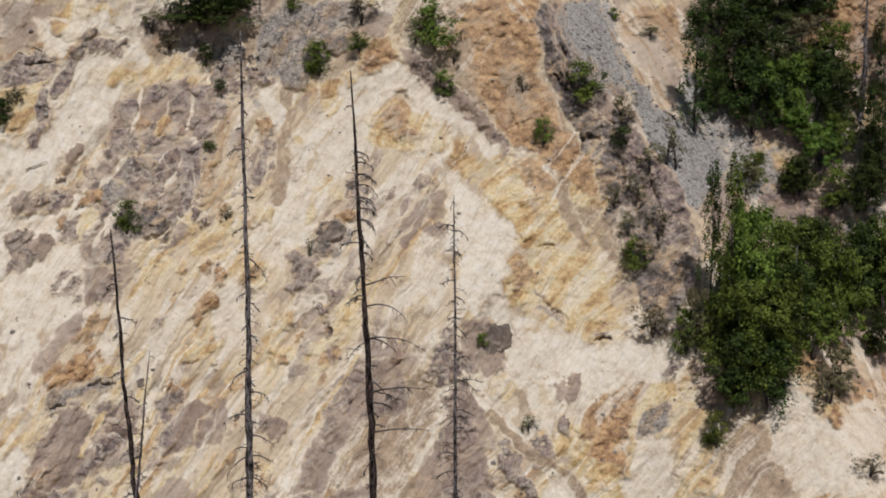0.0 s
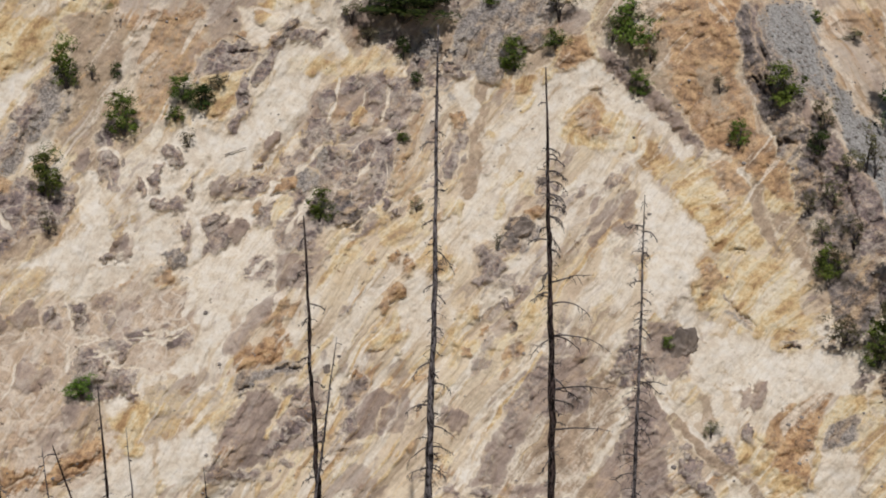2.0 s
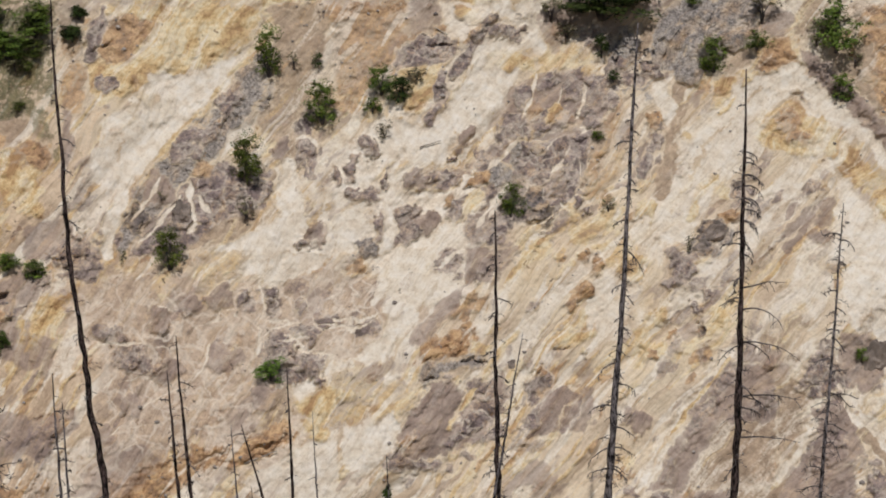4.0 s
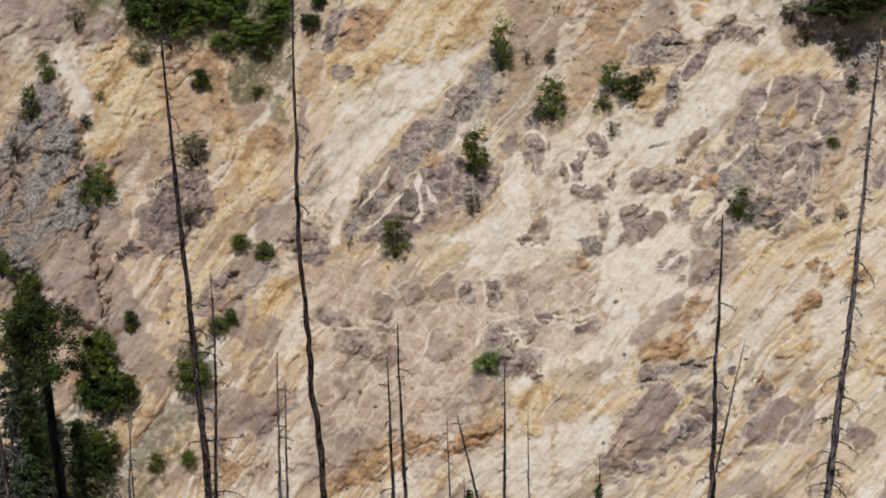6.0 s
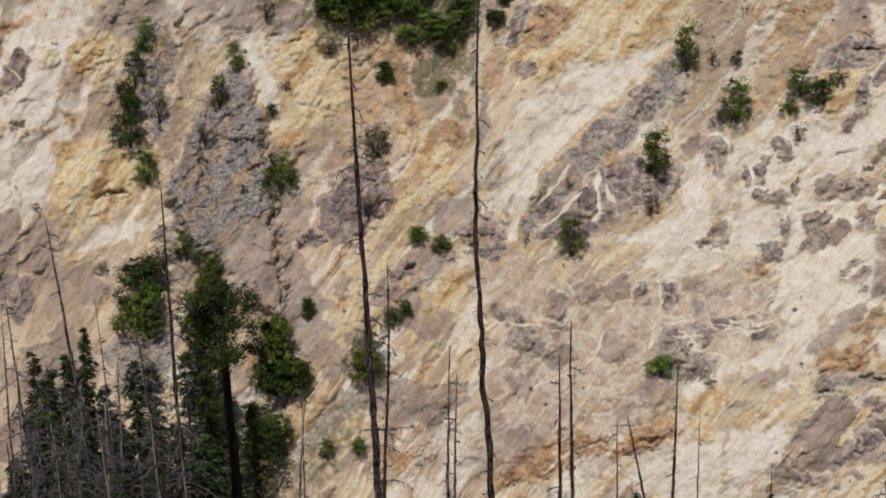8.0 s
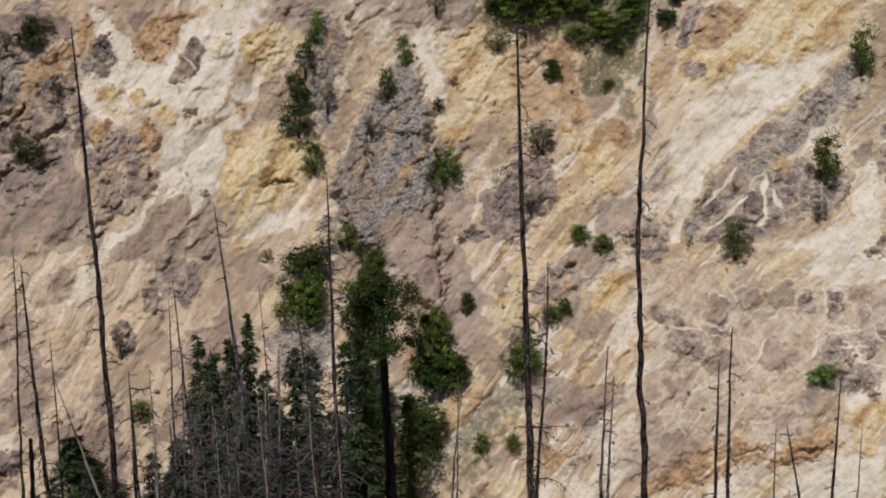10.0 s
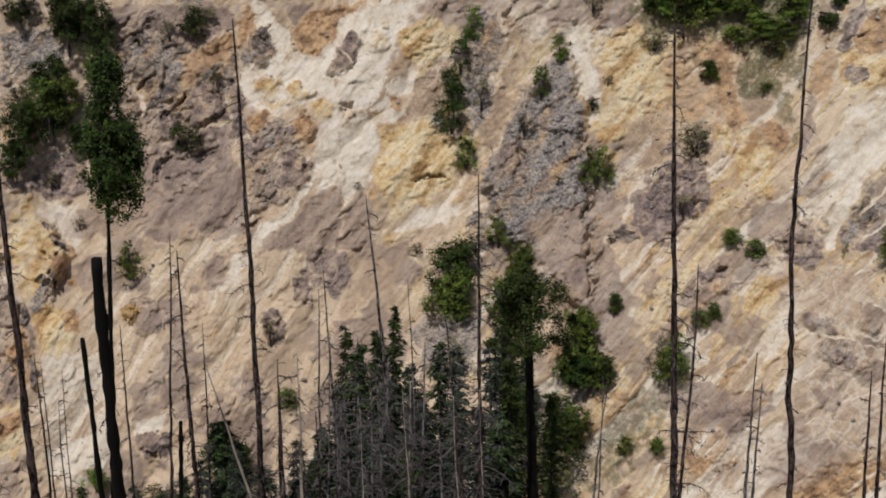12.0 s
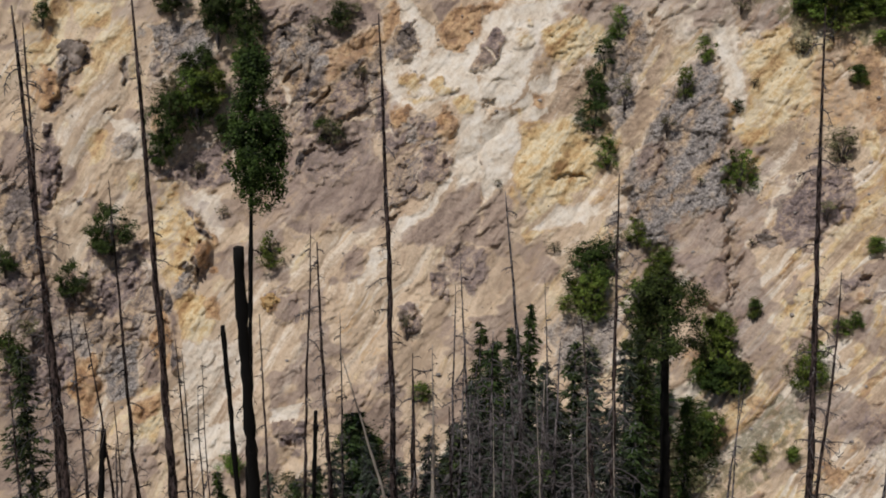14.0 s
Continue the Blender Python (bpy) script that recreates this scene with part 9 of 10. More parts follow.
        me.from_pydata([tuple(v) for v in self.v], [], self.f)
        me.materials.append(mat)
        if not flat:
            me.polygons.foreach_set("use_smooth", np.ones(len(me.polygons), dtype=bool))
        me.update()
        return me


def part(name, soup, mat, parent, label="", flat=False, kind=""):
    ob = new(name, soup if isinstance(soup, bpy.types.Mesh) else soup.mesh(name, mat, flat))
    ob.parent = parent
    return tagged(ob, label, kind=kind)


def thing(name, label, category, group="", at=(0, 0, 0)):
    ob = new(name)
    ob.location = at
    ob.empty_display_size = 0.2
    return tagged(ob, label, category, group)


def rand_dir(rd, up=0.0):
    v = Vector((rd.gauss(0, 1), rd.gauss(0, 1), rd.gauss(0, 1) + up))
    return v.normalized()


# ---- plants ----
CACHE = {}


def crown_soup(rd, leaves, size, lobes=9, spread=0.34, low=0.12, wide=1.0, high=1.0, pointed=False, lobe=1.0):
    """A leafy crown of uneven clumps, each of sprays that fan outwards, with gaps between them."""
    s = Soup()
    clumps = []
    for k in range(lobes):
        a, h = rd.uniform(0, 2 * math.pi), rd.uniform(low + 0.06, 0.92)
        taper = 1.1 * (1.0 - h) ** 0.75 if pointed else 1.15 - 0.8 * abs(h - 0.36) - 0.35 * rd.random() ** 2
        reach = spread * rd.uniform(0.3, 1.0) * taper
        clumps.append((Vector((math.cos(a) * reach, math.sin(a) * reach, h)), rd.uniform(0.09, 0.2) * lobe * (0.75 if pointed else 1.0)))
    sprays = []
    for c, r in clumps:
        for k in range(max(4, leaves // (lobes * 22))):
            d = (rand_dir(rd, 0.35) + Vector((c.x, c.y, 0)) * 1.6).normalized()
            sprays.append((c + Vector((d.x, d.y, d.z * 0.8)) * r * rd.uniform(0.45, 1.15), d, r * rd.uniform(0.3, 0.65)))
    for k in range(leaves):
        q, d, r = sprays[k % len(sprays)]
        p = q + Vector((rd.gauss(0, 0.5), rd.gauss(0, 0.5), rd.gauss(0, 0.33))) * r
        s.leaf_out(Vector((p.x * wide, p.y * wide, p.z * high)), d + Vector((0, 0, 0.5)), rd, size * rd.uniform(0.55, 1.25), 0.42, 0.3 if pointed else 0.85)
    return s, clumps


def stem_soup(rd, clumps, r=0.016):
    s = Soup()
    for c, _ in clumps:
        mid = Vector((c.x * 0.35, c.y * 0.35, c.z * 0.5)) + rand_dir(rd) * 0.03
        s.tube([Vector((c.x * 0.06, c.y * 0.06, -0.12)), mid, c], [r, r * 0.7, r * 0.25], 5)
    return s


def bush(b, d, wide, high, look_of="green", out=0.0):
    """A shrub rooted in the slope at a bearing and a dip."""
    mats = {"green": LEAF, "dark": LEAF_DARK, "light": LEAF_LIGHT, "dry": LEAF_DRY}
    words = {"green": "rounded green leafy shrub rooted in bare earth", "dark": "dark green dense shrub on the eroded slope",
             "light": "bright light-green leafy shrub on the slope", "dry": "sparse dull grey-green shrub with bare twigs"}
    rd = random.Random(int(b * 977 + d * 131))
    key = (look_of, rd.randrange(4))
    if key not in CACHE:
        r2 = random.Random(str(key))
        big = look_of == "dry"
        crown, clumps = crown_soup(r2, 1000 if big else 3000, 0.045, 22 if not big else 12, 0.34, -0.02, lobe=1.3)
        CACHE[key] = (crown.mesh("foliage", mats[look_of], True), [stem_soup(r2, [c], 0.022).mesh("stem", TWIG) for c in clumps[:6]])
    p = slope_point(b, d, 0.1 + out)
    ob = thing("shrub", words[look_of], "shrub", "shrubs on the slope", p)
    ob.rotation_euler = (0, 0, rd.uniform(0, 6.28))
    ob.scale = (wide, wide, high)
    part("foliage", CACHE[key][0], None, ob, kind="stuff")
    for me in CACHE[key][1]:
        part("stem", me, None, ob)


def leafy_tree(b, d, wide, high, look_of="green", pointed=False):
    """A tree on the slope: a short trunk, limbs, an uneven crown, broad or pointed."""
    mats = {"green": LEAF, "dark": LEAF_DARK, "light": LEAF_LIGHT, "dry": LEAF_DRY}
    rd = random.Random(int(b * 733 + d * 271))
    key = ("tree", look_of, pointed, rd.randrange(4))
    if key not in CACHE:
        r2 = random.Random(str(key))
        crown, clumps = crown_soup(r2, 6500, 0.038, 70 if pointed else 46, 0.44, 0.02 if pointed else 0.06, pointed=pointed)
        trunk = Soup()
        trunk.tube([Vector((0, 0, -0.15)), Vector((0.01, 0.0, 0.15)), Vector((-0.01, 0.01, 0.4)), Vector((0, 0, 0.75))], [0.03, 0.024, 0.016, 0.006], 8)
        CACHE[key] = (crown.mesh("crown", mats[look_of], True), trunk.mesh("trunk", BARK_GREY), [stem_soup(r2, [c], 0.009).mesh("limb", BARK_GREY) for c in clumps[:8]])
    words = {"green": "broadleaf tree with a full green crown", "dark": "dark green dense broadleaf tree on the slope", "light": "small broadleaf tree, its bright green leaf colour lightened as sunlit", "dry": "leggy grey-brown broadleaf tree with thin foliage"}
    words = "young fir with a pointed dark green crown" if pointed else words[look_of]
    ob = thing("fir_tree" if pointed else "broadleaf_tree", words, "tree", "trees in the gully", slope_point(b, d, 0.3))
    ob.rotation_euler = (0, 0, rd.uniform(0, 6.28))
    ob.scale = (wide, wide, high)
    part("crown", CACHE[key][0], None, ob, kind="stuff")
    part("trunk", CACHE[key][1], None, ob)
    for me in CACHE[key][2]:
        part("limb", me, None, ob)


def conifer_meshes(seed, mat, dense, bare, twig):
    """A conifer 15 metres high with boughs to 2 metres long."""
    rd = random.Random(seed)
    trunk, boughs, needles = Soup(), Soup(), Soup()
    trunk.tube([Vector((rd.gauss(0, 0.05), rd.gauss(0, 0.05), z * 15)) for z in (-0.03, 0.2, 0.45, 0.7, 0.9, 1.0)], [0.17, 0.15, 0.12, 0.08, 0.04, 0.01], 8)
    tiers = int(66 * dense)
    for k in range(tiers):
        h = 0.10 + 0.89 * (k + rd.random()) / tiers
        for j in range(rd.randint(4, 5)):
            a = rd.uniform(0, 6.28)
            reach = (2.0 * (1 - h) ** 0.75 + 0.13) * rd.uniform(0.25, 1.15)
            tip = Vector((math.cos(a) * reach, math.sin(a) * reach, h * 15 - reach * rd.uniform(0.05, 0.45)))
            root = Vector((0, 0, h * 15))
            boughs.tube([root, root.lerp(tip, 0.55) + Vector((0, 0, 0.08)), tip], [0.022, 0.015, 0.006], 3)
            naked = rd.random() < bare * (1.3 - h)
            side = Vector((-math.sin(a), math.cos(a), 0))
            for i in range(4 if naked else int(9 + 16 * reach)):
                u = rd.uniform(0.08, 1.02)
                p = root.lerp(tip, u)
                dd = side * rd.choice((-1, 1)) * rd.uniform(0.3, 1.2) + (tip - root).normalized() * 0.8 + Vector((0, 0, rd.uniform(-0.6, 0.2)))
                if naked:
                    e = dd.normalized() * rd.uniform(0.2, 0.5)
                    boughs.tube([p, p + e], [0.011, 0.005], 3)
                else:
                    needles.blade(p + rand_dir(rd) * 0.09, dd, rand_dir(rd), rd.uniform(0.16, 0.36), 0.2)
    return trunk.mesh("trunk", BARK_GREY), boughs.mesh("bough_layer", twig), needles.mesh("foliage", mat, True)


def conifer(b, r, high, wide, look_of="dark"):
    """A conifer on the valley floor or low on the slope, at a bearing and a level distance."""
    rd = random.Random(int(b * 517 + r * 29))
    key = ("conifer", look_of, rd.randrange(3))
    if key not in CACHE:
        CACHE[key] = conifer_meshes(str(key), *{"dark": (NEEDLE, 1.2, 0.22, TWIG_SILVER), "grey": (NEEDLE_GREY, 1.05, 0.6, TWIG_SILVER), "green": (LEAF_DARK, 1.2, 0.15, TWIG)}[look_of])
    words = {"dark": "dark green conifer with dense drooping boughs", "grey": "grey-green half-bare conifer with many dead twigs", "green": "green conifer with an open crown"}
    ob = thing("conifer", words[look_of], "tree", "conifers at the foot of the slope", (-math.sin(radians(b)) * r, math.cos(radians(b)) * r, ground_at(b, r) - 0.1))
    ob.rotation_euler = (0, 0, rd.uniform(0, 6.28))
    ob.scale = (wide / 3.7, wide / 3.7, high / 15 * rd.uniform(0.9, 1.06))
    part("trunk", CACHE[key][0], None, ob)
    part("bough_layer", CACHE[key][1], None, ob, kind="stuff")
    part("foliage", CACHE[key][2], None, ob, kind="stuff")


def slope_conifer(b, d, high, wide, look_of="dark"):
    p = slope_point(b, d)
    conifer(b, math.hypot(p.x, p.y), high, wide, look_of)


def snag(b, r, b_top, high, thick, kind="grey", branches=12, reach=1.6, crook=0.12, bare_from=0.25, tip=0.12, bend=0.0, arms=()):
    """A dead standing tree: base bearing and level distance, the bearing of its top, height and thickness in metres."""
    mats = {"grey": BARK_GREY, "brown": BARK_BROWN, "char": BARK_CHAR, "pale": WOOD_PALE}
    words = {"grey": "bare grey dead tree with short broken branches", "brown": "tall scorched brown dead tree with drooping bare branches",
             "char": "thick charred black tree trunk, broken off at the top", "pale": "bleached pale dead trunk stripped of bark"}
    rd = random.Random(int(b * 1711 + high * 37 + thick * 1000))
    z0 = ground_at(b, r)
    foot = Vector((-math.sin(radians(b)) * r, math.cos(radians(b)) * r, z0 - 0.3))
    top = Vector((-math.sin(radians(b_top)) * r, math.cos(radians(b_top)) * r, high))
    ob = thing("dead_tree", words[kind], "dead tree", "dead trees below the slope", foot)
    lift = top - foot
    n = 64
    pts, wob = [], Vector((0, 0, 0))
    for k in range(n + 1):
        u = k / n
        wob += Vector((rd.gauss(0, 1), rd.gauss(0, 1), 0)) * crook * 0.19
        arc = bend * math.sin(math.pi * max(0.0, (u - 0.35) / 0.65))
        pts.append(lift * u + wob * math.sin(math.pi * u) + Vector((-math.cos(radians(b)), -math.sin(radians(b)), 0)) * arc)
    rad = [thick / 2 * ((1 - k / n) ** 0.8 * (1 - tip) + tip) * rd.uniform(0.86, 1.14) for k in range(n + 1)]
    rad[0] *= 1.25
    s = Soup()
    s.tube(pts, rad, 10, rd)
    part("trunk", s, mats[kind], ob)
    twigs = Soup()
    mat = TWIG if kind != "char" else BARK_CHAR

    def limb(soup, fine, u, length, thin, steps=5, sides=5):
        i = min(int(u * n), n - 1)
        p = pts[i].lerp(pts[i + 1], u * n - i)
        a = rd.uniform(0, 6.28)
        d = Vector((math.cos(a), math.sin(a), rd.uniform(-0.25, 0.35)))
        q, run, rr = p.copy(), [p.copy()], [thin]
        for k in range(steps):
            q = q + d.normalized() * length / steps
            d += Vector((rd.gauss(0, 0.14), rd.gauss(0, 0.14), rd.gauss(-0.24, 0.12))) * (5 / steps)
            run.append(q.copy())
            rr.append(thin * (1 - (k + 1) / (1.5 * steps)))
        soup.tube(run, rr, sides)
        for k in range(2, steps + 1):
            for j in range(2):
                e = (d.normalized() * 0.6 + rand_dir(rd)).normalized() * length * rd.uniform(0.14, 0.36)
                fine.tube([run[k], run[k] + e], [thin * 0.6, thin * 0.35], 3)

    right = Vector((math.cos(radians(b)), math.sin(radians(b)), 0))
    for level, side, length in arms:  # long boughs: height of the root, side, length
        u = (level - foot.z) / lift.z
        i = min(int(u * n), n - 1)
        q, d = pts[i].copy(), right * side + Vector((rd.gauss(0, 0.15), rd.gauss(0, 0.35), rd.uniform(-0.1, 0.4)))
        s, fine, run, rr = Soup(), Soup(), [q.copy()], [0.045]
        for k in range(8):
            q = q + d.normalized() * length / 8
            d += Vector((rd.gauss(0, 0.14), rd.gauss(0, 0.14), rd.gauss(-0.20 if length < 1.4 else -0.10, 0.1)))
            run.append(q.copy())
            rr.append(0.045 * (1 - (k + 1) / 10))
            for j in range(rd.randrange(4) if k > 1 else 0):
                e = (d.normalized() * 0.7 + rand_dir(rd, -0.3)).normalized() * length * rd.uniform(0.06, 0.2)
                bow = q + e * 0.6 + Vector((0, 0, -0.06))
                fine.tube([q, bow, q + e + Vector((0, 0, -0.16))], [0.018, 0.014, 0.008], 3)
        s.tube(run, rr, 5)
        bough = part("branch", s, mat, ob)
        part("twig", fine, mat, bough, kind="stuff")
    for k in range(branches):
        u = bare_from + (0.97 - bare_from) * (k + rd.random()) / branches
        s, fine = Soup(), Soup()
        limb(s, fine, u, reach * (0.4 + 0.75 * rd.random() ** 1.3) * (1.2 - 0.65 * u), 0.036)
        bough = part("branch", s, mat, ob)
        part("twig", fine, mat, bough, kind="stuff")
    for k in range(branches * 7):
        u = bare_from * 0.7 + (0.99 - bare_from * 0.7) * rd.random() ** 1.35
        limb(twigs, twigs, u, (0.25 + 0.45 * reach) * rd.uniform(0.25, 1.0) * (1.25 - 0.75 * u), 0.021, 3, 3)
    if twigs.v:
        part("brushwood", twigs, mat, ob, kind="stuff")
    return ob


def crowned_tree(b, r, b_top, high, thick, crown_wide, crown_high, look_of, kind="char"):
    """A tall live tree: a long bare trunk with its crown at the top."""
    ob = snag(b, r, b_top, high, thick, kind, 5, 1.5, 0.05, 0.45, 0.25)
    rd = random.Random(int(b * 91))
    s, clumps = crown_soup(rd, 16000 if crown_high < 1.8 * crown_wide else 26000, 0.12, 40 if crown_high < 1.8 * crown_wide else 120, 0.6 if crown_high < 1.8 * crown_wide else 0.42, 0.02, crown_wide, crown_high, lobe=0.95)
    crown = part("crown", s, look_of, ob, "dense dark green crown", True, "stuff")
    crown.location = Vector((-math.sin(radians(b_top)) * r, math.cos(radians(b_top)) * r, high - crown_high * 0.93)) - Vector(ob.location)
    tagged(ob, "tall live tree with a blackened trunk and high dark green crown", "tree")


def boulder(b, d, wide, high, mat=None, seed=1, label="angular grey boulder jutting from pale earth", lean=0.0):
    """A rough rock half sunk in the slope."""
    rd = random.Random(seed)
    bm = bmesh.new()
    bmesh.ops.create_icosphere(bm, subdivisions=4, radius=0.5)
    cuts = [(rand_dir(rd), rd.uniform(0.26, 0.42)) for k in range(11)]
    off = Vector((rd.uniform(0, 50), rd.uniform(0, 50), rd.uniform(0, 50)))
    for v in bm.verts:
        for nrm, h in cuts:
            e = v.co.dot(nrm) - h
            if e > 0:
                v.co -= nrm * e * 0.9
        v.co += v.co.normalized() * (0.20 * noise.fractal(v.co * 3.2 + off, 0.7, 2.1, 5))
    me = bpy.data.meshes.new("boulder")
    bm.to_mesh(me)
    bm.free()
    me.materials.append(mat or ROCK_GREY)
    ob = tagged(new("boulder", me), label, "rock", "rocks on the slope")
    ob.location = slope_point(b, d, -0.13 * wide)
    ob.scale = (wide * 1.2, wide * 0.8, high * 1.2)
    ob.rotation_euler = (0, radians(lean), radians(b))


def fallen_log(b1, d1, b2, d2, thick):
    s = Soup()
    p, q = slope_point(b1, d1, 0.15), slope_point(b2, d2, 0.15)
    n = 6
    s.tube([(q - p) * (k / n) + rand_dir(random.Random(k)) * 0.03 for k in range(n + 1)], [thick * (1 - 0.07 * k) for k in range(n + 1)], 7)
    ob = tagged(new("fallen_log", s.mesh("fallen_log", WOOD_PALE)), "weathered fallen log lying on the slope", "log")
    ob.location = p


def rubble(count):
    """Loose angular stones strewn on the scree, thinly elsewhere."""
    rd = random.Random(11)
    s = Soup()
    t = (1 + 5 ** 0.5) / 2
    shape = [Vector(v).normalized() for v in ((-1, t, 0), (1, t, 0), (-1, -t, 0), (1, -t, 0), (0, -1, t), (0, 1, t), (0, -1, -t), (0, 1, -t), (t, 0, -1), (t, 0, 1), (-t, 0, -1), (-t, 0, 1))]
    tris = ((0, 11, 5), (0, 5, 1), (0, 1, 7), (0, 7, 10), (0, 10, 11), (1, 5, 9), (5, 11, 4), (11, 10, 2), (10, 7, 6), (7, 1, 8), (3, 9, 4), (3, 4, 2), (3, 2, 6), (3, 6, 8), (3, 8, 9), (4, 9, 5), (2, 4, 11), (6, 2, 10), (8, 6, 7), (9, 8, 1))
    while count:
        i, j = rd.randrange(ND), rd.randrange(NB)
        share = LAYERS["scree"][i, j] + 0.05 * LAYERS["slate_shade"][i, j] + 0.05 * LAYERS["rust"][i, j] + 0.002
        if rd.random() > share:
            continue
        count -= 1
        p = slope_point(float(bearing[i, j]), float(dip[i, j]), 0.02)
        size, base = 0.04 + 0.12 * rd.random() ** 3, len(s.v)
        s.v += [p + Vector((v.x * rd.uniform(0.6, 1.5), v.y * rd.uniform(0.6, 1.3), v.z * rd.uniform(0.5, 1.0))) * size for v in shape]
        s.f += [(a + base, c + base, e + base) for a, c, e in tris]
    tagged(new("rubble", s.mesh("rubble", ROCK_LOOSE, True)), "loose angular grey stones strewn over the scree", "rubble", kind="stuff")


rubble(1600)
bush(38.74, 27.32, 4.93, 2.29, "dry")
bush(42.13, 27.63, 3.59, 2.29, "dry")
bush(37.38, 25.05, 2.24, 1.31, "dark")
bush(34.68, 26.39, 1.17, 0.98, "green")
bush(33.00, 10.99, 3.59, 2.46, "green")
bush(32.08, 10.56, 2.69, 1.31, "green")
bush(29.97, 11.48, 2.24, 1.31, "green")
bush(29.01, 10.74, 2.69, 1.31, "green")
bush(30.99, 10.53, 2.69, 1.31, "green")
bush(29.81, 11.89, 1.79, 0.79, "dry")
bush(31.91, 12.89, 1.52, 1.11, "dark")
bush(27.46, 10.26, 1.35, 0.79, "dark")
bush(27.75, 11.00, 1.70, 0.92, "dark")
bush(33.98, 11.91, 1.35, 0.72, "dry")
bush(-7.44, 17.11, 1.97, 1.64, "dry")
bush(-7.84, 16.19, 1.79, 1.51, "dry")
bush(-8.22, 18.62, 1.97, 1.64, "dry")
bush(-7.72, 19.65, 1.79, 1.51, "dry")
bush(-6.77, 15.39, 1.61, 1.31, "dark")
bush(-8.78, 16.17, 1.61, 1.97, "dry")
bush(55.70, 12.42, 1.97, 1.97, "dark")
bush(56.32, 12.49, 1.79, 1.64, "dark")
bush(50.46, 10.82, 2.69, 1.44, "dry")
bush(51.16, 15.06, 1.97, 1.70, "dry")
bush(50.02, 12.85, 1.35, 0.72, "dry")
bush(56.28, 16.13, 1.35, 0.92, "dry")
bush(55.44, 17.61, 1.08, 0.72, "dry")
bush(4.45, 12.60, 2.47, 1.97, "green")
bush(-0.13, 13.49, 1.70, 1.57, "green")
bush(0.15, 11.70, 3.59, 2.79, "green")
bush(0.87, 11.59, 1.61, 1.31, "dry")
bush(2.96, 11.84, 1.70, 1.25, "green")
bush(2.82, 10.83, 2.69, 1.64, "dry")
bush(11.91, 17.86, 1.97, 1.90, "green")
bush(15.87, 13.63, 1.26, 1.38, "dark")
bush(8.56, 10.72, 6.73, 2.29, "dark")
bush(9.83, 11.46, 1.97, 1.05, "dry")
bush(8.56, 12.12, 1.35, 1.38, "dark")
bush(10.39, 10.83, 2.24, 1.15, "dry")
bush(8.10, 13.05, 0.99, 0.72, "dark")
bush(5.27, 10.26, 1.35, 0.82, "green")
bush(-3.85, 15.30, 1.44, 1.57, "green")
bush(-5.48, 13.61, 3.14, 2.29, "green")
bush(-6.92, 14.58, 2.24, 2.03, "dry")
bush(-6.49, 17.47, 1.61, 1.44, "dry")
bush(-7.33, 19.76, 2.06, 1.97, "green")
bush(-7.09, 18.55, 1.79, 1.51, "dry")
bush(-8.11, 22.09, 2.78, 2.03, "dry")
bush(-9.43, 22.65, 2.24, 2.62, "green")
bush(-10.73, 25.96, 2.06, 1.97, "green")
bush(-1.51, 22.61, 0.90, 0.72, "green")
bush(-3.28, 25.67, 1.44, 0.92, "dry")
bush(-14.95, 24.15, 3.32, 2.49, "dry")
bush(-16.67, 26.56, 2.15, 1.11, "dry")
bush(5.08, 19.07, 0.72, 1.05, "dry")
bush(-3.07, 13.37, 1.44, 1.05, "dry")
bush(-8.46, 15.97, 1.79, 2.75, "dry")
bush(-0.53, 12.32, 1.52, 0.85, "dry")
bush(-6.43, 10.79, 1.08, 0.72, "green")
bush(-7.71, 11.38, 2.24, 0.66, "dry")
bush(8.21, 17.68, 1.17, 0.85, "dry")
bush(8.66, 15.13, 1.08, 0.46, "dry")
bush(-11.41, 16.90, 2.69, 1.97, "dry")
bush(-13.26, 16.82, 2.69, 1.97, "green")
bush(-14.91, 17.14, 3.14, 2.29, "green")
bush(15.36, 12.88, 1.79, 0.72, "dry")
bush(20.82, 12.63, 1.97, 2.82, "green")
bush(18.93, 14.28, 2.42, 2.29, "green")
bush(16.71, 13.36, 1.97, 1.51, "green")
bush(16.08, 13.67, 1.61, 1.31, "dark")
bush(17.07, 14.05, 1.35, 0.92, "green")
bush(19.00, 12.37, 0.81, 0.85, "dark")
bush(15.38, 12.88, 1.08, 0.52, "dry")
bush(16.61, 14.95, 1.35, 0.92, "dry")
bush(19.90, 12.39, 1.08, 0.92, "dry")
bush(21.82, 16.32, 2.42, 2.62, "green")
bush(21.98, 17.64, 1.52, 1.18, "dry")
bush(24.97, 19.30, 1.97, 2.23, "green")
bush(21.41, 23.51, 1.79, 1.25, "light")
bush(30.82, 18.72, 1.35, 0.79, "green")
bush(29.96, 19.05, 1.70, 0.98, "dry")
bush(31.87, 12.95, 1.17, 1.11, "dark")
bush(32.33, 15.55, 2.78, 1.70, "dry")
bush(27.81, 10.88, 1.61, 0.72, "dark")
bush(27.46, 10.26, 0.90, 0.85, "dark")
bush(31.90, 21.71, 1.44, 0.92, "green")
bush(31.37, 21.44, 0.81, 0.92, "dark")
bush(35.13, 21.36, 1.17, 1.11, "dark")
bush(33.02, 23.80, 2.15, 3.02, "green")
bush(35.80, 24.13, 1.79, 1.84, "dark")
bush(33.41, 26.38, 0.99, 0.92, "green")
bush(26.70, 18.87, 0.72, 0.66, "dry")
bush(25.08, 16.84, 0.72, 0.59, "dry")
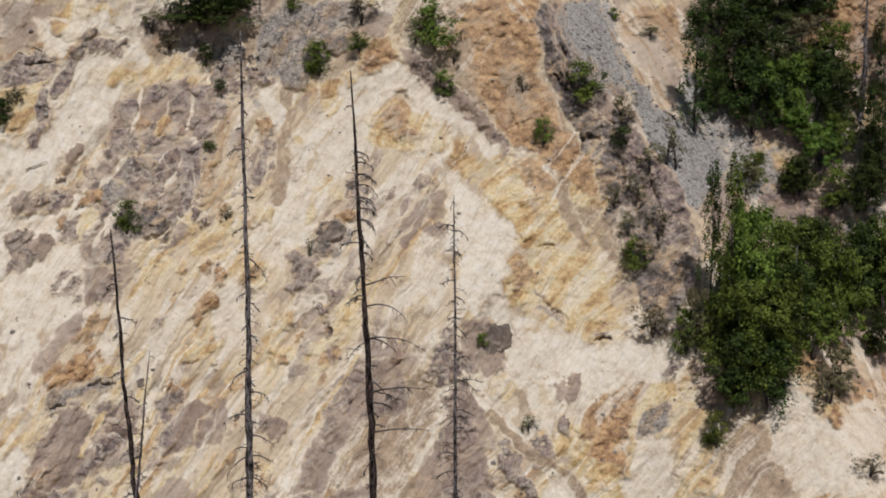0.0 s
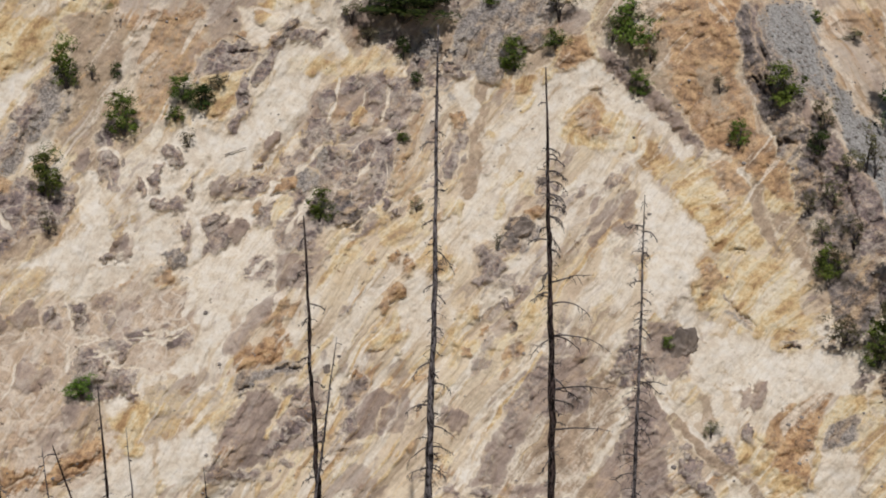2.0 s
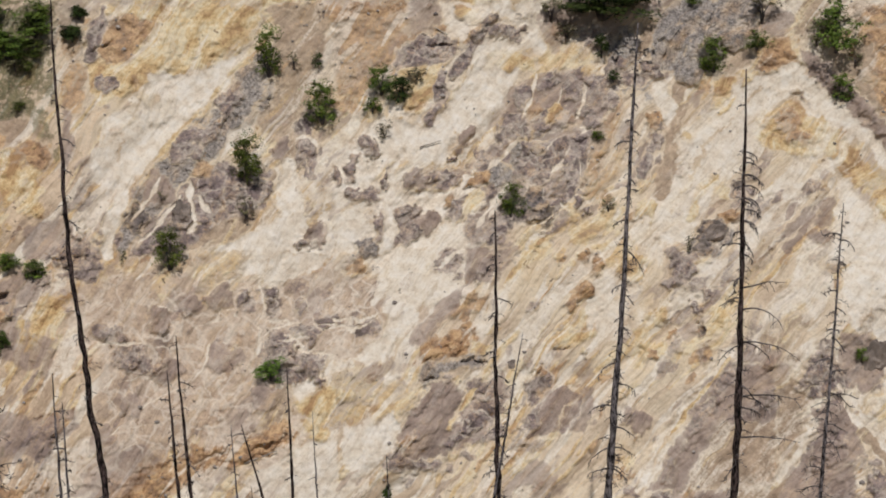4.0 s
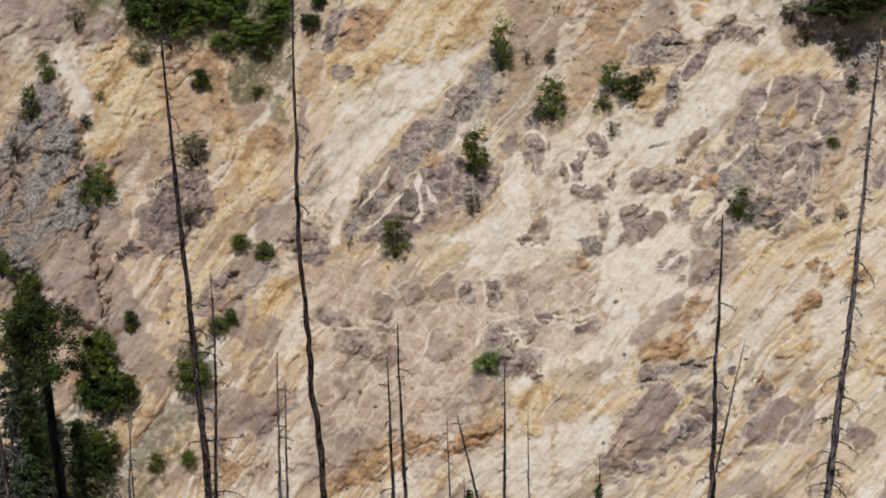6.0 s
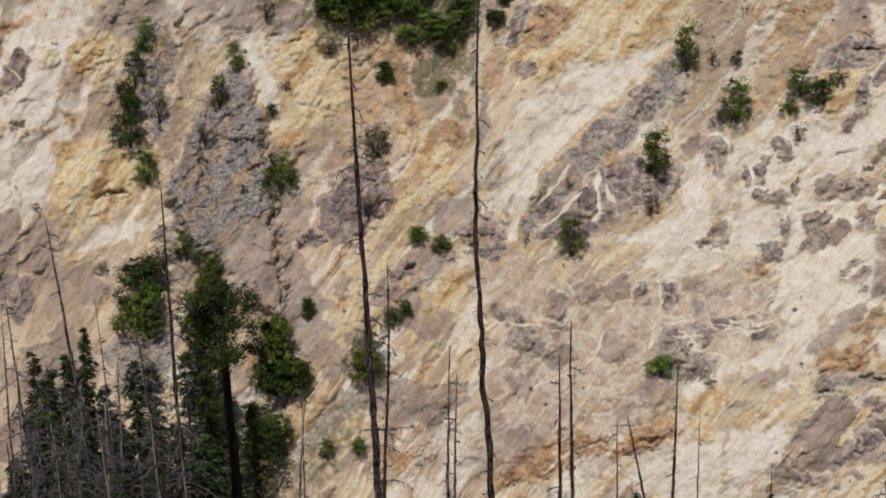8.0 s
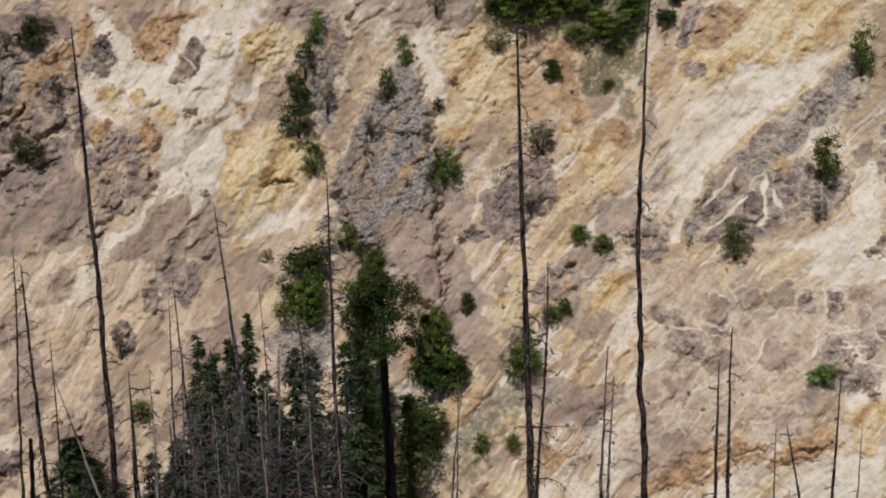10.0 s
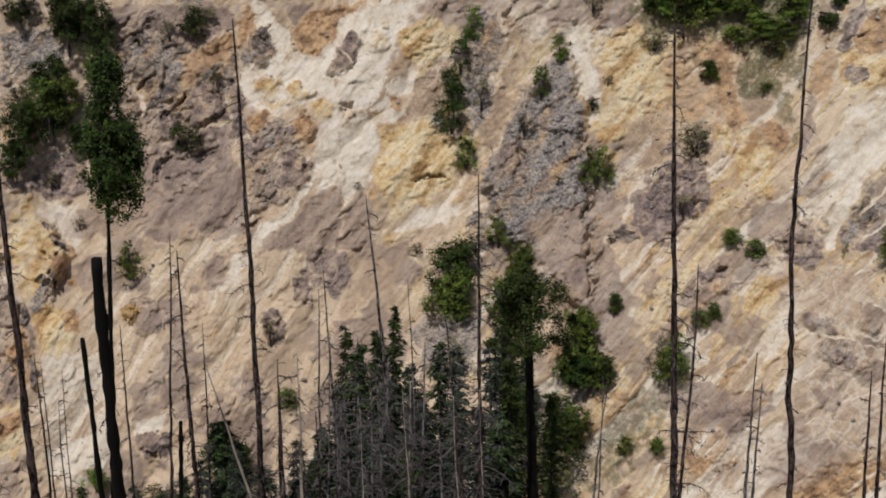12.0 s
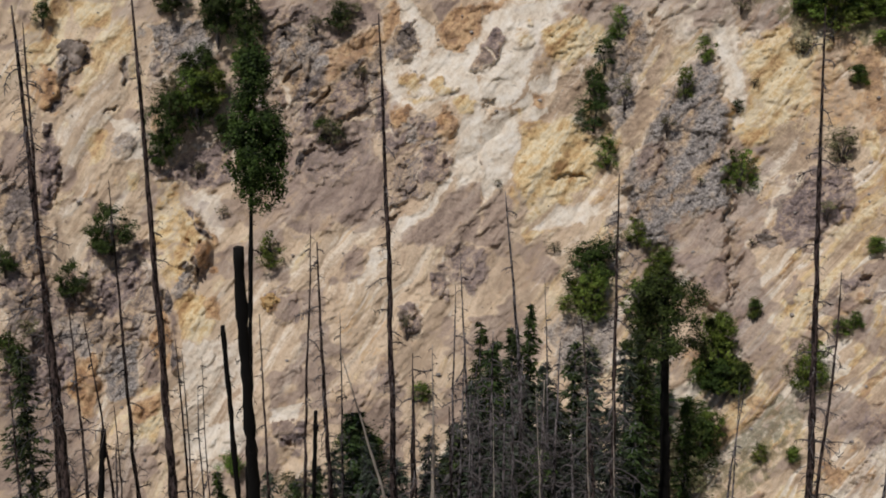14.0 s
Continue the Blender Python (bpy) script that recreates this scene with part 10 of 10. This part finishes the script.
bush(8.64, 15.12, 0.90, 0.46, "green")
bush(33.97, 11.81, 1.79, 0.79, "dry")
bush(32.70, 17.79, 1.52, 1.18, "dry")
bush(32.86, 11.50, 1.79, 0.85, "dry")
bush(29.96, 11.28, 2.69, 1.31, "green")
bush(31.47, 10.40, 2.69, 1.31, "green")
bush(30.42, 10.86, 1.79, 1.11, "green")
bush(28.89, 10.54, 2.24, 1.64, "green")
bush(29.50, 11.90, 1.35, 0.59, "green")
bush(29.88, 13.28, 1.08, 0.46, "green")
bush(30.45, 10.07, 2.69, 1.31, "light")
bush(32.10, 10.76, 2.24, 1.31, "green")
bush(30.99, 11.62, 2.24, 0.98, "green")
bush(29.16, 11.43, 1.79, 0.98, "green")
bush(33.65, 10.66, 2.69, 1.64, "green")
bush(33.98, 10.05, 2.69, 1.64, "dry")
bush(40.53, 11.51, 1.70, 2.03, "green")
bush(41.03, 12.68, 1.97, 2.10, "dark")
bush(41.36, 13.76, 2.24, 2.29, "dark")
bush(41.41, 14.76, 2.51, 1.97, "dark")
bush(40.87, 16.11, 1.79, 1.90, "green")
bush(40.28, 14.03, 1.79, 1.97, "dry")
bush(37.32, 12.24, 1.61, 1.51, "green")
bush(38.07, 13.61, 1.44, 1.97, "green")
bush(36.14, 14.07, 0.99, 0.72, "dark")
bush(38.70, 14.95, 1.52, 1.11, "dry")
bush(36.02, 16.81, 2.51, 2.56, "green")
bush(39.67, 18.96, 1.70, 1.77, "green")
bush(40.55, 19.28, 1.52, 1.44, "dry")
bush(38.79, 19.96, 2.06, 1.51, "green")
bush(31.84, 12.98, 1.17, 0.98, "green")
bush(32.25, 15.64, 2.42, 1.77, "dry")
bush(30.83, 18.80, 1.08, 0.72, "green")
bush(29.97, 19.15, 1.61, 0.98, "green")
bush(35.14, 21.31, 1.08, 1.11, "green")
bush(31.97, 21.73, 1.35, 0.92, "dry")
bush(31.39, 21.46, 0.99, 0.98, "green")
bush(32.87, 23.74, 2.24, 2.49, "green")
bush(33.42, 26.32, 0.90, 0.85, "light")
bush(37.40, 16.78, 0.81, 0.66, "dry")
bush(42.85, 19.19, 1.35, 0.66, "dry")
bush(35.38, 18.80, 0.81, 0.46, "dry")
bush(35.61, 13.16, 0.90, 0.66, "dry")
bush(41.80, 21.40, 3.14, 1.97, "green")
bush(41.26, 20.13, 3.14, 2.29, "dark")
bush(36.19, 10.52, 1.79, 1.44, "dry")
bush(33.89, 11.91, 1.61, 0.92, "dry")
bush(53.74, 19.48, 1.97, 2.16, "green")
bush(63.58, 19.04, 1.97, 1.97, "dark")
bush(61.34, 10.41, 1.61, 1.57, "dark")
bush(51.38, 15.15, 2.15, 1.57, "dark")
bush(50.78, 11.11, 2.33, 1.97, "dark")
bush(48.61, 22.28, 1.70, 1.57, "dry")
bush(48.12, 24.54, 1.52, 1.11, "green")
bush(55.15, 14.98, 1.61, 1.51, "dark")
bush(56.17, 16.08, 1.08, 0.92, "dry")
bush(62.84, 21.52, 2.69, 1.64, "dry")
bush(63.75, 22.21, 2.69, 2.29, "dark")
bush(41.32, 21.53, 2.69, 2.95, "green")
bush(41.44, 20.51, 3.41, 2.62, "dark")
bush(38.86, 20.05, 2.06, 1.44, "green")
bush(36.55, 24.01, 3.32, 4.26, "green")
bush(35.68, 23.96, 2.24, 1.64, "green")
bush(37.19, 26.85, 3.2, 2.6, "dark")
bush(37.48, 28.06, 4.04, 2.6, "dry")
bush(39.40, 27.95, 4.93, 2.29, "dry")
bush(50.57, 26.73, 3.59, 2.62, "dark")
bush(53.37, 27.99, 3.59, 1.64, "dry")
bush(55.78, 26.82, 1.79, 1.31, "light")
bush(41.51, 23.57, 2.69, 1.97, "dry")
bush(45.02, 16.83, 0.81, 0.46, "dry")
bush(51.61, 11.19, 1.79, 1.31, "dry")
leafy_tree(39.47, 21.71, 2.39, 2.67, "green")
leafy_tree(39.12, 20.60, 1.40, 1.56, "green")
leafy_tree(36.55, 23.53, 2.00, 3.78, "green")
leafy_tree(35.65, 23.90, 1.79, 1.56, "dark")
leafy_tree(36.28, 22.70, 1.59, 2.45, "green")
leafy_tree(39.32, 25.67, 2.19, 4.23, "dark", True)
leafy_tree(38.69, 26.74, 2.19, 4.45, "dark", True)
leafy_tree(37.04, 26.40, 2.3, 2.4, "dark")
leafy_tree(36.61, 25.84, 1.79, 1.78, "green")
leafy_tree(39.51, 23.63, 1.79, 3.34, "dark", True)
leafy_tree(39.34, 22.30, 2.6, 3.0, "dark")
slope_conifer(39.50, 24.33, 3.97, 2.29)
slope_conifer(38.68, 25.72, 4.76, 2.62)
leafy_tree(37.70, 27.60, 2.6, 2.2, "dry")
leafy_tree(36.55, 24.01, 2.78, 1.97, "dark")
leafy_tree(33.23, 10.29, 3.97, 2.95, "dark")
leafy_tree(7.92, 10.25, 4.76, 2.62, "dark")
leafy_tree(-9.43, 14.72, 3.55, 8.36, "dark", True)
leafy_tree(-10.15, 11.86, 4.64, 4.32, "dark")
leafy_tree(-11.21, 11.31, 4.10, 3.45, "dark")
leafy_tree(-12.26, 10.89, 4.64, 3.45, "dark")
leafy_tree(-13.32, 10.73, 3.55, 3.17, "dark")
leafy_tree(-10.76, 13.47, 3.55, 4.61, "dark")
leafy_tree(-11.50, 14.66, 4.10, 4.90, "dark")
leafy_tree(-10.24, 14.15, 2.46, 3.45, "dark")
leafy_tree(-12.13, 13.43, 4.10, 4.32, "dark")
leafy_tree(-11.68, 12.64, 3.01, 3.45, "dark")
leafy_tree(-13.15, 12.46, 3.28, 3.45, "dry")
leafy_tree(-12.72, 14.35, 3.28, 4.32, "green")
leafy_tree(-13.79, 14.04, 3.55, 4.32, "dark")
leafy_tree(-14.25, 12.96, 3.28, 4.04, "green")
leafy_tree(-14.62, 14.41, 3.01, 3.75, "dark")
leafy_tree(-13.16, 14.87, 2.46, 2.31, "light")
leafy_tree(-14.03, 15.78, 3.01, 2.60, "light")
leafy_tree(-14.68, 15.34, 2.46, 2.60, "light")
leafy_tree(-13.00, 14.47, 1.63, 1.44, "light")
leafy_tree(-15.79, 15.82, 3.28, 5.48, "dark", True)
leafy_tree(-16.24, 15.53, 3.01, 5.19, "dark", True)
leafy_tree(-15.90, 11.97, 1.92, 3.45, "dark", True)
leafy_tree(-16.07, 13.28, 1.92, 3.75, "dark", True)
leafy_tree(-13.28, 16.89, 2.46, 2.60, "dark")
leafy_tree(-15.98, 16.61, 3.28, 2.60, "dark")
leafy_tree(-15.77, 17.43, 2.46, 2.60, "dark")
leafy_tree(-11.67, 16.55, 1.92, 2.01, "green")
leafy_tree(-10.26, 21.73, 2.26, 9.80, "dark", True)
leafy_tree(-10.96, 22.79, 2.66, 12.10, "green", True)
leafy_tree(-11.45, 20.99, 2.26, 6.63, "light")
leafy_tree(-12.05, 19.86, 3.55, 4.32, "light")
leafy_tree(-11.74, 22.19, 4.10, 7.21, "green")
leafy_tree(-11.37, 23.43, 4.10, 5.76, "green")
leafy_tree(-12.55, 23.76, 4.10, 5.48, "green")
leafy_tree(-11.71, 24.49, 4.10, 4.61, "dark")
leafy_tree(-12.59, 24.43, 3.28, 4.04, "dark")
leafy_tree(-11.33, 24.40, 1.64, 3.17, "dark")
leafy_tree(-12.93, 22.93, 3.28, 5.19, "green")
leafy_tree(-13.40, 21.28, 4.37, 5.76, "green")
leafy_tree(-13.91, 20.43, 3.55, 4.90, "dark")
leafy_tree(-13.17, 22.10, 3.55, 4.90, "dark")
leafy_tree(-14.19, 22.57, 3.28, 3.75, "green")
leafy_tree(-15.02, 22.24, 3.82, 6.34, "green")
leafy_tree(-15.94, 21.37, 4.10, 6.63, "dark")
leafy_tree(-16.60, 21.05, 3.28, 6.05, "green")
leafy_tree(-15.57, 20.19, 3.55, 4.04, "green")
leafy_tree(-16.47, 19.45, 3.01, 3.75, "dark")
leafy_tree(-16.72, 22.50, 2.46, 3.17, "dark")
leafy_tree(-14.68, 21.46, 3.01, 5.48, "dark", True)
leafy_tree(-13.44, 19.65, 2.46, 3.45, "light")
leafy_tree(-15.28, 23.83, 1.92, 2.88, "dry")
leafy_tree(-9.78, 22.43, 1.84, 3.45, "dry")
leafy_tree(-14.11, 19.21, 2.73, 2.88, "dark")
leafy_tree(59.60, 18.55, 3.1, 3.0, "dark")
leafy_tree(61.15, 20.05, 2.2, 2.3, "dark")
leafy_tree(56.75, 10.31, 2.32, 2.39, "dark")
leafy_tree(55.20, 11.26, 2.32, 3.72, "dark")
leafy_tree(54.23, 11.7, 2.2, 3.4, "dark")
leafy_tree(54.74, 10.61, 2.74, 2.92, "dark")
leafy_tree(53.95, 10.91, 1.90, 2.92, "dark", True)
leafy_tree(55.49, 10.57, 1.48, 2.39, "dark")
leafy_tree(54.41, 12.53, 1.4, 1.9, "light")
leafy_tree(55.55, 13.69, 2.4, 2.6, "green")
leafy_tree(56.13, 14.31, 3.16, 3.45, "dark")
leafy_tree(57.16, 15.06, 2.94, 3.72, "dark")
leafy_tree(57.62, 15.64, 1.69, 2.13, "dark")
leafy_tree(57.12, 13.84, 1.90, 2.39, "dry")
leafy_tree(56.36, 13.76, 2.32, 2.65, "green")
leafy_tree(55.19, 14.78, 1.48, 1.59, "dark")
snag(12.45, 63.7, 12.51, 24.65, 0.390, "brown", 16, 1.4, 0.15)
snag(14.09, 62.8, 11.45, 19.43, 0.242, "grey", 6, 0.9, 0.1)
snag(8.37, 63.7, 7.25, 32.64, 0.443, "grey", 24, 1.1, 0.08, arms=((17.77, -1, 1.03), (16.83, 1, 0.91), (16.02, -1, 1.14), (14.93, 1, 1.03), (14.11, -1, 1.26), (13.83, 1, 1.10), (13.00, -1, 1.03), (22.97, 1, 1.14), (21.56, -1, 0.57), (12.58, 1, 0.91),))
snag(2.88, 62.8, 3.30, 31.04, 0.474, "brown", 22, 1.5, 0.15, arms=((21.87, 1, 2.14), (21.23, 1, 2.03), (19.68, 1, 2.48), (19.49, 1, 1.35), (17.38, 1, 1.58), (17.06, 1, 2.71), (16.90, 1, 1.35), (15.01, 1, 2.71), (16.63, 1, 1.13), (21.49, -1, 0.90), (26.87, 1, 0.90), (25.89, 1, 0.90), (25.15, 1, 0.81), (27.78, 1, 0.54), (27.35, 1, 0.77), (27.06, 1, 0.90), (26.62, 1, 0.99), (26.33, -1, 0.50), (26.13, 1, 1.04), (25.59, 1, 0.90), (25.35, 1, 0.77), (24.78, 1, 0.68), (24.46, -1, 0.45), (24.16, 1, 0.63), (23.41, 1, 0.59), (22.65, -1, 0.50),))
snag(-0.21, 63.7, -0.45, 25.38, 0.272, "grey", 26, 1.6, 0.06)
snag(32.37, 63.7, 33.23, 33.43, 0.450, "brown", 24, 1.5, 0.1, arms=((20.04, 1, 1.14), (18.72, 1, 1.37), (16.56, 1, 0.91), (14.78, 1, 1.83), (14.51, -1, 0.91), (12.13, 1, 1.94), (27.16, 1, 0.91), (16.28, 1, 1.37),))
snag(33.38, 62.8, 32.05, 22.69, 0.283, "brown", 12, 1.6, 0.1)
snag(28.43, 61.9, 28.36, 34.77, 0.395, "brown", 14, 0.9, 0.24, bend=.42)
snag(30.31, 62.8, 29.68, 18.86, 0.288, "grey", 6, 1, 0.1)
snag(30.02, 61.9, 29.44, 17.92, 0.272, "grey", 6, 1, 0.1)
snag(24.86, 63.7, 25.38, 18.07, 0.318, "brown", 8, 0.9, 0.1)
snag(24.73, 62.8, 24.93, 19.99, 0.332, "brown", 8, 1, 0.1)
snag(22.46, 63.7, 23.07, 15.20, 0.196, "grey", 5, 0.7, 0.1)
snag(19.55, 62.8, 22.67, 15.60, 0.294, "brown", 5, 0.7, 0.1)
snag(20.83, 63.7, 20.75, 17.80, 0.275, "brown", 7, 0.7, 0.06)
snag(19.20, 63.7, 19.84, 15.60, 0.184, "grey", 4, 0.6, 0.1)
snag(36.33, 63.7, 35.38, 16.92, 0.206, "grey", 5, 0.8, 0.1)
snag(17.07, 63.7, 16.97, 13.32, 0.234, "grey", 4, 0.6, 0.1)
snag(22.17, 63.7, 22.43, 12.09, 0.175, "brown", 3, 0.4, 0.1)
snag(49.32, 63.7, 49.32, 33.15, 0.417, "brown", 18, 1.2, 0.12)
snag(43.88, 62.8, 44.72, 25.76, 0.312, "grey", 10, 0.9, 0.1)
snag(53.73, 61.9, 52.17, 24.70, 0.235, "brown", 10, 1, 0.1)
snag(51.76, 61, 51.95, 24.37, 0.374, "brown", 16, 1.6, 0.12)
snag(54.83, 52, 54.96, 27.37, 0.492, "char", 3, 1.2, 0.03, 0.2, 0.75)
snag(55.36, 56, 55.74, 22.95, 0.236, "char", 3, 0.8, 0.06, 0.2, 0.75)
snag(54.71, 60.1, 54.30, 21.73, 0.239, "brown", 6, 0.8, 0.1)
snag(40.77, 61.9, 40.42, 26.82, 0.329, "brown", 20, 2, 0.12)
snag(43.38, 63.7, 43.21, 21.60, 0.168, "grey", 8, 0.9, 0.1)
snag(47.64, 61.9, 46.66, 21.98, 0.210, "grey", 10, 1, 0.1)
snag(45.83, 63.7, 46.46, 22.58, 0.240, "grey", 8, 0.9, 0.1)
snag(48.62, 61, 48.40, 19.32, 0.291, "brown", 14, 1.4, 0.1)
snag(53.12, 60, 52.31, 17.30, 0.214, "char", 4, 0.8, 0.05, 0.2, 0.75)
snag(48.08, 58.2, 47.61, 18.34, 0.405, "pale", 10, 1.2, 0.08)
snag(51.95, 61.9, 51.19, 20.90, 0.191, "grey", 9, 1, 0.1)
snag(40.73, 61.9, 41.78, 20.67, 0.287, "brown", 16, 1.8, 0.1)
snag(35.46, 62.8, 35.60, 17.43, 0.165, "grey", 6, 0.8, 0.1)
snag(45.74, 61, 45.22, 20.20, 0.268, "grey", 20, 1.9, 0.1)
snag(44.45, 60.1, 44.06, 19.49, 0.285, "grey", 20, 2, 0.1)
snag(42.95, 61, 42.59, 19.79, 0.270, "grey", 18, 1.8, 0.1)
snag(46.71, 60.1, 45.89, 19.11, 0.255, "grey", 18, 1.8, 0.1)
snag(46.94, 60.1, 46.34, 20.15, 0.239, "grey", 18, 1.8, 0.1)
snag(45.09, 59.1, 44.79, 18.46, 0.323, "grey", 22, 2, 0.1)
snag(43.43, 59.1, 43.21, 18.87, 0.264, "pale", 18, 1.8, 0.1)
snag(62.18, 58.2, 62.33, 35.09, 0.527, "brown", 26, 1.9, 0.1)
snag(62.94, 60.1, 62.01, 34.11, 0.338, "brown", 20, 1.7, 0.1)
snag(58.37, 60.1, 58.16, 34.93, 0.491, "brown", 14, 1.3, 0.12)
snag(59.24, 61, 59.54, 27.50, 0.279, "brown", 12, 1.2, 0.1)
snag(61.77, 60.1, 61.43, 23.05, 0.258, "brown", 14, 1.2, 0.1)
snag(64.60, 57.3, 63.91, 20.93, 0.284, "brown", 14, 1.2, 0.1)
snag(62.56, 58, 60.59, 18.24, 0.300, "char", 4, 0.7, 0.05, 0.2, 0.75)
snag(57.61, 61.9, 56.85, 18.07, 0.177, "grey", 6, 0.7, 0.1)
snag(58.03, 61, 57.58, 20.56, 0.234, "brown", 8, 0.9, 0.1)
snag(59.63, 61, 60.93, 21.80, 0.226, "brown", 8, 0.9, 0.1)
snag(61.08, 60.1, 60.16, 16.70, 0.276, "grey", 12, 1.2, 0.1)
snag(47.85, 61.9, 47.62, 19.30, 0.229, "pale", 12, 1.3, 0.08)
snag(47.08, 60.1, 47.00, 17.23, 0.285, "brown", 12, 1.3, 0.1)
snag(48.49, 60.1, 48.42, 19.06, 0.287, "brown", 14, 1.4, 0.1)
snag(45.60, 58.2, 45.86, 18.59, 0.275, "grey", 20, 2, 0.1)
snag(44.21, 58.2, 44.51, 20.06, 0.286, "grey", 22, 2.2, 0.1)
snag(43.05, 58.2, 43.29, 18.59, 0.275, "grey", 20, 2, 0.1)
snag(41.34, 57.3, 42.15, 17.53, 0.316, "grey", 18, 2, 0.1)
snag(41.11, 60.1, 41.49, 17.24, 0.334, "brown", 12, 1.5, 0.1)
def slope_snag(b, d, b_top, high, thick, kind="grey", branches=10, reach=1.0):
    p = slope_point(b, d)
    snag(b, math.hypot(p.x, p.y), b_top, p.z + high, thick, kind, branches, reach, 0.1)


slope_snag(-15.34, 14.13, -15.31, 8.5, 0.4, "grey", 24, 0.9)
slope_snag(-13.44, 22.43, -13.26, 4.0, 0.12, "pale", 14, 0.8)
crowned_tree(38.11, 67, 38.54, 20.5, 0.78, 3.5, 4.4, LEAF_DARK)
crowned_tree(55.95, 62, 54.02, 31.75, 0.368, 2.45, 6.5, LEAF_DARK, "char")
conifer(44.58, 71, 12.64, 4.93, "dark")
conifer(45.96, 71, 11.70, 4.93, "dark")
conifer(43.00, 71, 13.29, 4.93, "dark")
conifer(47.14, 70, 10.77, 4.86, "dark")
conifer(43.98, 60, 15.93, 3.65, "dark")
conifer(45.74, 69, 17.56, 2.99, "green")
conifer(43.78, 70, 18.03, 3.34, "green")
conifer(45.09, 70, 16.97, 3.65, "dark")
conifer(44.45, 69, 16.89, 4.19, "dark")
conifer(43.17, 68, 16.08, 3.54, "grey")
conifer(42.55, 67, 15.05, 4.65, "dark")
conifer(46.09, 66, 16.03, 4.01, "grey")
conifer(46.81, 67, 14.52, 3.49, "grey")
conifer(44.11, 65, 16.04, 5.08, "grey")
conifer(45.06, 64, 15.18, 5.00, "grey")
conifer(43.27, 63, 15.52, 4.92, "dark")
conifer(45.38, 67, 16.66, 4.07, "dark")
conifer(42.04, 69, 16.17, 4.19, "dark")
conifer(41.38, 69, 16.14, 3.59, "grey")
conifer(41.33, 66, 15.15, 4.58, "grey")
conifer(40.05, 69, 16.08, 4.19, "grey")
conifer(39.64, 67, 14.92, 5.82, "dark")
conifer(39.28, 69, 15.19, 4.19, "green")
conifer(46.68, 63, 14.43, 4.37, "dark")
conifer(41.95, 62, 14.84, 4.31, "grey")
conifer(47.81, 66, 12.80, 3.44, "grey")
conifer(50.59, 67, 13.82, 4.07, "dark")
conifer(50.25, 65, 13.31, 3.39, "grey")
conifer(40.57, 64, 14.92, 4.44, "grey")
conifer(37.61, 70, 14.72, 3.04, "green")
conifer(50.95, 67, 13.62, 4.07, "dark")
conifer(50.27, 68, 13.26, 4.72, "dark")
conifer(51.68, 66, 12.42, 3.44, "grey")
conifer(49.17, 67, 12.51, 4.65, "grey")
conifer(47.93, 66, 12.52, 4.58, "grey")
conifer(46.90, 66, 13.07, 4.01, "grey")
conifer(53.30, 65, 12.03, 3.39, "dark")
conifer(54.34, 64, 12.21, 2.78, "grey")
conifer(56.34, 66, 11.70, 2.86, "green")
conifer(52.38, 64, 12.89, 3.33, "dark")
conifer(42.84, 65, 16.06, 4.51, "grey")
conifer(44.63, 61, 16.26, 5.29, "grey")
conifer(46.00, 61, 15.20, 4.77, "grey")
conifer(63.44, 72, 18.15, 4.37, "dark")
conifer(16.98, 70, 8.95, 2.20, "green")
conifer(22.20, 69, 9.34, 2.20, "green")
boulder(-2.06, 22.68, 1.59, 2.42, ROCK_GREY, 3, "angular grey boulder jutting from pale earth")
boulder(4.30, 18.53, 1.15, 2.2, ROCK_GREY, 5, "angular blue-grey slab jutting from pale earth", 42)
boulder(-5.59, 13.77, 1.73, 1.73, ROCK_GREY, 8, "angular grey boulder jutting from pale earth")
boulder(3.36, 16.76, 0.76, 0.90, ROCK_GREY, 9, "angular grey boulder jutting from pale earth")
boulder(11.88, 23.34, 0.48, 0.62, ROCK_GREY, 10, "angular grey boulder jutting from pale earth")
boulder(60.47, 11.57, 1.93, 2.00, ROCK_GREY, 11, "angular grey boulder jutting from pale earth")
boulder(48.39, 11.58, 0.90, 1.38, ROCK_GREY, 14, "angular grey boulder jutting from pale earth")
boulder(53.79, 20.76, 1.04, 0.90, ROCK_OCHRE, 15, "crumbling ochre rock outcrop with shadowed side")
boulder(24.37, 17.55, 1.17, 1.73, ROCK_GREY, 17, "angular grey boulder jutting from pale earth")
boulder(34.83, 18.64, 1.38, 0.90, ROCK_GREY, 18, "angular grey boulder jutting from pale earth")
fallen_log(15.33, 15.36, 14.51, 15.14, 0.04)
fallen_log(14.68, 11.07, 14.21, 11.33, 0.04)
fallen_log(22.65, 26.46, 21.32, 26.11, 0.05)
snag(41.46, 57, 41.51, 19.13, 0.160, "pale", 16, 1.9, 0.1)
snag(40.43, 58, 40.48, 18.92, 0.130, "pale", 14, 1.6, 0.1)
snag(45.14, 57, 45.25, 18.73, 0.120, "pale", 14, 1.5, 0.1)
snag(46.52, 57, 46.18, 19.25, 0.130, "grey", 14, 1.5, 0.1)
snag(43.53, 56, 43.55, 19.86, 0.120, "pale", 12, 1.6, 0.1)
snag(47.66, 58, 47.67, 17.38, 0.160, "pale", 8, 1.2, 0.1)
snag(58.10, 60, 57.36, 20.43, 0.160, "brown", 8, 0.8, 0.1)
snag(57.02, 61, 56.62, 19.67, 0.130, "brown", 8, 0.8, 0.1)
snag(60.21, 60, 60.11, 18.37, 0.200, "brown", 8, 0.8, 0.1)
snag(47.18, 63, 51.24, 18.67, 0.254, "pale", 4, 0.6, 0.05)
